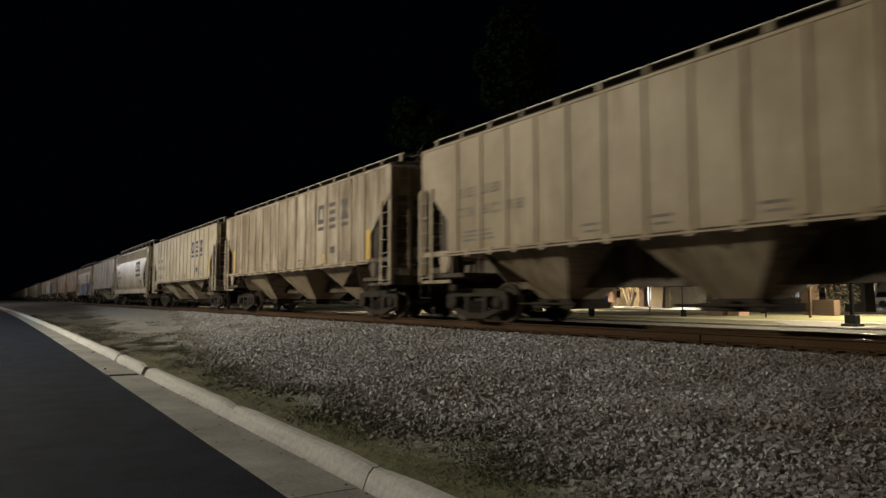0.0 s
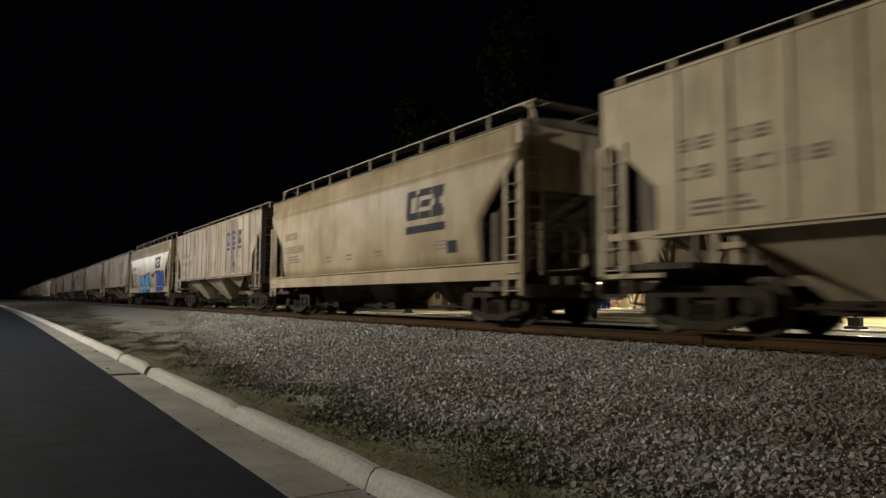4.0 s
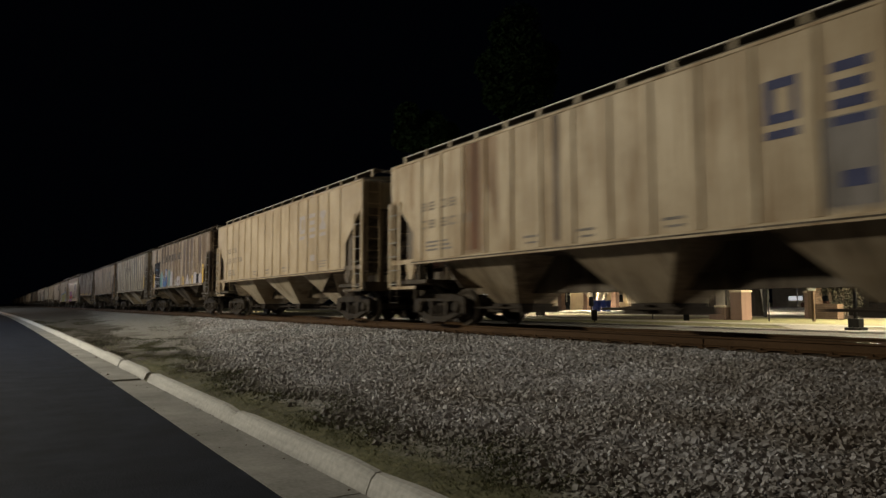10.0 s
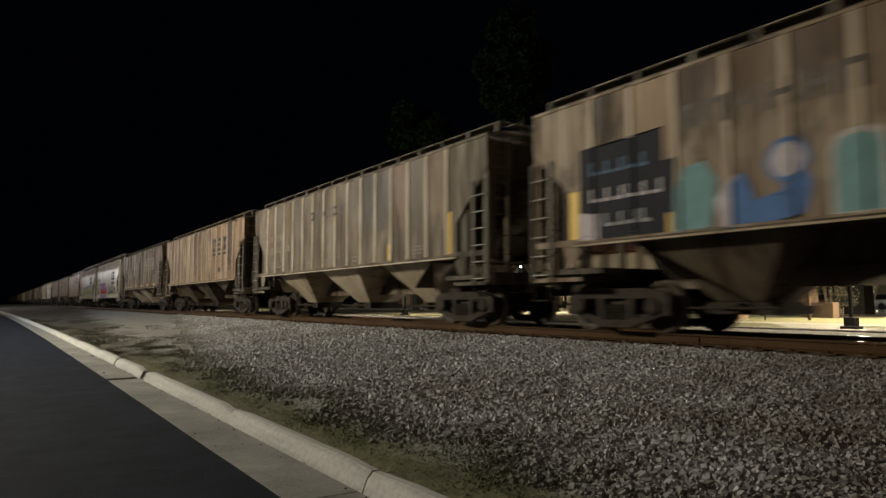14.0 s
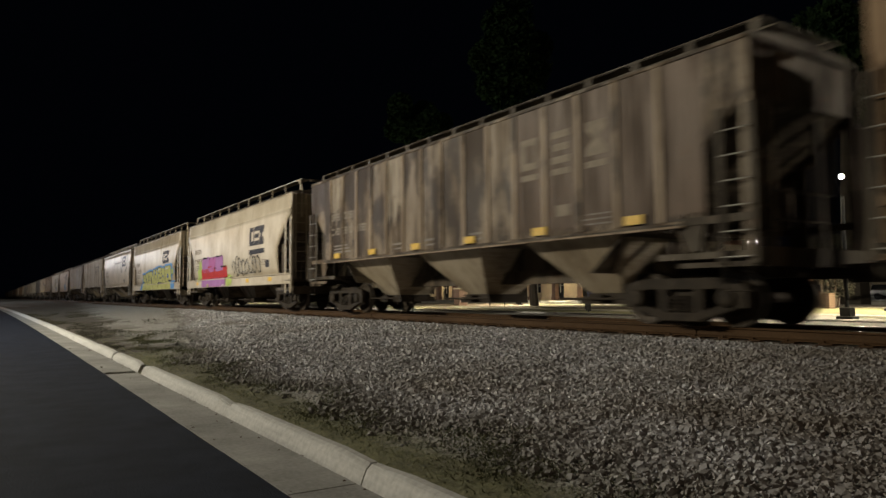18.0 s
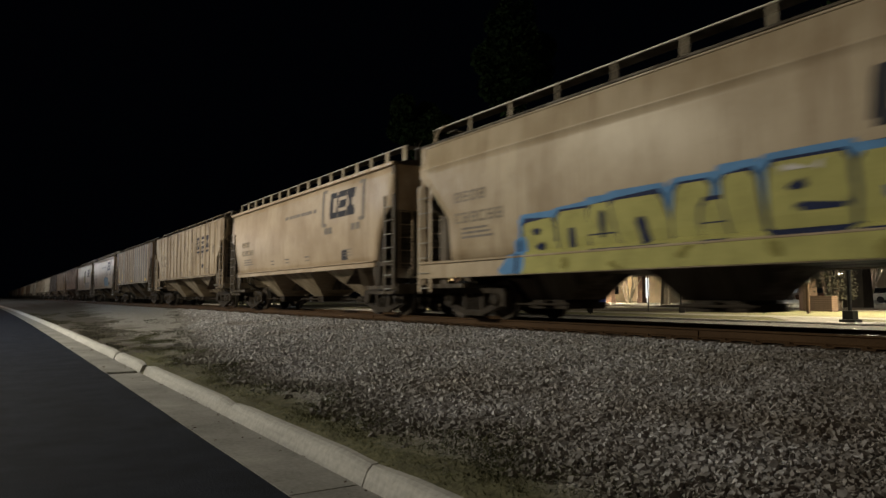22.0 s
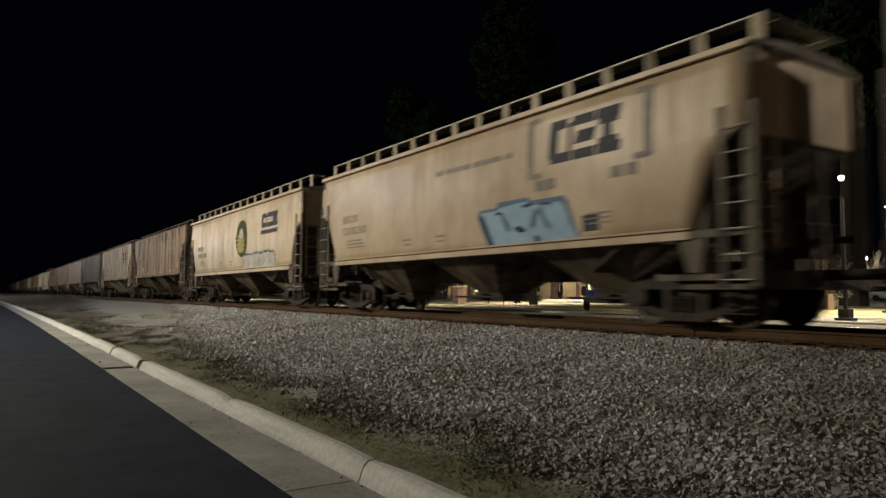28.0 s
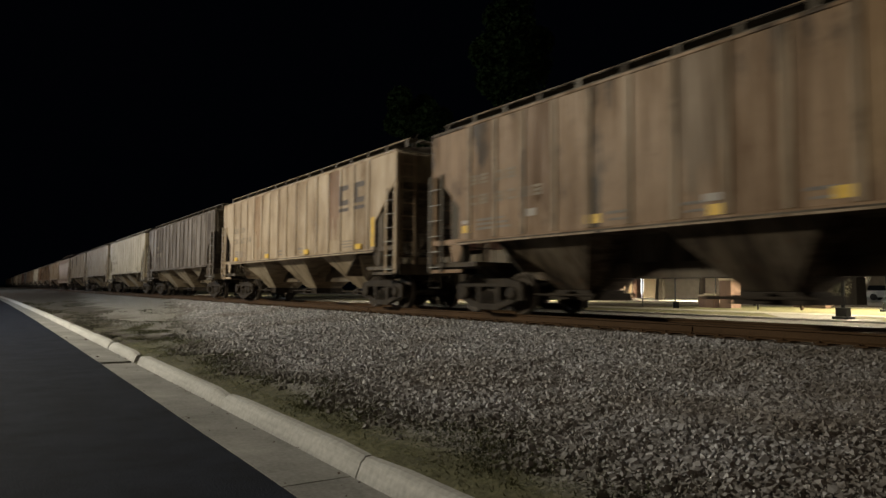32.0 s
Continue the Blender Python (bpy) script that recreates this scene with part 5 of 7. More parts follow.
RIB_TAN = paint("tan_rib_paint", (0.51, 0.425, 0.325), (0.20, 0.14, 0.09), 0.35, 0.1)
RIB_PALE = paint("pale_rib_paint", (0.62, 0.565, 0.47), (0.28, 0.22, 0.16), 0.22, 0.08)
RIB_BROWN = paint("brown_rib_paint", (0.42, 0.335, 0.25), (0.15, 0.11, 0.075), 0.45, 0.2, blotch=0.35)
RUST_RUN = paint("rust_run_paint", (0.20, 0.082, 0.026), (0.085, 0.042, 0.018), 0.5, 0.3)
ORANGE_RUN = paint("orange_run_paint", (0.36, 0.25, 0.15), (0.18, 0.105, 0.055), 0.5, 0.3)
FAINT_RUN = paint("faint_run_paint", (0.46, 0.385, 0.29), (0.22, 0.16, 0.105), 0.5, 0.1)
SCUFFED = paint("scuffed_pale_paint", (0.44, 0.39, 0.32), (0.10, 0.07, 0.048), 0.6, 0.4)
BROWN_RUN = paint("brown_run_paint", (0.13, 0.085, 0.058), (0.06, 0.043, 0.032), 0.5, 0.3)
WARM_RUN = paint("warm_run_paint", (0.265, 0.168, 0.102), (0.12, 0.07, 0.04), 0.5, 0.3)
TAN_RUN = paint("tan_run_paint", (0.24, 0.175, 0.12), (0.11, 0.075, 0.05), 0.5, 0.3)
GREY_RUN = paint("grey_run_paint", (0.34, 0.325, 0.33), (0.16, 0.15, 0.15), 0.5, 0.1)
GREY_STAIN = paint("grey_stain_paint", (0.21, 0.18, 0.145), (0.10, 0.08, 0.06), 0.5, 0.15)
SOOT_RUN = paint("soot_run_paint", (0.17, 0.155, 0.15), (0.09, 0.08, 0.075), 0.5, 0.1)

# where the far end of each car's side stands at the start, its kind and paint
CARS = (
    (15.22, "ribbed", TAN, GRIME, STENCIL, False, 0, "tan ribbed steel hopper car with faded stencils"),
    (33.41, "ribbed", CREAM_STREAKED, GRIME, INK_BROWN, True, 0, "dirt-streaked cream ribbed hopper car"),
    (51.69, "ribbed", CREAM, BAY_TAN, INK_BLUE, True, 0, "clean cream ribbed steel hopper car"),
    (69.83, "round", CREAM_SMOOTH, GRIME_SHADE, NAVY, True, 0, "smooth cream hopper car with rusty sill"),
    (87.84, "ribbed", PALE, BAY_TAN, INK_BLUE, True, 0, "pale ribbed hopper car with dark streaked panels"),
    (105.69, "round", BUTTER, GRIME_SHADE, NAVY, True, 0, "smooth cream hopper car with blue graffiti"),
    (123.91, "ribbed", RUSTY_BUTTER, GRIME, INK_BLUE, True, 0, "cream ribbed hopper car with brown rust runs"),
    (142.25, "ribbed", YELLOWISH, BAY_TAN, INK_PALE, True, 0, "yellowed tan ribbed hopper car"),
    (160.40, "ribbed", PATCHED, GRIME_SHADE, STENCIL, False, 0, "brown-patched ribbed hopper car with graffiti along the sill"),
    (178.50, "ribbed", STRIPED, BAY_TAN, STENCIL, False, 0, "grey ribbed hopper car with dark stripes"),
    (196.61, "ribbed", TAN_BROWN, GRIME_SHADE, NAVY, True, 0, "brown-stained tan ribbed hopper car"),
    (214.75, "ribbed", DARK_BROWN, BAY_TAN, STENCIL, True, 6, "dark rusty brown ribbed hopper car with yellow reflectors"),
    (232.46, "round", WHITE_SMOOTH, GRIME_SHADE, NAVY, True, 5, "smooth off-white hopper car with pink and red graffiti"),
    (250.36, "round", CREAM_SMOOTH, GRIME_SHADE, NAVY, True, 0, "smooth cream hopper car with yellow graffiti"),
    (267.27, "tall", TALL_TAN, GRIME, NAVY, "brackets", 0, "smooth tan hopper car with bracketed emblem"),
    (285.23, "ribbed", RUST_CREAM, GRIME, NAVY, True, 0, "rust-spotted cream ribbed hopper car"),
    (303.28, "ribbed", PURPLE_STRIPED, GRIME_SHADE, STENCIL, False, 3, "violet-grey ribbed hopper car with brown stripes"),
    (320.63, "tall", TALL_TAN, GRIME_SHADE, NAVY, "brackets", 0, "smooth tan hopper car with one pale blue graffiti"),
    (338.65, "tall", CREAM_SMOOTH, GRIME_SHADE, NAVY, "line", 0, "smooth cream hopper car with a round green emblem"),
    (356.55, "ribbed", GREY_BROWN, GRIME_SHADE, STENCIL, True, 0, "dirty grey-brown ribbed hopper car with yellow reflectors"),
    (374.85, "ribbed", TAN_ORANGE, GRIME, STENCIL, False, 4, "orange-stained tan ribbed hopper car"),
)
RIBS = {9: RIB_TAN, 10: RIB_PALE, 11: RIB_TAN, 12: RIB_BROWN, 17: RIB_PALE, 20: RIB_BROWN, 21: RIB_TAN}      # cars whose ribs are cleaner than their panels
BODY_HALF = {"ribbed": 8.25, "round": 7.90, "tall": 7.75}
for number, (y_far, kind, body, grime, ink, logo, tags, label) in enumerate(CARS, 1):
    hopper_car(number, y_far, kind, body, grime, ink, 8.10 if number == 19 else BODY_HALF[kind], True, logo, label, tags, RIBS.get(number))
# the rest of the train, which never comes near
REST = ((DARK_GREY, "ribbed", "dark grey ribbed hopper car"), (CREAM, "ribbed", "cream ribbed hopper car"), (TAN, "ribbed", "tan ribbed hopper car"), (GREY_BROWN, "ribbed", "dirty grey-brown ribbed hopper car"),
        (CREAM_SMOOTH, "round", "smooth cream hopper car"), (OXIDE, "ribbed", "oxide red ribbed hopper car"), (TAN_BROWN, "ribbed", "brown-stained tan ribbed hopper car"), (RUST_CREAM, "ribbed", "rust-spotted cream ribbed hopper car"))
y_far = CARS[-1][0]
for i in range(27):
    y_far += PITCH
    body, kind, label = REST[(i * 5 + i // 8) % 8 if i > 2 else i]
    hopper_car(30 + i, y_far, kind, body, GRIME, STENCIL, BODY_HALF[kind], i < 3, False, label)

c6, c9, c13, c14, c18, c19 = (TRAIN[i - 1][0] for i in (6, 9, 13, 14, 18, 19))
piece(c6, "round", -1.45, 3.0, 1.00, 2.38,
      ((0.0, 0.25, 0.0, 0.90, 0.0, "blue"), (0.2, 0.40, 0.10, 0.82, -0.01, "sky"), (0.36, 0.52, 0.0, 0.93, -0.06, "blue"), (0.50, 0.66, 0.12, 0.88, 0.05, "sky"), (0.64, 0.92, 0.12, 1.0, 0.0, "blue"), (0.70, 1.0, 0.0, 0.42, -0.06, "sky"), (0.02, 0.62, 0.0, 0.34, 0.0, "sky")),
      ((0.185, 0.225, 0.36, 0.66, -0.03, "navy"), (0.46, 0.50, 0.66, 0.98, -0.05, "navy"), (0.52, 0.55, 0.70, 0.99, 0.03, "navy"), (0.625, 0.70, 0.02, 0.40, -0.05, "navy"), (0.64, 0.685, 0.0, 0.22, 0.0, "olive"), (0.03, 0.19, 0.02, 0.13, 0.0, "deep_blue"), (0.37, 0.55, 0.02, 0.19, 0.0, "deep_blue"), (0.73, 0.99, 0.0, 0.16, 0.02, "deep_blue"), (0.02, 0.22, 0.88, 0.93, 0.0, "navy"), (0.68, 0.9, 0.97, 1.02, 0.0, "navy"), (0.88, 0.93, 0.30, 0.6, -0.05, "navy")),
      SPRAY["navy"], 3, "light blue sprayed block shapes with dark outline", 0.05)
piece(c6, "round", -6.25, -3.60, 1.00, 2.46,
      [(u, u + 0.20, 0.12 + 0.05 * (i % 2), 0.86 + 0.13 * v, 0.01 * (i % 3 - 1), "deep_blue") for i, (u, v) in enumerate(((0.0, 0.2), (0.09, 0.7), (0.18, 0.9), (0.27, 0.6), (0.36, 0.95), (0.45, 0.3), (0.54, 0.8), (0.63, 1.0), (0.72, 0.7), (0.80, 0.95)))] + [(0.05 + 0.105 * i, 0.10 + 0.105 * i, 0.0 + 0.03 * (i % 3), 0.3, 0.05, "deep_blue") for i in range(9)],
      (), SPRAY["deep_blue"], 8, "deep blue sprayed cloud with scalloped top and drips", 0.03, None, True)
scribble(c6, "round", -2.85, -1.95, 2.0, 2.36, 3, SPRAY["black"], 2, "small black sprayed scribble", 0.04)
piece(c13, "round", 0.97, 4.75, 1.75, 2.50, bar_row(3, ("lilac", "pink", "lilac"), 0.0, 1.0, 21), ticks(3, "black", 0.98) + [(0.30, 0.45, 0.30, 0.36, 0.0, "red")], SPRAY["lilac"], 21, "pink and lilac sprayed shapes", 0.03)
piece(c13, "round", 0.55, 4.8, 1.00, 1.42, ((0.0, 0.5, 0.0, 1.0, 0.0, "lilac"), (0.48, 1.0, 0.0, 1.0, 0.0, "lilac")), ((0.26, 0.34, 0.02, 0.30, 0.0, "yellow"), (0.88, 0.98, 0.05, 0.25, 0.0, "white")), SPRAY["lilac"], 23, "lilac sprayed patches on the sill", 0.02)
piece(c13, "round", 0.35, 5.0, 1.40, 1.95, ((0.0, 0.6, 0.0, 0.88, 0.0, "red"), (0.5, 1.0, 0.0, 1.0, 0.01, "red")), ((0.55, 0.62, 0.90, 0.97, 0.0, "black"), (0.82, 0.97, 0.97, 1.04, 0.0, "black")), SPRAY["red"], 22, "broad red sprayed band", 0.02)
piece(c13, "round", 4.95, 5.7, 1.35, 2.3, ((0.0, 0.6, 0.0, 0.6, 0.0, "lime"), (0.4, 1.0, 0.0, 1.0, 0.0, "lime")), (), SPRAY["lime"], 28, "pale lime sprayed patch", 0.02)
piece(c13, "round", -0.55, 0.3, 1.02, 1.5, ((0.0, 0.6, 0.0, 1.0, 0.0, "lime"), (0.4, 1.0, 0.1, 0.8, 0.0, "lime")), (), SPRAY["lime"], 25, "lime sprayed patch on the sill", 0.02)
arches(c13, "round", -4.5, -0.5, 1.36, 2.36, 8, SPRAY["black"], 26, "thin dark sprayed loops in a row")
arches(c13, "round", -4.4, -0.6, 1.44, 2.22, 6, SPRAY["silver"], 27, "thin silver sprayed loops")
piece(c14, "round", -5.6, 3.9, 1.00, 1.60, ((0.0, 0.3, 0.0, 1.0, 0.0, "yellow"), (0.25, 0.55, 0.0, 1.0, 0.0, "yellow"), (0.5, 0.8, 0.0, 1.0, 0.0, "yellow"), (0.75, 1.0, 0.0, 1.0, 0.0, "yellow")), slits(7, "olive", 47, 0.0, 0.6), SPRAY["yellow"], 46, "faded yellow sprayed band on the sill", 0.02)
piece(c14, "round", -5.6, 3.75, 1.40, 2.48,
      ((0.0, 0.10, 0.0, 0.62, 0.0, "yellow"), (0.11, 0.21, 0.0, 0.70, 0.0, "yellow"), (0.20, 0.29, 0.0, 0.74, 0.0, "yellow"), (0.28, 0.40, 0.0, 0.78, -0.02, "yellow"), (0.40, 0.47, 0.0, 0.84, 0.01, "yellow"), (0.46, 0.52, 0.0, 0.55, 0.0, "yellow"), (0.51, 0.57, 0.0, 0.88, -0.01, "yellow"), (0.58, 0.70, 0.0, 0.92, 0.0, "yellow"), (0.71, 0.81, 0.0, 0.86, 0.0, "yellow"), (0.82, 1.0, 0.05, 0.94, 0.0, "yellow")),
      ((0.03, 0.06, 0.36, 0.48, 0.0, "navy"), (0.04, 0.07, 0.06, 0.2, 0.0, "navy"), (0.145, 0.16, 0.0, 0.42, 0.0, "navy"), (0.23, 0.245, 0.2, 0.6, 0.0, "navy"), (0.33, 0.355, 0.0, 0.42, -0.01, "navy"), (0.61, 0.64, 0.52, 0.66, 0.0, "navy"), (0.62, 0.70, 0.28, 0.38, 0.0, "navy"), (0.745, 0.77, 0.30, 0.48, 0.0, "deep_blue"), (0.88, 0.92, 0.26, 0.5, 0.0, "deep_blue"), (0.90, 1.0, 0.08, 0.16, 0.0, "navy"), (0.60, 0.66, 0.80, 0.84, 0.0, "white"), (0.84, 0.92, 0.80, 0.84, 0.0, "white")),
      SPRAY["blue"], 41, "yellow sprayed block shapes with dark edges and a blue cloud", 0.14, "navy")
piece(c14, "round", -6.45, -5.6, 1.70, 2.55, ((0.0, 0.35, 0.0, 1.0, 0.05, "blue"), (0.1, 0.7, 0.2, 0.62, 0.0, "lime"), (0.5, 1.0, 0.3, 0.5, 0.2, "grey")), ((0.3, 0.6, 0.2, 0.3, 0.0, "navy"),), SPRAY["blue"], 43, "blue and lime sprayed arrow shape", 0.03)
piece(c14, "round", 3.55, 4.55, 1.00, 1.75, ((0.0, 0.45, 0.0, 0.55, 0.25, "blue"), (0.40, 0.80, 0.0, 1.0, 0.10, "blue")), ((0.55, 0.62, 0.05, 0.95, 0.10, "navy"),), SPRAY["blue"], 44, "blue sprayed slanting patch", 0.02)
piece(c14, "round", -6.6, -5.5, 1.00, 1.50, ((0.0, 0.6, 0.0, 1.0, 0.0, "blue"), (0.4, 1.0, 0.05, 0.9, 0.0, "blue")), (), SPRAY["blue"], 45, "blue sprayed patch", 0.03)
piece(c18, "tall", -4.16, -1.45, 1.45, 2.40, ((0.0, 0.3, 0.0, 0.9, -0.14, "pale_blue"), (0.22, 0.62, 0.0, 1.0, -0.12, "pale_blue"), (0.5, 1.0, 0.0, 0.92, -0.12, "pale_blue")),
      ((0.0, 0.06, 0.05, 0.85, -0.14, "navy"), (0.10, 0.18, 0.80, 0.86, 0.0, "navy"), (0.24, 0.27, 0.40, 0.85, -0.10, "steel_blue"), (0.34, 0.46, 0.36, 0.48, -0.03, "navy"), (0.5, 0.55, 0.45, 0.80, 0.05, "steel_blue"), (0.55, 0.62, 0.15, 0.26, 0.0, "navy"), (0.68, 0.72, 0.4, 0.85, -0.08, "steel_blue"), (0.42, 0.52, 0.9, 0.96, 0.0, "navy"), (0.64, 0.74, 0.86, 0.92, 0.0, "navy")), SPRAY["steel_blue"], 51, "pale blue sprayed block shapes", 0.07)
part("round_emblem", None, lambda bm: blob(bm, "tall", -1.10, 2.88, 0.80, 0.82, 1, 2.0, 0.006, 0.0), SPRAY["green"], c19, "dark green round painted emblem")
part("emblem_field", None, lambda bm: blob(bm, "tall", -1.02, 2.68, 0.56, 0.44, 1, 2.4, 0.010, 0.12), SPRAY["olive"], c19, "olive field of the round emblem")
part("emblem_crest", None, lambda bm: blob(bm, "tall", -1.08, 3.10, 0.26, 0.20, 4, 2.2, 0.013, 0.25), SPRAY["pale_grey"], c19, "pale crest of the round emblem")
for k in range(3):
    part("emblem_band", None, lambda bm: (curved_bar(bm, "tall", -0.62, -0.33 + 0.03 * k, 2.52 + 0.18 * k, 2.60 + 0.18 * k, 0, 0.014), curved_bar(bm, "tall", -1.68 + 0.05 * k, -1.40, 2.46 + 0.18 * k, 2.53 + 0.18 * k, 0, 0.014)), SPRAY["green"], c19)
piece(c19, "tall", -5.3, -1.45, 1.52, 2.22, bar_row(6, ("silver", "pale_grey", "silver"), 0.0, 1.0, 62, 0.0, 1.0), ticks(6, "black") + slits(6, "grey", 63, 0.15, 0.7), SPRAY["grey"], 62, "silver-grey sprayed bubbles with black strokes", 0.05)


def stain(car, y0, y1, material, label, z0=1.70, z1=4.29, proud=0.002):
    """A panel between two ribs that has taken another colour."""
    rng = random.Random(int(1000 * y0) + int(10 * z0))
    n = max(2, int((y1 - y0) / 0.09))
    drop = 0.0 if z0 < 1.75 else 0.9
    low = []
    for i in range(n):
        a, b = y0 + (y1 - y0) * i / n, y0 + (y1 - y0) * (i + 1) / n
        z = z0 + rng.random() ** 2 * drop
        low += [(a + 0.01, z + 0.12), ((a + b) / 2, z), (b - 0.01, z + 0.10 + 0.2 * rng.random() * drop)]
    part("stained_panel", None, lambda bm: scan(bm, "ribbed", [(y1, z1), (y0, z1)] + low, proud, False), material, car, label)


def bay_of(i):
    """The panel between rib i and the next one."""
    return -7.55 + 0.94375 * i + 0.085, -7.55 + 0.94375 * (i + 1) - 0.085


c2, c5, c7 = (TRAIN[i - 1][0] for i in (2, 5, 7))
for i in (8, 9, 10, 12, 13):
    stain(c2, *bay_of(i), FAINT_RUN, "faintly browned panel", 1.9)
paint_panel(c2, "ribbed", -6.98, -6.76, 1.72, 2.60, YELLOW_TAG, "yellow_strip", "tall yellow painted strip")
paint_panel(c2, "ribbed", -3.62, -3.50, 1.76, 2.05, YELLOW_TAG, "yellow_mark", "small yellow painted mark")
stain(c2, 6.62, 6.97, YELLOW_TAG, "tall yellow painted strip", 1.7, 2.75)
stain(c5, *bay_of(3), GREY_RUN, "grey weathered panel")
stain(c5, 0.08, 0.50, GREY_RUN, "grey weathered panel")
stain(c7, 3.87, 4.60, ORANGE_RUN, "orange-brown rust run")
stain(c7, 4.02, 4.34, RUST_RUN, "brown rust run", proud=0.0035)
stain(c7, 3.30, 3.76, ORANGE_RUN, "orange-brown rust run", 2.2)
stain(c7, 1.30, 1.48, BROWN_RUN, "dark brown rust run")
stain(c7, *bay_of(3), GREY_RUN, "grey weathered panel", 1.7, 3.0)
c17 = TRAIN[16][0]
paint_panel(TRAIN[2][0], "ribbed", -6.78, -6.46, 1.75, 2.65, YELLOW_TAG, "yellow_strip", "tall yellow painted strip")
paint_panel(TRAIN[19][0], "ribbed", -6.58, -6.25, 2.02, 2.30, YELLOW_TAG, "yellow_mark", "small yellow painted square")
paint_panel(TRAIN[18][0], "tall", 7.12, 7.36, 3.08, 3.34, YELLOW_TAG, "yellow_mark", "small yellow painted square")
paint_panel(TRAIN[18][0], "tall", -7.66, -7.44, 3.08, 3.36, YELLOW_TAG, "yellow_mark", "small yellow painted square")
for i in range(16):
    near_end = i < 5
    if near_end or i in (10, 14):
        stain(TRAIN[11][0], *bay_of(i), BROWN_RUN if near_end or i % 2 else SCUFFED, "dark brown rusted panel" if near_end or i % 2 else "pale scuffed panel", 1.7 if near_end else 2.0 + 0.3 * (i % 3))
c11, c20, c21 = (TRAIN[i - 1][0] for i in (11, 20, 21))
for car, bays in ((c11, (1, 3, 6, 8, 9, 13)), (c20, (2, 5, 8, 12)), (c21, (3, 11))):
    for n, i in enumerate(bays):
        stain(car, *bay_of(i), (BROWN_RUN if car is c11 else WARM_RUN, ORANGE_RUN, TAN_RUN)[n % 3], "brown-streaked panel", 1.9)
for y, z in ((6.72, 1.84), (2.76, 1.76), (0.15, 1.70), (-1.74, 1.76), (-4.4, 1.76)):
    paint_panel(c20, "ribbed", y - 0.19, y + 0.19, z, z + 0.17, YELLOW_TAG, "reflector", "yellow reflective strip")
paint_panel(c20, "ribbed", 6.55, 6.9, 2.05, 2.13, SPRAY["pale_grey"], "white_mark", "small white painted mark")
paint_panel(c20, "ribbed", 4.32, 4.62, 2.05, 2.20, SPRAY["pale_grey"], "white_mark", "small white painted mark")
paint_panel(c20, "ribbed", 0.1, 0.42, 1.92, 2.04, SPRAY["pale_grey"], "white_mark", "small white painted mark")
for y in (-4.95, -6.05):
    block = part("emblem_block", None, lambda bm: (scan(bm, "ribbed", [(y - 0.32, 3.58), (y + 0.32, 3.58), (y + 0.32, 3.74), (y - 0.32, 3.74)], 0.004), scan(bm, "ribbed", [(y - 0.32, 3.12), (y + 0.32, 3.12), (y + 0.32, 3.28), (y - 0.32, 3.28)], 0.004), scan(bm, "ribbed", [(y + 0.14, 3.28), (y + 0.32, 3.28), (y + 0.32, 3.58), (y + 0.14, 3.58)], 0.004), scan(bm, "ribbed", [(y - 0.34, 2.92), (y + 0.34, 2.92), (y + 0.34, 3.03), (y - 0.34, 3.03)], 0.008)), INK_BROWN, c21, "faded painted emblem block")
paint_panel(c21, "ribbed", -6.98, -6.80, 1.75, 2.6, YELLOW_TAG, "yellow_strip", "tall yellow painted strip")
for i in (10, 11, 13, 14, 15):
    stain(c17, *bay_of(i), WARM_RUN, "rusty brown panel")
stain(c17, 6.70, 6.98, YELLOW_TAG, "tall yellow painted strip", 1.7, 3.1, 0.006)
paint_panel(c17, "ribbed", 4.93, 5.19, 1.9, 2.5, YELLOW_TAG, "yellow_strip", "yellow painted strip")
for i, m, low in ((0, TAN_RUN, 2.3), (1, BROWN_RUN, 2.0), (3, BROWN_RUN, 1.95), (4, BROWN_RUN, 1.95), (5, BROWN_RUN, 1.95), (7, TAN_RUN, 2.4), (8, BROWN_RUN, 2.9), (9, TAN_RUN, 2.8), (10, BROWN_RUN, 2.9), (11, TAN_RUN, 2.9), (12, BROWN_RUN, 2.95), (13, ORANGE_RUN, 2.7)):
    stain(c9, *bay_of(i), m, "brown rusted panel", low)
stain(c9, 0.44, 0.66, BROWN_RUN, "narrow dark brown rust run", 1.72)


c10 = TRAIN[9][0]
for i, m, low in ((1, TAN_RUN, 2.2), (2, GREY_STAIN, 1.9), (3, TAN_RUN, 2.4), (4, SOOT_RUN, 2.35), (5, SOOT_RUN, 2.35), (6, GREY_STAIN, 2.6), (11, GREY_STAIN, 2.5), (12, TAN_RUN, 2.9), (13, GREY_STAIN, 1.9), (14, TAN_RUN, 2.1)):
    stain(c10, *bay_of(i), m, "dark weathered panel", low)
for i in range(5):
    y = 1.75 - 0.56 * i
    part("faded_letter", None, lambda bm: (scan(bm, "ribbed", [(y - 0.22, 3.36), (y + 0.20, 3.36), (y + 0.20, 3.44), (y - 0.22, 3.44)], 0.006), scan(bm, "ribbed", [(y - 0.22, 3.58), (y + 0.20, 3.58), (y + 0.20, 3.66), (y - 0.22, 3.66)], 0.006), scan(bm, "ribbed", [(y - 0.05 + 0.1 * (i % 3), 3.44), (y + 0.08 + 0.1 * (i % 3), 3.44), (y + 0.08 + 0.1 * (i % 3), 3.58), (y - 0.05 + 0.1 * (i % 3), 3.58)], 0.006)), INK_BROWN, c10, "faded dark letter, as plain bars")
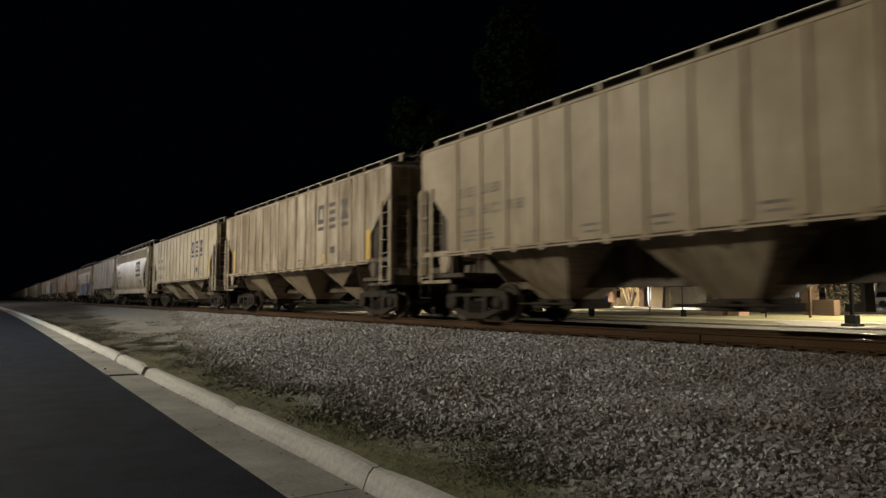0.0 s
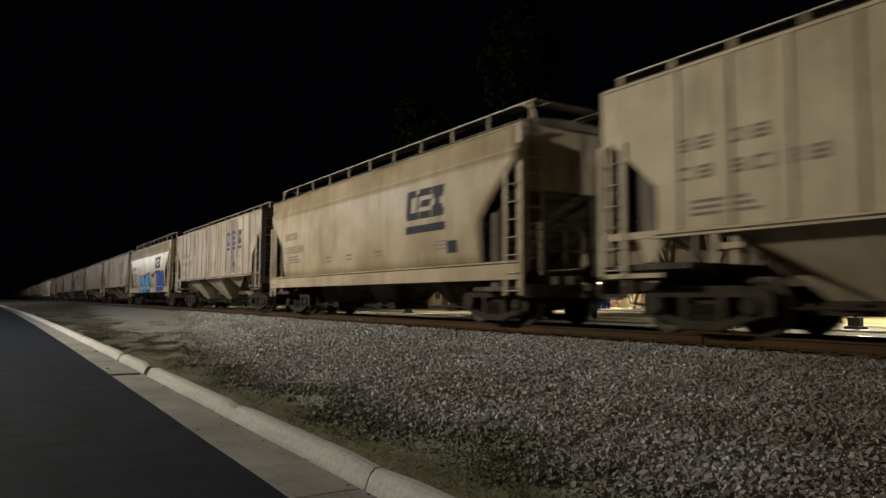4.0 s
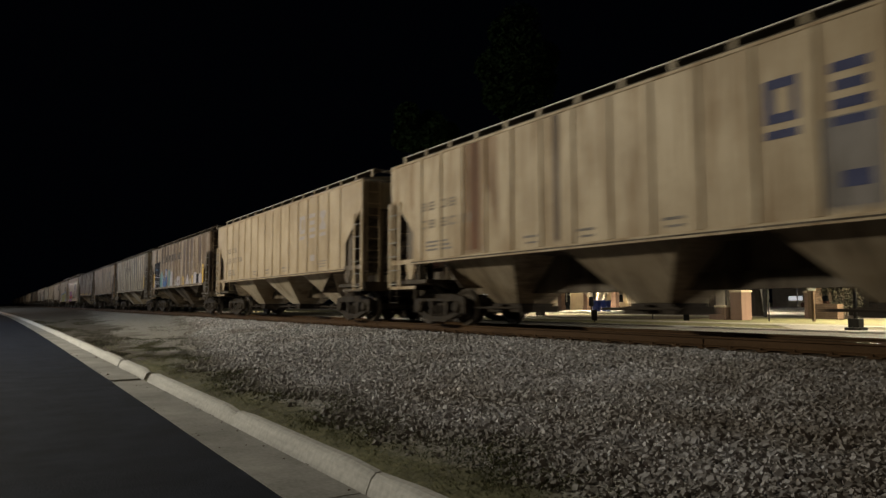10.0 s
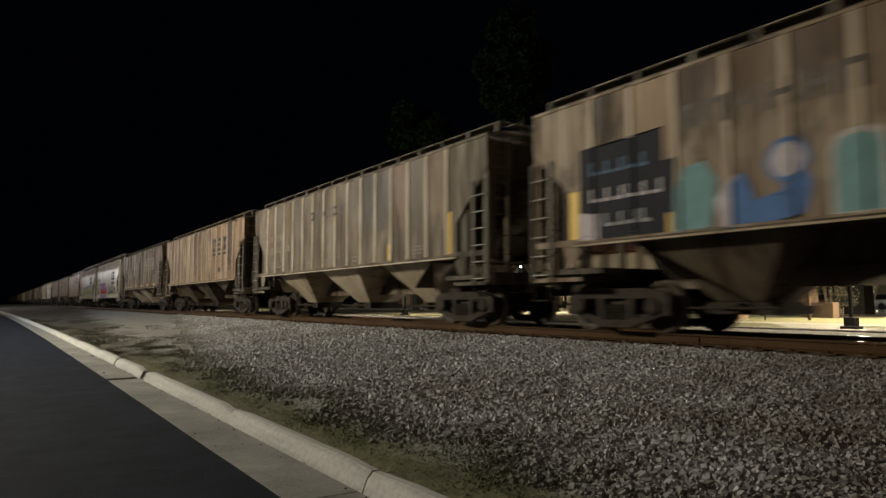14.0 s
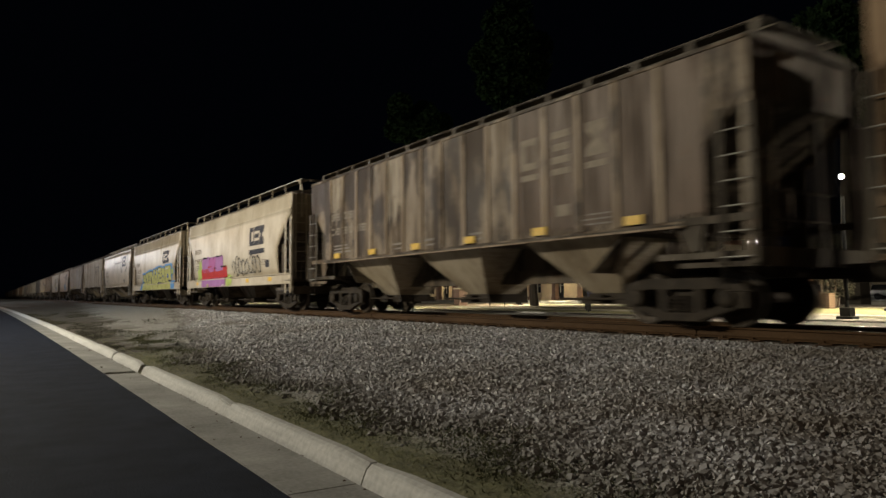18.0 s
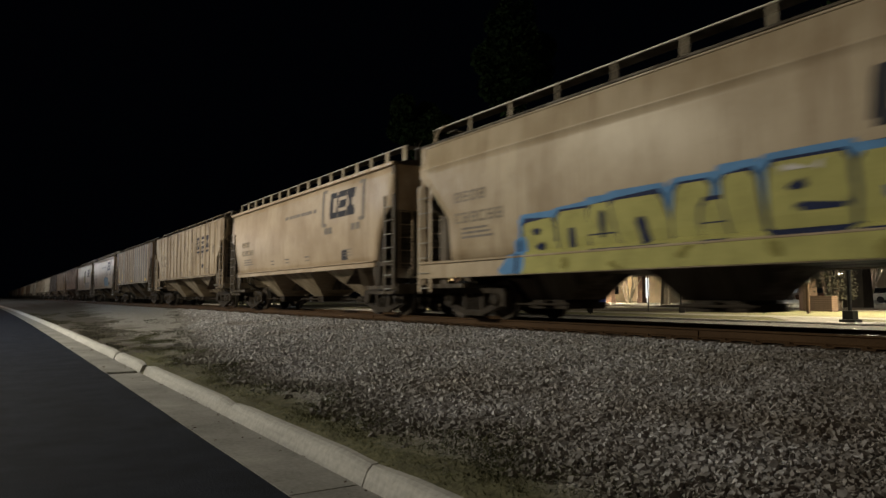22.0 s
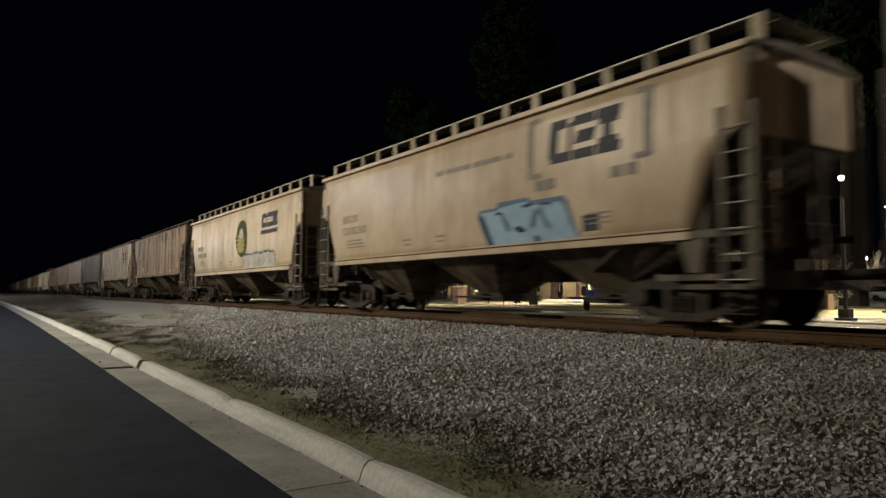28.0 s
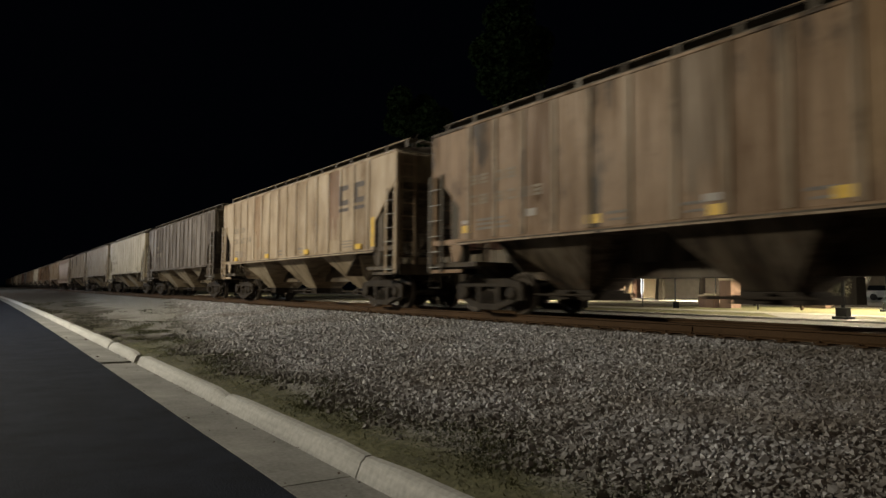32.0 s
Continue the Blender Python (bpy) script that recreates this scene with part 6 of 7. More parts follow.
for y, half, z1 in ((-6.70, 0.10, 2.72), (-3.66, 0.07, 2.16)):
    paint_panel(c10, "ribbed", y - half, y + half, 1.70, z1, YELLOW_TAG, "yellow_strip", "yellow painted strip")


def sprayed(outline, colour, label, proud, name="graffiti", under=None):
    """A sprayed shape on the graffiti car, with an outline of (y, z)."""
    return part(name, None, lambda bm: scan(bm, "ribbed", outline, proud), SPRAY[colour] if isinstance(colour, str) else colour, under or c9, label)


def rounded(y0, y1, z0, z1, c=0.12):
    return [(y0, z0), (y1, z0), (y1, z1 - c), (y1 - 0.3 * c, z1 - 0.3 * c), (y1 - c, z1), (y0 + c, z1), (y0 + 0.3 * c, z1 - 0.3 * c), (y0, z1 - c)]


def disc(y, z, ry, rz):
    return [(y + ry * math.cos(a * math.tau / 16), z + rz * math.sin(a * math.tau / 16)) for a in range(16)]


# faded letters: joined dark bars of uneven width
rng = random.Random(91)
y = 4.60
while y > -1.9:
    w = rng.choice((0.30, 0.36, 0.42))
    bars = [(y - 0.09, y, 3.28, 3.69)]
    bars += rng.choice(([(y - w, y, 3.28, 3.36)], [(y - w, y, 3.60, 3.69), (y - w, y - w + 0.09, 3.28, 3.69)], [(y - w, y, 3.60, 3.69), (y - w, y, 3.28, 3.36), (y - 0.7 * w, y, 3.45, 3.52)], [(y - w, y - w + 0.08, 3.28, 3.69), (y - w, y, 3.45, 3.54)]))
    part("faded_letter", None, lambda bm: [scan(bm, "ribbed", [(a, c), (b, c), (b, d), (a, d)], 0.006 + 0.0008 * n) for n, (a, b, c, d) in enumerate(bars)], INK_BROWN, c9, "faded dark letter, as plain bars")
    y -= w + (0.36 if 2.0 < y < 2.5 else 0.13)

sprayed([(6.42, 1.62), (6.93, 1.62), (6.93, 2.2), (6.45, 2.16)], "lilac_grey", "pale sprayed patch", 0.0085)
square = sprayed([(6.9, 1.74), (6.9, 3.40), (4.98, 3.44), (4.98, 2.90), (4.71, 2.89), (4.79, 1.68), (6.42, 1.66)], "slate", "dark slate painted block", 0.006, "painted_block")
for row, cnt, tint in ((2.86, 5, "steel_blue"), (2.36, 6, "lilac_grey"), (1.90, 4, "grey")):
    for i in range(cnt):
        a = (6.62 if row > 2 else 6.30) - 0.28 * i
        part("number_bar", None, lambda bm: (scan(bm, "ribbed", [(a, row), (a - 0.19, row), (a - 0.19, row + 0.06), (a, row + 0.06)], 0.009), scan(bm, "ribbed", [(a - 0.07 * (i % 3), row), (a - 0.07 * (i % 3) - 0.06, row), (a - 0.07 * (i % 3) - 0.06, row + 0.24), (a - 0.07 * (i % 3), row + 0.24)], 0.0098)), SPRAY[tint], square)
sprayed([(4.10, 1.68), (4.76, 1.66), (4.72, 2.35), (4.55, 2.70), (4.20, 2.74), (3.96, 2.40)], "cyan", "teal sprayed shape", 0.011)
sprayed([(4.02, 2.10), (3.66, 2.46), (3.33, 1.66), (3.90, 1.66)], "lilac_grey", "pinkish grey sprayed wedge", 0.013)
sprayed([(3.73, 1.62), (3.20, 1.60), (2.62, 1.75), (2.50, 2.15), (2.62, 2.42), (2.95, 2.10), (3.35, 2.02), (3.52, 2.45), (3.74, 2.30)], "dusk_blue", "blue sprayed swoop", 0.0155)
ring = sprayed(disc(2.85, 2.52, 0.33, 0.31), "dusk_blue", "white sprayed circle with a blue edge", 0.0175)
sprayed(disc(2.85, 2.52, 0.26, 0.24), "lilac_grey", "", 0.0195, "sprayed_shape", ring)
sprayed([(2.2, 1.66), (2.5, 1.66), (2.5, 2.24), (2.25, 2.1)], TAN_RUN, "tan sprayed patch", 0.009)
panel = sprayed(rounded(1.52, 2.28, 1.66, 2.78, 0.22), "pale_grey", "teal sprayed panel with a pale rounded edge", 0.012)
sprayed(rounded(1.60, 2.20, 1.70, 2.70, 0.2), "cyan", "", 0.0145, "sprayed_shape", panel)
sprayed(rounded(0.80, 1.50, 1.66, 2.66, 0.25), "lilac_grey", "pale rounded sprayed panel", 0.011)
bubble = sprayed(rounded(-1.30, -0.42, 1.66, 2.26, 0.2), "lilac_grey", "pale lilac sprayed bubble", 0.011)
sprayed(disc(-0.86, 1.95, 0.16, 0.12), TAN_RUN, "", 0.0135, "sprayed_mark", bubble)
sprayed(rounded(-0.30, 0.0, 1.66, 2.10, 0.1), "pale_grey", "pale sprayed bubble", 0.011)
sprayed([(-3.36, 2.34), (-2.78, 1.71), (-3.66, 1.71)], "lilac_grey", "pale sprayed wedge", 0.011)
sprayed([(-4.35, 1.70), (-3.70, 1.70), (-3.85, 1.98), (-4.25, 2.02)], "pale_grey", "low pale sprayed patch", 0.011)
sprayed(rounded(-5.53, -4.80, 1.70, 2.32, 0.22), "lilac_grey", "white sprayed bubble", 0.011)
sprayed([(-5.99, 1.70), (-5.56, 1.70), (-5.58, 2.25), (-5.99, 2.20)], "slate", "small dark slate painted block", 0.008)
sprayed(rounded(-6.75, -6.02, 1.66, 2.22, 0.2), "lilac_grey", "white sprayed bubble", 0.011)
for n in range(3):
    part("sprayed_line", None, lambda bm: stroke(bm, "ribbed", [(-2.25 - 0.86 * n - 0.68 * k / 8, 2.86 + 0.10 * math.sin(k / 8 * math.pi) - 0.16 * (k > 6)) for k in range(9)], 0.016, 0.006), SPRAY["pale_grey"], c9, "thin white sprayed line")
for y, half, z1 in ((7.075, 0.125, 2.62), (4.86, 0.07, 2.0), (0.10, 0.07, 2.27), (-2.12, 0.08, 2.20), (-4.58, 0.17, 2.20), (-6.86, 0.12, 2.72)):
    paint_panel(c9, "ribbed", y - half, y + half, 1.68, z1, YELLOW_TAG, "yellow_strip", "yellow painted strip")


# ---- ballast, grass: what nobody could count ----
def build_stones():
    rng = np.random.default_rng(11)
    zones = ((-14.0, 1.0, 120, 0.060), (1.0, 6.0, 1900, 0.0365), (6.0, 12.0, 1350, 0.041), (12.0, 20.0, 700, 0.049), (20.0, 28.0, 380, 0.052), (28.0, 40.0, 150, 0.060), (40.0, 64.0, 40, 0.075))
    pos, size = [], []
    for ya, yb, dens, sz in zones:
        n = int((yb - ya) * 6.2 * dens)
        x = rng.uniform(2.85, 9.35, n)
        y = rng.uniform(ya, yb, n)
        limit = 3.12 + 0.25 * np.sin(y * 1.7) + 0.2 * np.sin(y * 4.1 + 1) + np.maximum(0, (y - 13.5) * 0.19)
        keep = rng.uniform(0, 1, n) < np.clip((x - limit) / 0.85 + 0.10, np.where(y > 18, 0.0, 0.012), 1)
        pos.append(np.stack((x[keep], y[keep]), 1))
        size.append(sz * np.minimum(1.7, rng.lognormal(-0.06, 0.34, int(keep.sum()))))
    pos, size = np.concatenate(pos), np.concatenate(size)
    n = len(pos)
    z = np.array([ground_height(float(a), float(b)) for a, b in pos]) + size * rng.uniform(-0.26, 0.16, n)
    corner = np.array([(a, b, c) for a in (-1, 1) for b in (-1, 1) for c in (-1, 1)], float)
    v = corner[None] * rng.uniform(0.62, 1.0, (n, 8, 3)) * 0.5
    v *= rng.uniform(0.55, 1.15, (n, 1, 3)) * size[:, None, None]
    q = rng.normal(size=(n, 4))
    q /= np.linalg.norm(q, axis=1)[:, None]
    w, a, b, c = q.T
    R = np.stack((1 - 2 * (b * b + c * c), 2 * (a * b - c * w), 2 * (a * c + b * w), 2 * (a * b + c * w), 1 - 2 * (a * a + c * c), 2 * (b * c - a * w), 2 * (a * c - b * w), 2 * (b * c + a * w), 1 - 2 * (a * a + b * b)), 1).reshape(n, 3, 3)
    v = np.einsum("nij,nkj->nki", R, v) + np.column_stack((pos, z))[:, None]
    faces = np.array(((0, 1, 3, 2), (4, 6, 7, 5), (0, 4, 5, 1), (2, 3, 7, 6), (0, 2, 6, 4), (1, 5, 7, 3)))
    idx = (faces[None] + 8 * np.arange(n)[:, None, None]).reshape(-1)
    me = bpy.data.meshes.new("ballast_stones")
    me.vertices.add(8 * n)
    me.vertices.foreach_set("co", v.reshape(-1).astype(np.float32))
    me.loops.add(len(idx))
    me.loops.foreach_set("vertex_index", idx.astype(np.int32))
    me.polygons.add(6 * n)
    me.polygons.foreach_set("loop_start", np.arange(0, 24 * n, 4, dtype=np.int32))
    me.update(calc_edges=True)
    me.validate()
    me.shade_flat()
    me.materials.append(BALLAST)
    tagged(new("ballast_stones", me), "loose grey crushed ballast stones on the bank", "gravel", kind="stuff")


def build_grass():
    rng = random.Random(21)
    verts, faces = [], []
    for _ in range(26000):
        y = 1.5 + 24 * rng.random() ** 1.5
        far = max(0.0, (y - 13) * 0.16)
        x = 2.53 + abs(rng.gauss(0, 0.22 + far * 0.5)) + bend(y)
        if noise.noise((x * 1.4, y * 0.9, 5)) < -0.12:
            continue
        z = ground_height(x, y) - 0.005
        h = rng.uniform(0.004, 0.016)
        a = rng.uniform(0, math.tau)
        w = 0.004 + 0.0002 * y
        dx, dy = math.cos(a) * w, math.sin(a) * w
        lx, ly = rng.uniform(-0.03, 0.03), rng.uniform(-0.03, 0.03)
        k = len(verts)
        verts += [(x - dx, y - dy, z), (x + dx, y + dy, z), (x + lx, y + ly, z + h)]
        faces.append((k, k + 1, k + 2))
    me = bpy.data.meshes.new("verge_grass")
    me.from_pydata(verts, [], faces)
    me.materials.append(GRASS)
    tagged(new("verge_grass", me), "sparse dry brownish grass behind the kerb", "grass", kind="stuff")


def build_tufts():
    rng = random.Random(33)
    verts, faces = [], []
    for _ in range(52000):
        y = 1.5 + 22 * rng.random() ** 1.3
        x = 3.16 + 0.18 * math.sin(y * 1.7) + 0.12 * math.sin(y * 4.1 + 1) + rng.gauss(0.06, 0.24) + max(0, (y - 13.5) * 0.05)
        if noise.noise((x * 1.6, y * 0.8, 9)) + 0.5 * noise.noise((x * 5, y * 4, 2)) < rng.uniform(-0.45, 0.25) or x < 2.58:
            continue
        z = ground_height(x, y)
        a, h = rng.uniform(0, math.tau), rng.uniform(0.006, 0.030)
        dx, dy = math.cos(a) * 0.006, math.sin(a) * 0.006
        k = len(verts)
        verts += [(x - dx, y - dy, z), (x + dx, y + dy, z), (x + rng.uniform(-0.03, 0.03), y + rng.uniform(-0.03, 0.03), z + h)]
        faces.append((k, k + 1, k + 2))
    me = bpy.data.meshes.new("edge_grass")
    me.from_pydata(verts, [], faces)
    me.materials.append(GRASS_DARK)
    tagged(new("edge_grass", me), "dark green grass tufts along the stones", "grass", kind="stuff")


def build_weeds():
    """Low dark weeds in clumps on the bare bank farther along the kerb."""
    rng = random.Random(57)
    verts, faces = [], []
    for _ in range(30000):
        y = 15.5 + 45 * rng.random() ** 1.5
        x = 2.62 + bend(y) + 3.6 * rng.random() ** 1.5
        if noise.noise((x * 0.75, y * 0.22, 4)) + 0.4 * noise.noise((x * 2.3, y * 0.9, 8)) < -0.05 + 0.12 * (x - bend(y) - 2.6):
            continue
        z = ground_height(x, y)
        a, h = rng.uniform(0, math.tau), rng.uniform(0.010, 0.045)
        w = 0.007 + 0.0003 * y
        dx, dy = math.cos(a) * w, math.sin(a) * w
        k = len(verts)
        verts += [(x - dx, y - dy, z - 0.01), (x + dx, y + dy, z - 0.01), (x + rng.uniform(-0.06, 0.06), y + rng.uniform(-0.06, 0.06), z + h)]
        faces.append((k, k + 1, k + 2))
    me = bpy.data.meshes.new("bank_weeds")
    me.from_pydata(verts, [], faces)
    me.materials.append(WEED)
    tagged(new("bank_weeds", me), "low dark weeds on the bare earth bank", "weeds", kind="stuff")


build_stones()
build_weeds()
build_tufts()
build_grass()
build_kerb()


def build_litter():
    """Dry leaves and grit that lie in the gutter and along the edge of the asphalt."""
    rng = random.Random(77)
    verts, faces = [], []
    for _ in range(150):
        y = 0.5 + 24 * rng.random() ** 1.3
        where = rng.random()
        x = (2.29 - abs(rng.gauss(0, 0.05)) if where < 0.55 else 1.79 + rng.gauss(0, 0.03) if where < 0.85 else rng.uniform(1.8, 2.3)) + bend(y)
        s = rng.uniform(0.006, 0.020) if where < 0.97 else rng.uniform(0.03, 0.05)
        a = rng.uniform(0, math.tau)
        u = Vector((math.cos(a), math.sin(a), rng.uniform(-0.3, 0.3))) * s
        v = Vector((-math.sin(a), math.cos(a), rng.uniform(-0.2, 0.4))) * s * rng.uniform(0.4, 0.9)
        c = Vector((x, y, 0.016 + s * 0.4))
        k = len(verts)
        verts += [tuple(c - u), tuple(c - v), tuple(c + u), tuple(c + v), tuple(c + Vector((0, 0, s * 0.5)))]
        faces += [(k, k + 1, k + 4), (k + 1, k + 2, k + 4), (k + 2, k + 3, k + 4), (k + 3, k, k + 4)]
    me = bpy.data.meshes.new("gutter_litter")
    me.from_pydata(verts, [], faces)
    me.materials.append(TIE_WOOD)
    tagged(new("gutter_litter", me), "dry leaves and grit along the gutter", "litter", kind="stuff")


build_litter()


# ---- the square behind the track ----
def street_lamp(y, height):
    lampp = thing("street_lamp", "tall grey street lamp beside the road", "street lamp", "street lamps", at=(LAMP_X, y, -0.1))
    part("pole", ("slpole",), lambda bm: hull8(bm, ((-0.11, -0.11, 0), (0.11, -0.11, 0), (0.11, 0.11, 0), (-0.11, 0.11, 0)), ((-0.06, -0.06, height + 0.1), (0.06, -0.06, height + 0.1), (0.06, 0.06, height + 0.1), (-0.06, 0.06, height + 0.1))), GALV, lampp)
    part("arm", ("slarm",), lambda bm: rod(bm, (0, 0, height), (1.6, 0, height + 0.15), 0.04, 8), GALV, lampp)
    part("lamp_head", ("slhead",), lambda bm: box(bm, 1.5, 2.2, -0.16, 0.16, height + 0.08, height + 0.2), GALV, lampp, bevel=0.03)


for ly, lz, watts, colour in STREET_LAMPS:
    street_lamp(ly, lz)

# paved strips beside the track and across the lawn
solid("platform_strip", lambda bm: box(bm, 15.2, 18.6, -20, 90, 0.40, 0.605), BACK_ROAD, "worn grey asphalt strip beside the track", "pavement", kind="structure")
solid("footpath", lambda bm: box(bm, 23.2, 25.0, -20, 90, 0.5, LAWN_Z + 0.012), PAVING, "pale concrete footpath across the lawn", "pavement", kind="structure")
solid("cross_path", lambda bm: hull8(bm, ((18.5, 8.5, 0.5), (24.0, 12.0, 0.5), (24.0, 15.0, 0.5), (18.5, 10.5, 0.5)), ((18.5, 8.5, LAWN_Z + 0.008), (24.0, 12.0, LAWN_Z + 0.008), (24.0, 15.0, LAWN_Z + 0.008), (18.5, 10.5, LAWN_Z + 0.008))), PAVING, "pale concrete path towards the track", "pavement", kind="structure")
solid("strip_kerb", lambda bm: box(bm, 18.6, 18.8, -20, 90, 0.42, 0.665), CONCRETE, "pale concrete kerb of the strip beside the track", "kerb", kind="structure", bevel=0.02)
solid("mulch_bed", lambda bm: box(bm, 26.6, 32.6, 22.5, 62, 0.5, LAWN_Z + 0.014), MULCH, "dark brown mulch bed under the trees", "planting bed", kind="structure")
solid("mulch_bed", lambda bm: box(bm, 37.0, 41.0, 15.5, 42, 0.5, LAWN_Z + 0.02), MULCH, "dark brown mulch bed under the trees", "planting bed", kind="structure")
solid("plaza", lambda bm: box(bm, 36.0, 56.0, -20, 110, 0.5, LAWN_Z + 0.012), PAVING, "pale lit paving of the square", "pavement", kind="structure")


def brick_pier(x, y, w, d, h, name="brick_pier"):
    p_ = thing(name, "tan-brown brick pier with a pale cap", "pier", "brick piers", at=(x, y, LAWN_Z))
    rows = max(3, int(h / 0.10))
    key = (w, d, h)

    def core(bm):
        box(bm, -w / 2 + 0.01, w / 2 - 0.01, -d / 2 + 0.01, d / 2 - 0.01, 0, h)

    part("core", ("core", key), core, MORTAR, p_)

    def course(bm):
        box(bm, -w / 2, w / 2, -d / 2, d / 2, 0.0, 0.090)

    for r in range(rows):
        part("brick_course", ("course", key), course, PIER_BRICK, p_, at=(0, 0, r * h / rows), bevel=0.006)
    part("cap", ("cap", key), lambda bm: box(bm, -w / 2 - 0.04, w / 2 + 0.04, -d / 2 - 0.04, d / 2 + 0.04, h, h + 0.09), STUCCO, p_, "pale stone cap", bevel=0.012)


brick_pier(29.0, 19.6, 0.76, 0.60, 1.28)
brick_pier(28.6, 20.28, 0.42, 0.52, 0.58)
brick_pier(29.2, 21.1, 0.42, 0.42, 0.52)
brick_pier(27.6, 40.0, 0.70, 0.70, 1.15)


def post(x, y, h, r=0.03):
    solid("sign_post", lambda bm: (rod(bm, (0, 0, 0), (0, 0, h), r, 8), box(bm, -0.012, 0.012, -0.15, 0.15, h - 0.45, h)), BLACK_METAL, "thin black metal post with small plate", "post", "posts of the lawn", at=(x, y, LAWN_Z))


for px_, py_, ph_ in ((27.7, 17.4, 2.3), (26.7, 22.8, 2.2), (26.2, 20.5, 2.2), (24.4, 24.6, 1.1), (26.0, 20.3, 0.3), (21.5, 21.5, 0.5), (29.0, 38.5, 2.4), (26.0, 33.0, 1.6)):
    post(px_, py_, ph_)
post(35.5, 22.5, 3.2, 0.09)
notice = thing("notice_post", "brown post with a small white notice plate", "sign", at=(29.0, 16.2, LAWN_Z))
part("post", None, lambda bm: box(bm, -0.05, 0.05, -0.05, 0.05, 0, 1.62), TIE_WOOD, notice)
part("plate", None, lambda bm: box(bm, -0.08, -0.055, -0.16, 0.16, 1.30, 1.68), WHITE_PAINT, notice, "small white plate", bevel=0.006)


def planter(x, y):
    """A low brick wall with one tall end pier, and behind it a dense shrub."""
    e = thing("planter_wall", "brown brick planter wall with one taller end pier", "wall", at=(x, y, LAWN_Z), turn=-28)
    for k in range(7):
        part("brick_course", ("plantercourse",), lambda bm: box(bm, -0.15, 0.15, -1.05, 0.62, 0.0, 0.092), WALL_BRICK, e, at=(0, 0, 0.105 * k), bevel=0.006)
    part("core", None, lambda bm: box(bm, -0.14, 0.14, -1.04, 0.62, 0, 0.735), MORTAR, e)
    for k in range(15):
        part("pier_course", ("pierendcourse",), lambda bm: box(bm, -0.17, 0.25, 0.63, 1.18, 0.0, 0.092), WALL_BRICK, e, at=(0, 0, 0.105 * k), bevel=0.006)
    part("pier_core", None, lambda bm: box(bm, -0.16, 0.24, 0.64, 1.17, 0, 1.57), MORTAR, e)
    shrub = thing("shrub", "tall dense olive shrub behind a brick planter", "shrub", at=(x + 0.75, y - 0.2, LAWN_Z))
    rng = random.Random(90)

    for _ in range(16):
        yy, top = rng.uniform(-0.7, 0.7), rng.uniform(2.0, 3.4)
        foot, tip = rng.uniform(-0.2, 0.2), rng.uniform(-0.4, 0.4)
        part("stem", None, lambda bm: rod(bm, (foot, yy * 0.5, 0), (tip, yy, top), 0.045, 5), BARK, shrub)
    verts, faces = [], []
    for _ in range(5200):
        c = Vector((rng.gauss(0, 0.32), rng.uniform(-0.95, 0.85), 0.55 + 3.0 * rng.random()))
        if noise.noise(c * 1.6) < -0.12:
            continue
        a = Vector((rng.uniform(-1, 1), rng.uniform(-1, 1), rng.uniform(-1, 1))).normalized() * rng.uniform(0.04, 0.09)
        b = a.orthogonal().normalized() * rng.uniform(0.03, 0.05)
        k = len(verts)
        verts += [tuple(c - a), tuple(c - b), tuple(c + a), tuple(c + b)]
        faces.append((k, k + 1, k + 2, k + 3))
    me = bpy.data.meshes.new("foliage")
    me.from_pydata(verts, [], faces)
    me.materials.append(SHRUB)
    new("foliage", me).parent = shrub


planter(33.7, 18.2)
brick_pier(34.6, 19.35, 0.50, 0.60, 1.30)


def square_lamp(x, y, h):
    s = thing("square_lamp", "black lamp post with a glowing round globe", "lamp post", "lamp posts of the square", at=(x, y, LAWN_Z))
    part("base", ("sqbase",), lambda bm: (box(bm, -0.22, 0.22, -0.22, 0.22, 0, 0.10), box(bm, -0.15, 0.15, -0.15, 0.15, 0.1, 0.35)), BLACK_METAL, s, bevel=0.02)
    part("pole", ("sqpole", h), lambda bm: rod(bm, (0, 0, 0.1), (0, 0, h - 0.45), 0.055, 10), BLACK_METAL, s)

    def globe(bm):
        bmesh.ops.create_icosphere(bm, subdivisions=2, radius=0.075 if x < 25 else 0.05, matrix=Matrix.Translation((0, 0, h + 0.13)))

    part("globe", ("sqglobe", h, x < 25), globe, LAMP_GLOW, s, "glowing glass globe")


for sx, sy, sz in SQUARE_LAMPS:
    square_lamp(sx, sy, sz)
# the plinth of the lamp post that stands next to the track
solid("lamp_plinth", lambda bm: box(bm, -0.75, 0.75, -0.75, 0.75, 0, 0.16), CONCRETE, "square concrete plinth of a lamp post", "plinth", at=(20.4, 10.2, LAWN_Z - 0.14), bevel=0.03)


def lot_lamp(x, y, top):
    s = thing("car_park_lamp", "tall pale lamp mast with a bright white head", "lamp mast", "lamp masts", at=(x, y, LAWN_Z))
    part("mast", ("mast", top), lambda bm: rod(bm, (0, 0, 0), (0, 0, top), 0.09, 8), GALV, s)
    part("lamp_head", ("mhead", top), lambda bm: box(bm, -0.2, 0.2, -0.24, 0.24, top, top + 0.12), LAMP_COLD, s, "bright white lamp head", bevel=0.03)


lot_lamp(46.3, 29.6, 4.4)
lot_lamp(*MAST)


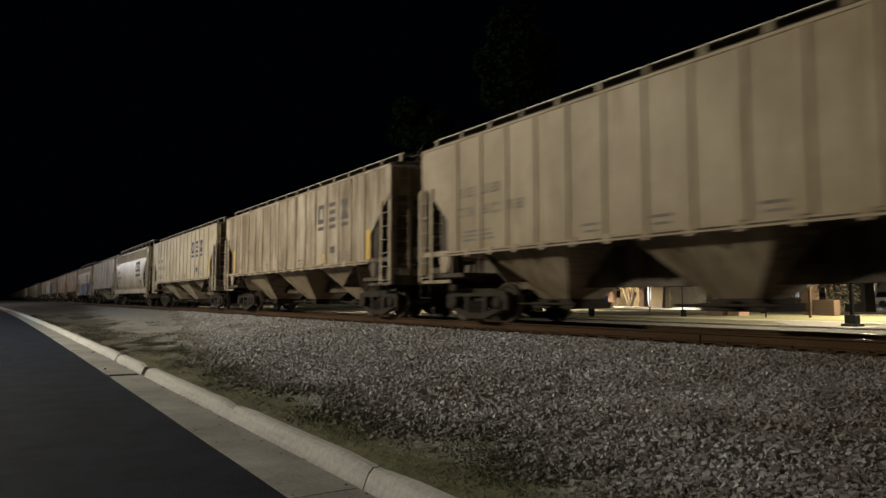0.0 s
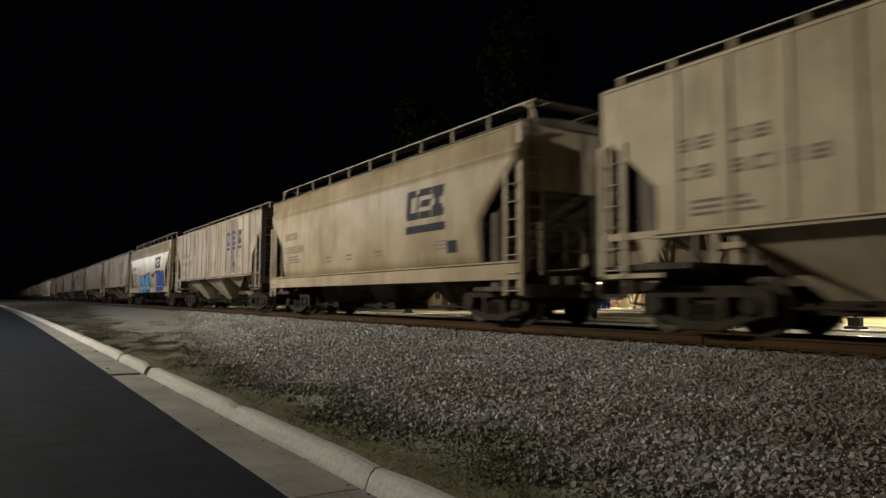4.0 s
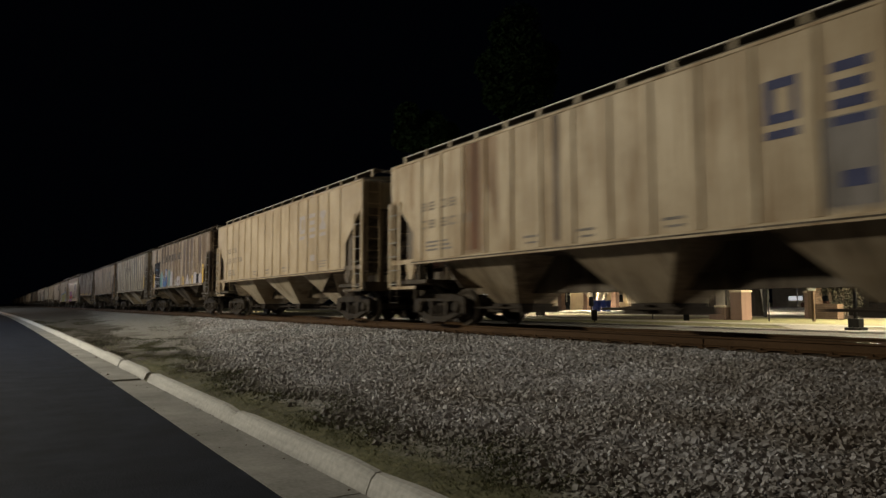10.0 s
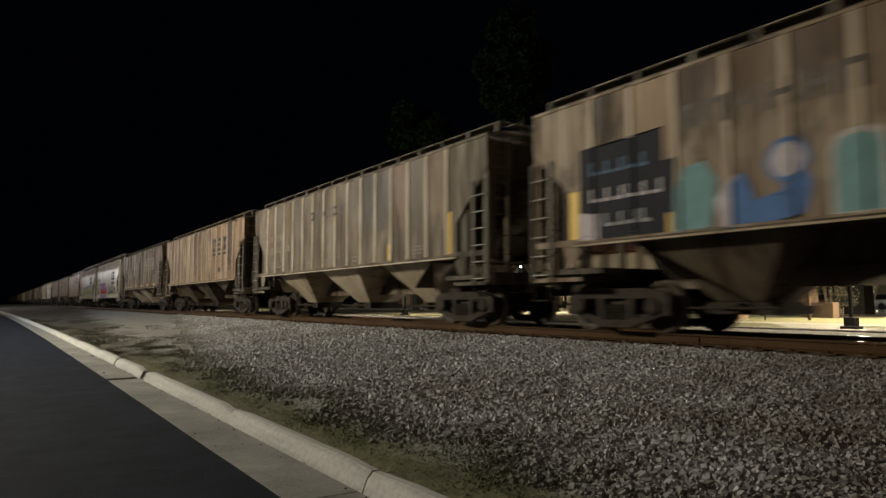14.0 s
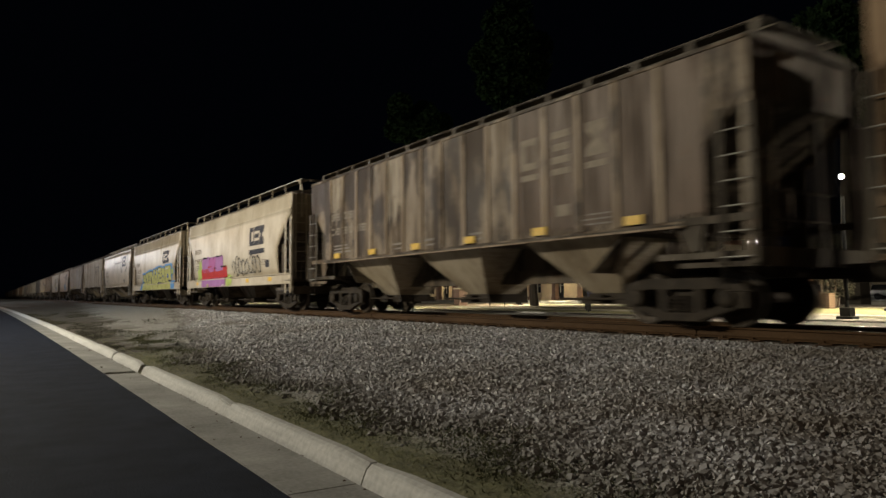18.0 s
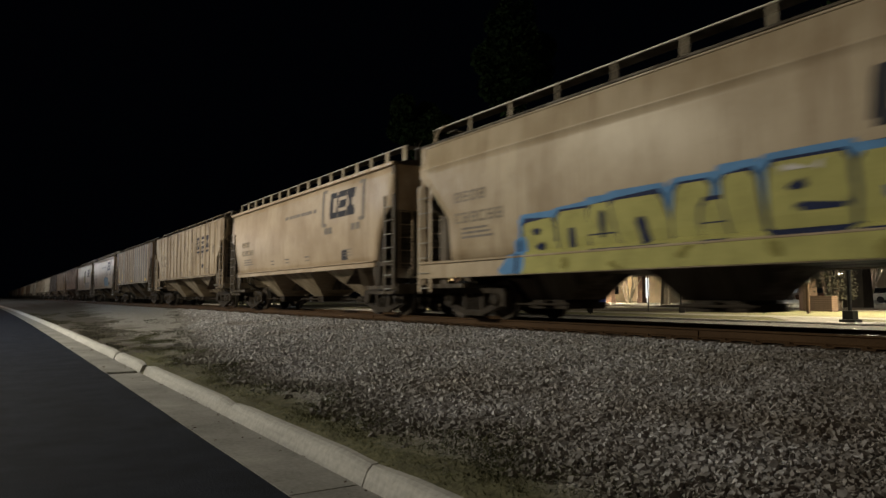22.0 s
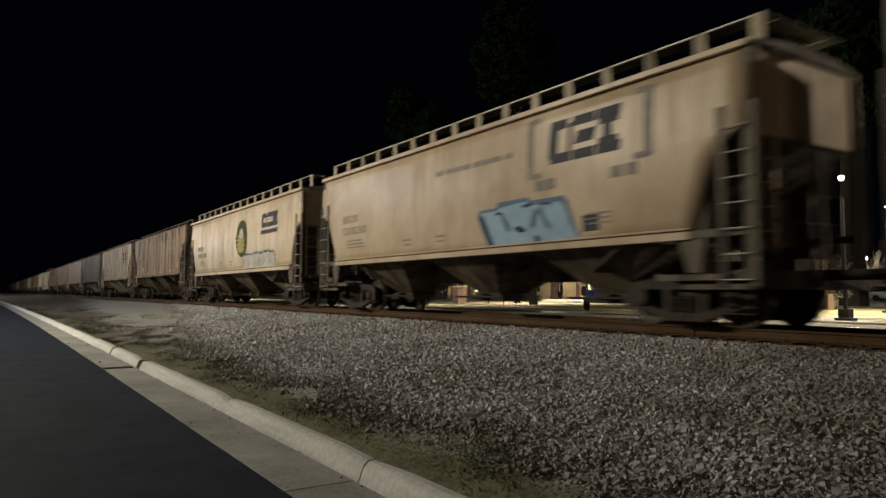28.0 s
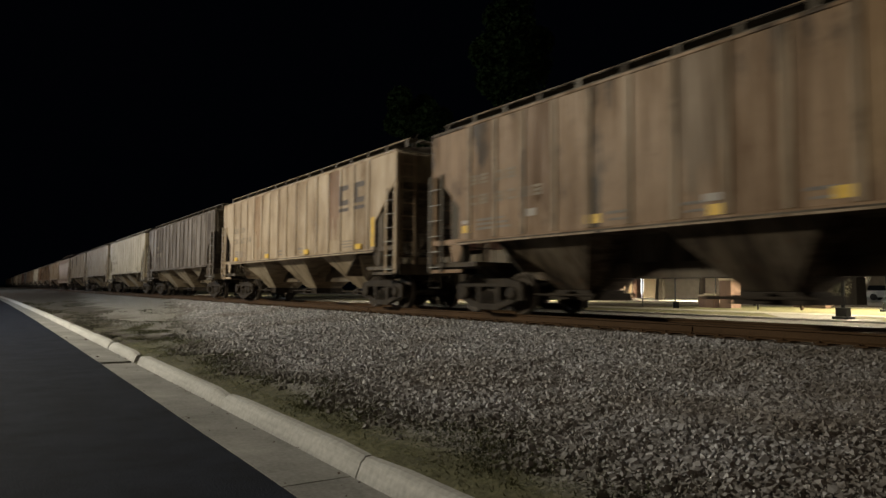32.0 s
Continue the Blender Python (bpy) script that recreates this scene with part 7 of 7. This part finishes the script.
def bare_tree(x, y, tall, r, name="tree", crown=0, label="bare grey-brown tree with forked limbs"):
    tree = thing(name, label, "tree", "trees of the square", at=(x, y, LAWN_Z - 0.02))
    rng = random.Random(int(x * 100 + y))
    tips = []

    def wood(bm):
        def limb(a, d, length, rad, depth):
            b = a + d * length
            n = 7 if depth < 2 else 5
            u = d.orthogonal().normalized()
            w = d.cross(u)
            rings = [[bm.verts.new(q + rr * (math.cos(i * math.tau / n) * u + math.sin(i * math.tau / n) * w)) for i in range(n)] for q, rr in ((a, rad), (b, rad * 0.68))]
            for i in range(n):
                j = (i + 1) % n
                bm.faces.new((rings[0][i], rings[0][j], rings[1][j], rings[1][i]))
            if depth >= 4 or length < 0.35:
                tips.append(b)
                return
            for k in range(3 if depth < 2 else 2):
                t = Vector((rng.uniform(-0.8, 0.8), rng.uniform(-0.8, 0.8), rng.uniform(-0.05, 0.5)))
                limb(b, (d + t * 0.75).normalized(), length * rng.uniform(0.58, 0.82), rad * 0.62, depth + 1)

        limb(Vector((0, 0, 0)), Vector((rng.uniform(-0.05, 0.05), rng.uniform(-0.05, 0.05), 1)).normalized(), tall * 0.32, r, 0)

    part("trunk", None, wood, BARK if r < 0.28 else DARK_BARK, tree)
    if crown:
        verts, faces = [], []
        for tip in tips:
            for _ in range(crown):
                c = tip + Vector((rng.gauss(0, 0.95), rng.gauss(0, 0.95), rng.gauss(0, 0.7))) * (tall / 12)
                a = Vector((rng.uniform(-1, 1), rng.uniform(-1, 1), rng.uniform(-1, 1))).normalized() * rng.uniform(0.25, 0.5)
                b = a.orthogonal().normalized() * rng.uniform(0.2, 0.4)
                k = len(verts)
                verts += [c - a, c - b * 0.8, c + a, c + b * 0.8]
                faces.append((k, k + 1, k + 2, k + 3))
        me = bpy.data.meshes.new("crown")
        me.from_pydata([tuple(q) for q in verts], [], faces)
        me.materials.append(LEAF)
        ob = new("crown", me)
        ob.parent = tree
    return tree


for tx, ty, th, tr in ((38.3, 24.8, 8, 0.36), (47.7, 38.9, 9, 0.42), (29.4, 34.2, 7, 0.30), (42.5, 31.0, 7, 0.26)):
    bare_tree(tx, ty, th, tr)


def many_stemmed_tree(x, y, tall, spread):
    """A small pale tree whose smooth stems fan out from the foot and fork."""
    tree = thing("many_stemmed_tree", "small bare pale tree with fanned smooth stems", "tree", "trees of the square", at=(x, y, LAWN_Z - 0.02))
    rng = random.Random(int(x * 7 + y))

    def stem(bm):
        def limb(a, d, length, rad, depth):
            b = a + d * length
            rod(bm, a, b, rad, 6)
            if depth < 3:
                for _ in range(2):
                    t = Vector((rng.uniform(-1, 1), rng.uniform(-1, 1), rng.uniform(0.0, 0.8)))
                    limb(b, (d + t * 0.42).normalized(), length * rng.uniform(0.6, 0.8), rad * 0.68, depth + 1)

        limb(Vector((0, 0, 0)), lean.normalized(), tall * 0.36, 0.085, 0)

    for i in range(7):
        a = i * math.tau / 7 + rng.uniform(-0.2, 0.2)
        lean = Vector((math.cos(a) * spread, math.sin(a) * spread, 1.0))
        part("stem", None, stem, PALE_BARK, tree, at=(0.14 * math.cos(a), 0.14 * math.sin(a), 0))


many_stemmed_tree(49.3, 48.9, 4.2, 0.55)
many_stemmed_tree(53.0, 47.7, 4.4, 0.32)
many_stemmed_tree(60.0, 28.6, 4.4, 0.28)


def leafy_tree(x, y, middle, wide, tall, foot=0.4):
    """A tall trunk with a crown of many leaf clumps round uneven lumps."""
    tree = thing("leafy_tree", "tall leafy tree, dark against the night sky", "tree", "leafy trees", at=(x, y, LAWN_Z - 0.02))
    rng = random.Random(int(x * 10))
    lumps = [Vector((rng.gauss(0, wide * 0.42), rng.gauss(0, wide * 0.42), middle + rng.gauss(0, tall * 0.42))) for _ in range(16)]

    def wood(bm):
        hull8(bm, ((-foot, -foot, 0), (foot, -foot, 0), (foot, foot, 0), (-foot, foot, 0)), ((-0.15, -0.15, middle), (0.15, -0.15, middle), (0.15, 0.15, middle), (-0.15, 0.15, middle)))
        for c in lumps:
            rod(bm, (0, 0, min(c.z, middle) - tall * 0.5), c, 0.07, 5)

    part("trunk", None, wood, DARK_BARK, tree)
    verts, faces = [], []
    for c in lumps:
        r = wide * rng.uniform(0.25, 0.42)
        for _ in range(1500):
            d = Vector((rng.gauss(0, 1), rng.gauss(0, 1), rng.gauss(0, 1))).normalized() * r * rng.random() ** 0.4
            q = c + d
            a = Vector((rng.uniform(-1, 1), rng.uniform(-1, 1), rng.uniform(-1, 1))).normalized() * rng.uniform(0.14, 0.30)
            b = a.orthogonal().normalized() * rng.uniform(0.10, 0.22)
            k = len(verts)
            verts += [tuple(q - a), tuple(q - b), tuple(q + a), tuple(q + b)]
            faces.append((k, k + 1, k + 2, k + 3))
    me = bpy.data.meshes.new("crown")
    me.from_pydata(verts, [], faces)
    me.materials.append(LEAF)
    ob = new("crown", me)
    ob.parent = tree


leafy_tree(33.8, 56.6, 17.4, 3.6, 2.4)
leafy_tree(40.2, 48.6, 22.0, 5.2, 5.0)
leafy_tree(43.4, 21.2, 15.0, 4.6, 4.0, 0.6)


def bin_thing(x, y):
    b = thing("waste_bin", "dark blue plastic waste bin", "bin", "bins", at=(x, y, LAWN_Z))
    part("body", ("binbody",), lambda bm: hull8(bm, ((-0.28, -0.28, 0), (0.28, -0.28, 0), (0.28, 0.28, 0), (-0.28, 0.28, 0)), ((-0.34, -0.34, 0.95), (0.34, -0.34, 0.95), (0.34, 0.34, 0.95), (-0.34, 0.34, 0.95))), BLUE_PLASTIC, b, bevel=0.03)
    part("lid", ("binlid",), lambda bm: box(bm, -0.37, 0.37, -0.37, 0.37, 0.95, 1.04), BLUE_PLASTIC, b, bevel=0.03)


bin_thing(47.6, 47.3)
bin_thing(48.1, 46.6)


def building():
    b = thing("station_building", "long low cream building with lit windows and a tiled arcade", "building", at=(58.0, 0, LAWN_Z))
    openings = []
    y = 49.4
    n = 0
    while y < 96:
        openings.append((y, y + 1.6, n))
        y += 4.2
        n += 1

    a = 47.4
    for y0, y1, k in openings:
        part("wall_panel", ("wallpanel", round(y0 - a, 2)), lambda bm: box(bm, 0, 0.4, 0, y0 - a, 0, 6.2), STUCCO, b, at=(0, a, 0))
        part("base_course", ("basecourse", round(y0 - a, 2)), lambda bm: box(bm, -0.06, 0.0, 0, y0 - a, 0, 0.6), STUCCO, b, at=(0, a, 0))
        part("lintel", ("lintel",), lambda bm: box(bm, 0, 0.4, 0, 1.6, 2.7, 6.2), STUCCO, b, at=(0, y0, 0))
        if k % 3:
            part("parapet", ("parapet",), lambda bm: box(bm, 0, 0.4, 0, 1.6, 0, 0.9), STUCCO, b, at=(0, y0, 0))
        a = y1
    part("wall_panel", ("wallend",), lambda bm: box(bm, 0, 0.4, a, 106, 0, 6.2), STUCCO, b)
    for y0 in (47.4, 105.6):
        part("gable_wall", ("gable",), lambda bm: box(bm, 0.4, 14, 0, 0.4, 0, 6.2), STUCCO, b, at=(0, y0, 0))
    part("roof", None, lambda bm: hull8(bm, ((-1.2, 46.4, 6.2), (15, 46.4, 6.2), (15, 107, 6.2), (-1.2, 107, 6.2)), ((6.0, 51.4, 9.0), (8.0, 51.4, 9.0), (8.0, 103, 9.0), (6.0, 103, 9.0))), BRICKWORK, b, "low tiled roof")
    for y0, y1, k in openings:
        lit = k in (0, 7)
        w = part("window", ("window", k % 3 == 0), lambda bm: (box(bm, 0.12, 0.2, 0, 0.08, 0 if k % 3 == 0 else 0.9, 2.7), box(bm, 0.12, 0.2, 1.52, 1.6, 0 if k % 3 == 0 else 0.9, 2.7), box(bm, 0.12, 0.2, 0.08, 1.52, 2.62, 2.7), box(bm, 0.12, 0.2, 0.77, 0.83, 0.9, 2.62), box(bm, 0.12, 0.2, 0.08, 1.52, 1.75, 1.82)), PAVING, b, at=(0, y0, 0))
        part("pane", ("pane", k % 3 == 0), lambda bm: box(bm, 0.22, 0.24, 0.0, 1.6, 0.0 if k % 3 == 0 else 0.9, 2.7), WINDOW_WHITE if lit else WINDOW_DARK, w, "bright white lit pane" if lit else "")
    # arcade columns in front
    for i in range(14):
        y = 48.0 + 4.2 * i
        part("column", ("bcol",), lambda bm: (box(bm, -3.0, -2.4, -0.3, 0.3, 0, 3.4), box(bm, -3.06, -2.34, -0.36, 0.36, 0, 0.5)), PIER_BRICK, b, at=(0, y, 0), bevel=0.02)
    for y in (52, 62, 74, 88):
        part("arcade_lantern", ("lantern",), lambda bm: box(bm, -1.78, -1.62, -0.08, 0.08, 3.22, 3.40), LAMP_GLOW, b, "small glowing ceiling lantern", at=(0, y, 0))
    part("arcade_beam", None, lambda bm: box(bm, -3.1, 0.0, 47.4, 106, 3.4, 3.9), STUCCO, b)


solid("car_park", lambda bm: (box(bm, 60.0, 121.4, -70, 46.8, 0.5, LAWN_Z + 0.012), box(bm, 72.8, 121.4, 46.8, 90, 0.5, LAWN_Z + 0.012)), PAVING, "pale lit paving of a car park", "pavement", kind="structure")
solid("verge_path", lambda bm: box(bm, 44.0, 46.0, -60, 30, 0.5, LAWN_Z + 0.016), PAVING, "pale footpath along the car park", "pavement", kind="structure")


def parked_car(x, y, paint_, label):
    c = thing("parked_car", label, "car", "cars of the car park", at=(x, y, LAWN_Z + 0.012), turn=(x * 37) % 20)
    part("body", ("pcbody",), lambda bm: slab(bm, ((-2.1, 0.3), (2.1, 0.3), (2.2, 0.6), (2.1, 0.8), (1.0, 0.92), (-2.05, 0.95), (-2.2, 0.6)), -0.88, 0.88), paint_, c, bevel=0.05)
    part("cabin", ("pccabin",), lambda bm: hull8(bm, ((-0.8, -1.7, 0.92), (0.8, -1.7, 0.92), (0.8, 1.0, 0.9), (-0.8, 1.0, 0.9)), ((-0.62, -1.2, 1.45), (0.62, -1.2, 1.45), (0.62, 0.3, 1.45), (-0.62, 0.3, 1.45))), WINDOW_DARK, c, "dark glazed cabin", bevel=0.05)
    for sx in (-1, 1):
        for yy in (-1.35, 1.35):
            part("wheel", ("pcwheel",), lambda bm: lathe(bm, 0, ((-0.1, 0.2), (-0.1, 0.31), (0.1, 0.31), (0.1, 0.2)), 14), BLACK_METAL, c, at=(sx * 0.82, yy, 0.32))


for cx, cy, m, label in ((70, 30.5, WHITE_PAINT, "white parked car on the lit paving"), (74, 34.0, GALV, "silver parked car on the lit paving"), (68, 36.6, OXIDE, "dark red parked car on the lit paving"), (80, 32.0, WHITE_PAINT, "white parked car on the lit paving"), (66, 24.0, BLACK_METAL, "black parked car on the lit paving")):
    parked_car(cx, cy, m, label)
for sx, sy in LOT_LAMPS:
    lot_lamp(sx, sy, 3.6)


def far_shop():
    s = thing("far_building", "low pale building with lit white windows beyond the car park", "building", at=(122.0, 0, LAWN_Z))
    part("wall", None, lambda bm: box(bm, 0.3, 12, -60, 76, 0, 5.5), STUCCO, s)
    part("roof", None, lambda bm: box(bm, -0.5, 12.5, -60.5, 76.5, 5.5, 5.9), BRICKWORK, s)
    for i in range(20):
        w = part("window", ("farwindow",), lambda bm: (box(bm, 0.0, 0.3, -1.5, -1.35, 1.1, 2.1), box(bm, 0.0, 0.3, 1.35, 1.5, 1.1, 2.1), box(bm, 0.0, 0.3, -1.35, 1.35, 1.95, 2.1)), PAVING, s, at=(0, -54 + 6.6 * i, 0))
        part("pane", ("farpane",), lambda bm: box(bm, 0.15, 0.25, -1.35, 1.35, 1.2, 1.95), WINDOW_COLD if i % 3 else WINDOW_GLOW, w, "lit pane")


far_shop()
building()
for y in (52, 62, 74, 88):
    lamp("arcade_light", "POINT", pose(56.3, y, LAWN_Z + 3.1), 110, (1.0, 0.74, 0.38), 0.12)


# ---- what moves ----
def motions():
    for car, y0 in TRAIN:
        walk(car, [(t, pose(TRACK_X, y0 - SPEED * t, RAIL_Z)) for t in (0.0, 8.0, 16.0, 24.0, 32.0)])
    # every wheel rolls: rows two thirtieths of a second apart
    turn = math.degrees(SPEED / WHEEL_R)
    times = [i / 15 for i in range(0, 481)]
    for w in WHEELSETS:
        x, y, z = w.location
        walk(w, [(t, pose(x, y, z, turn * t)) for t in times])


motions()
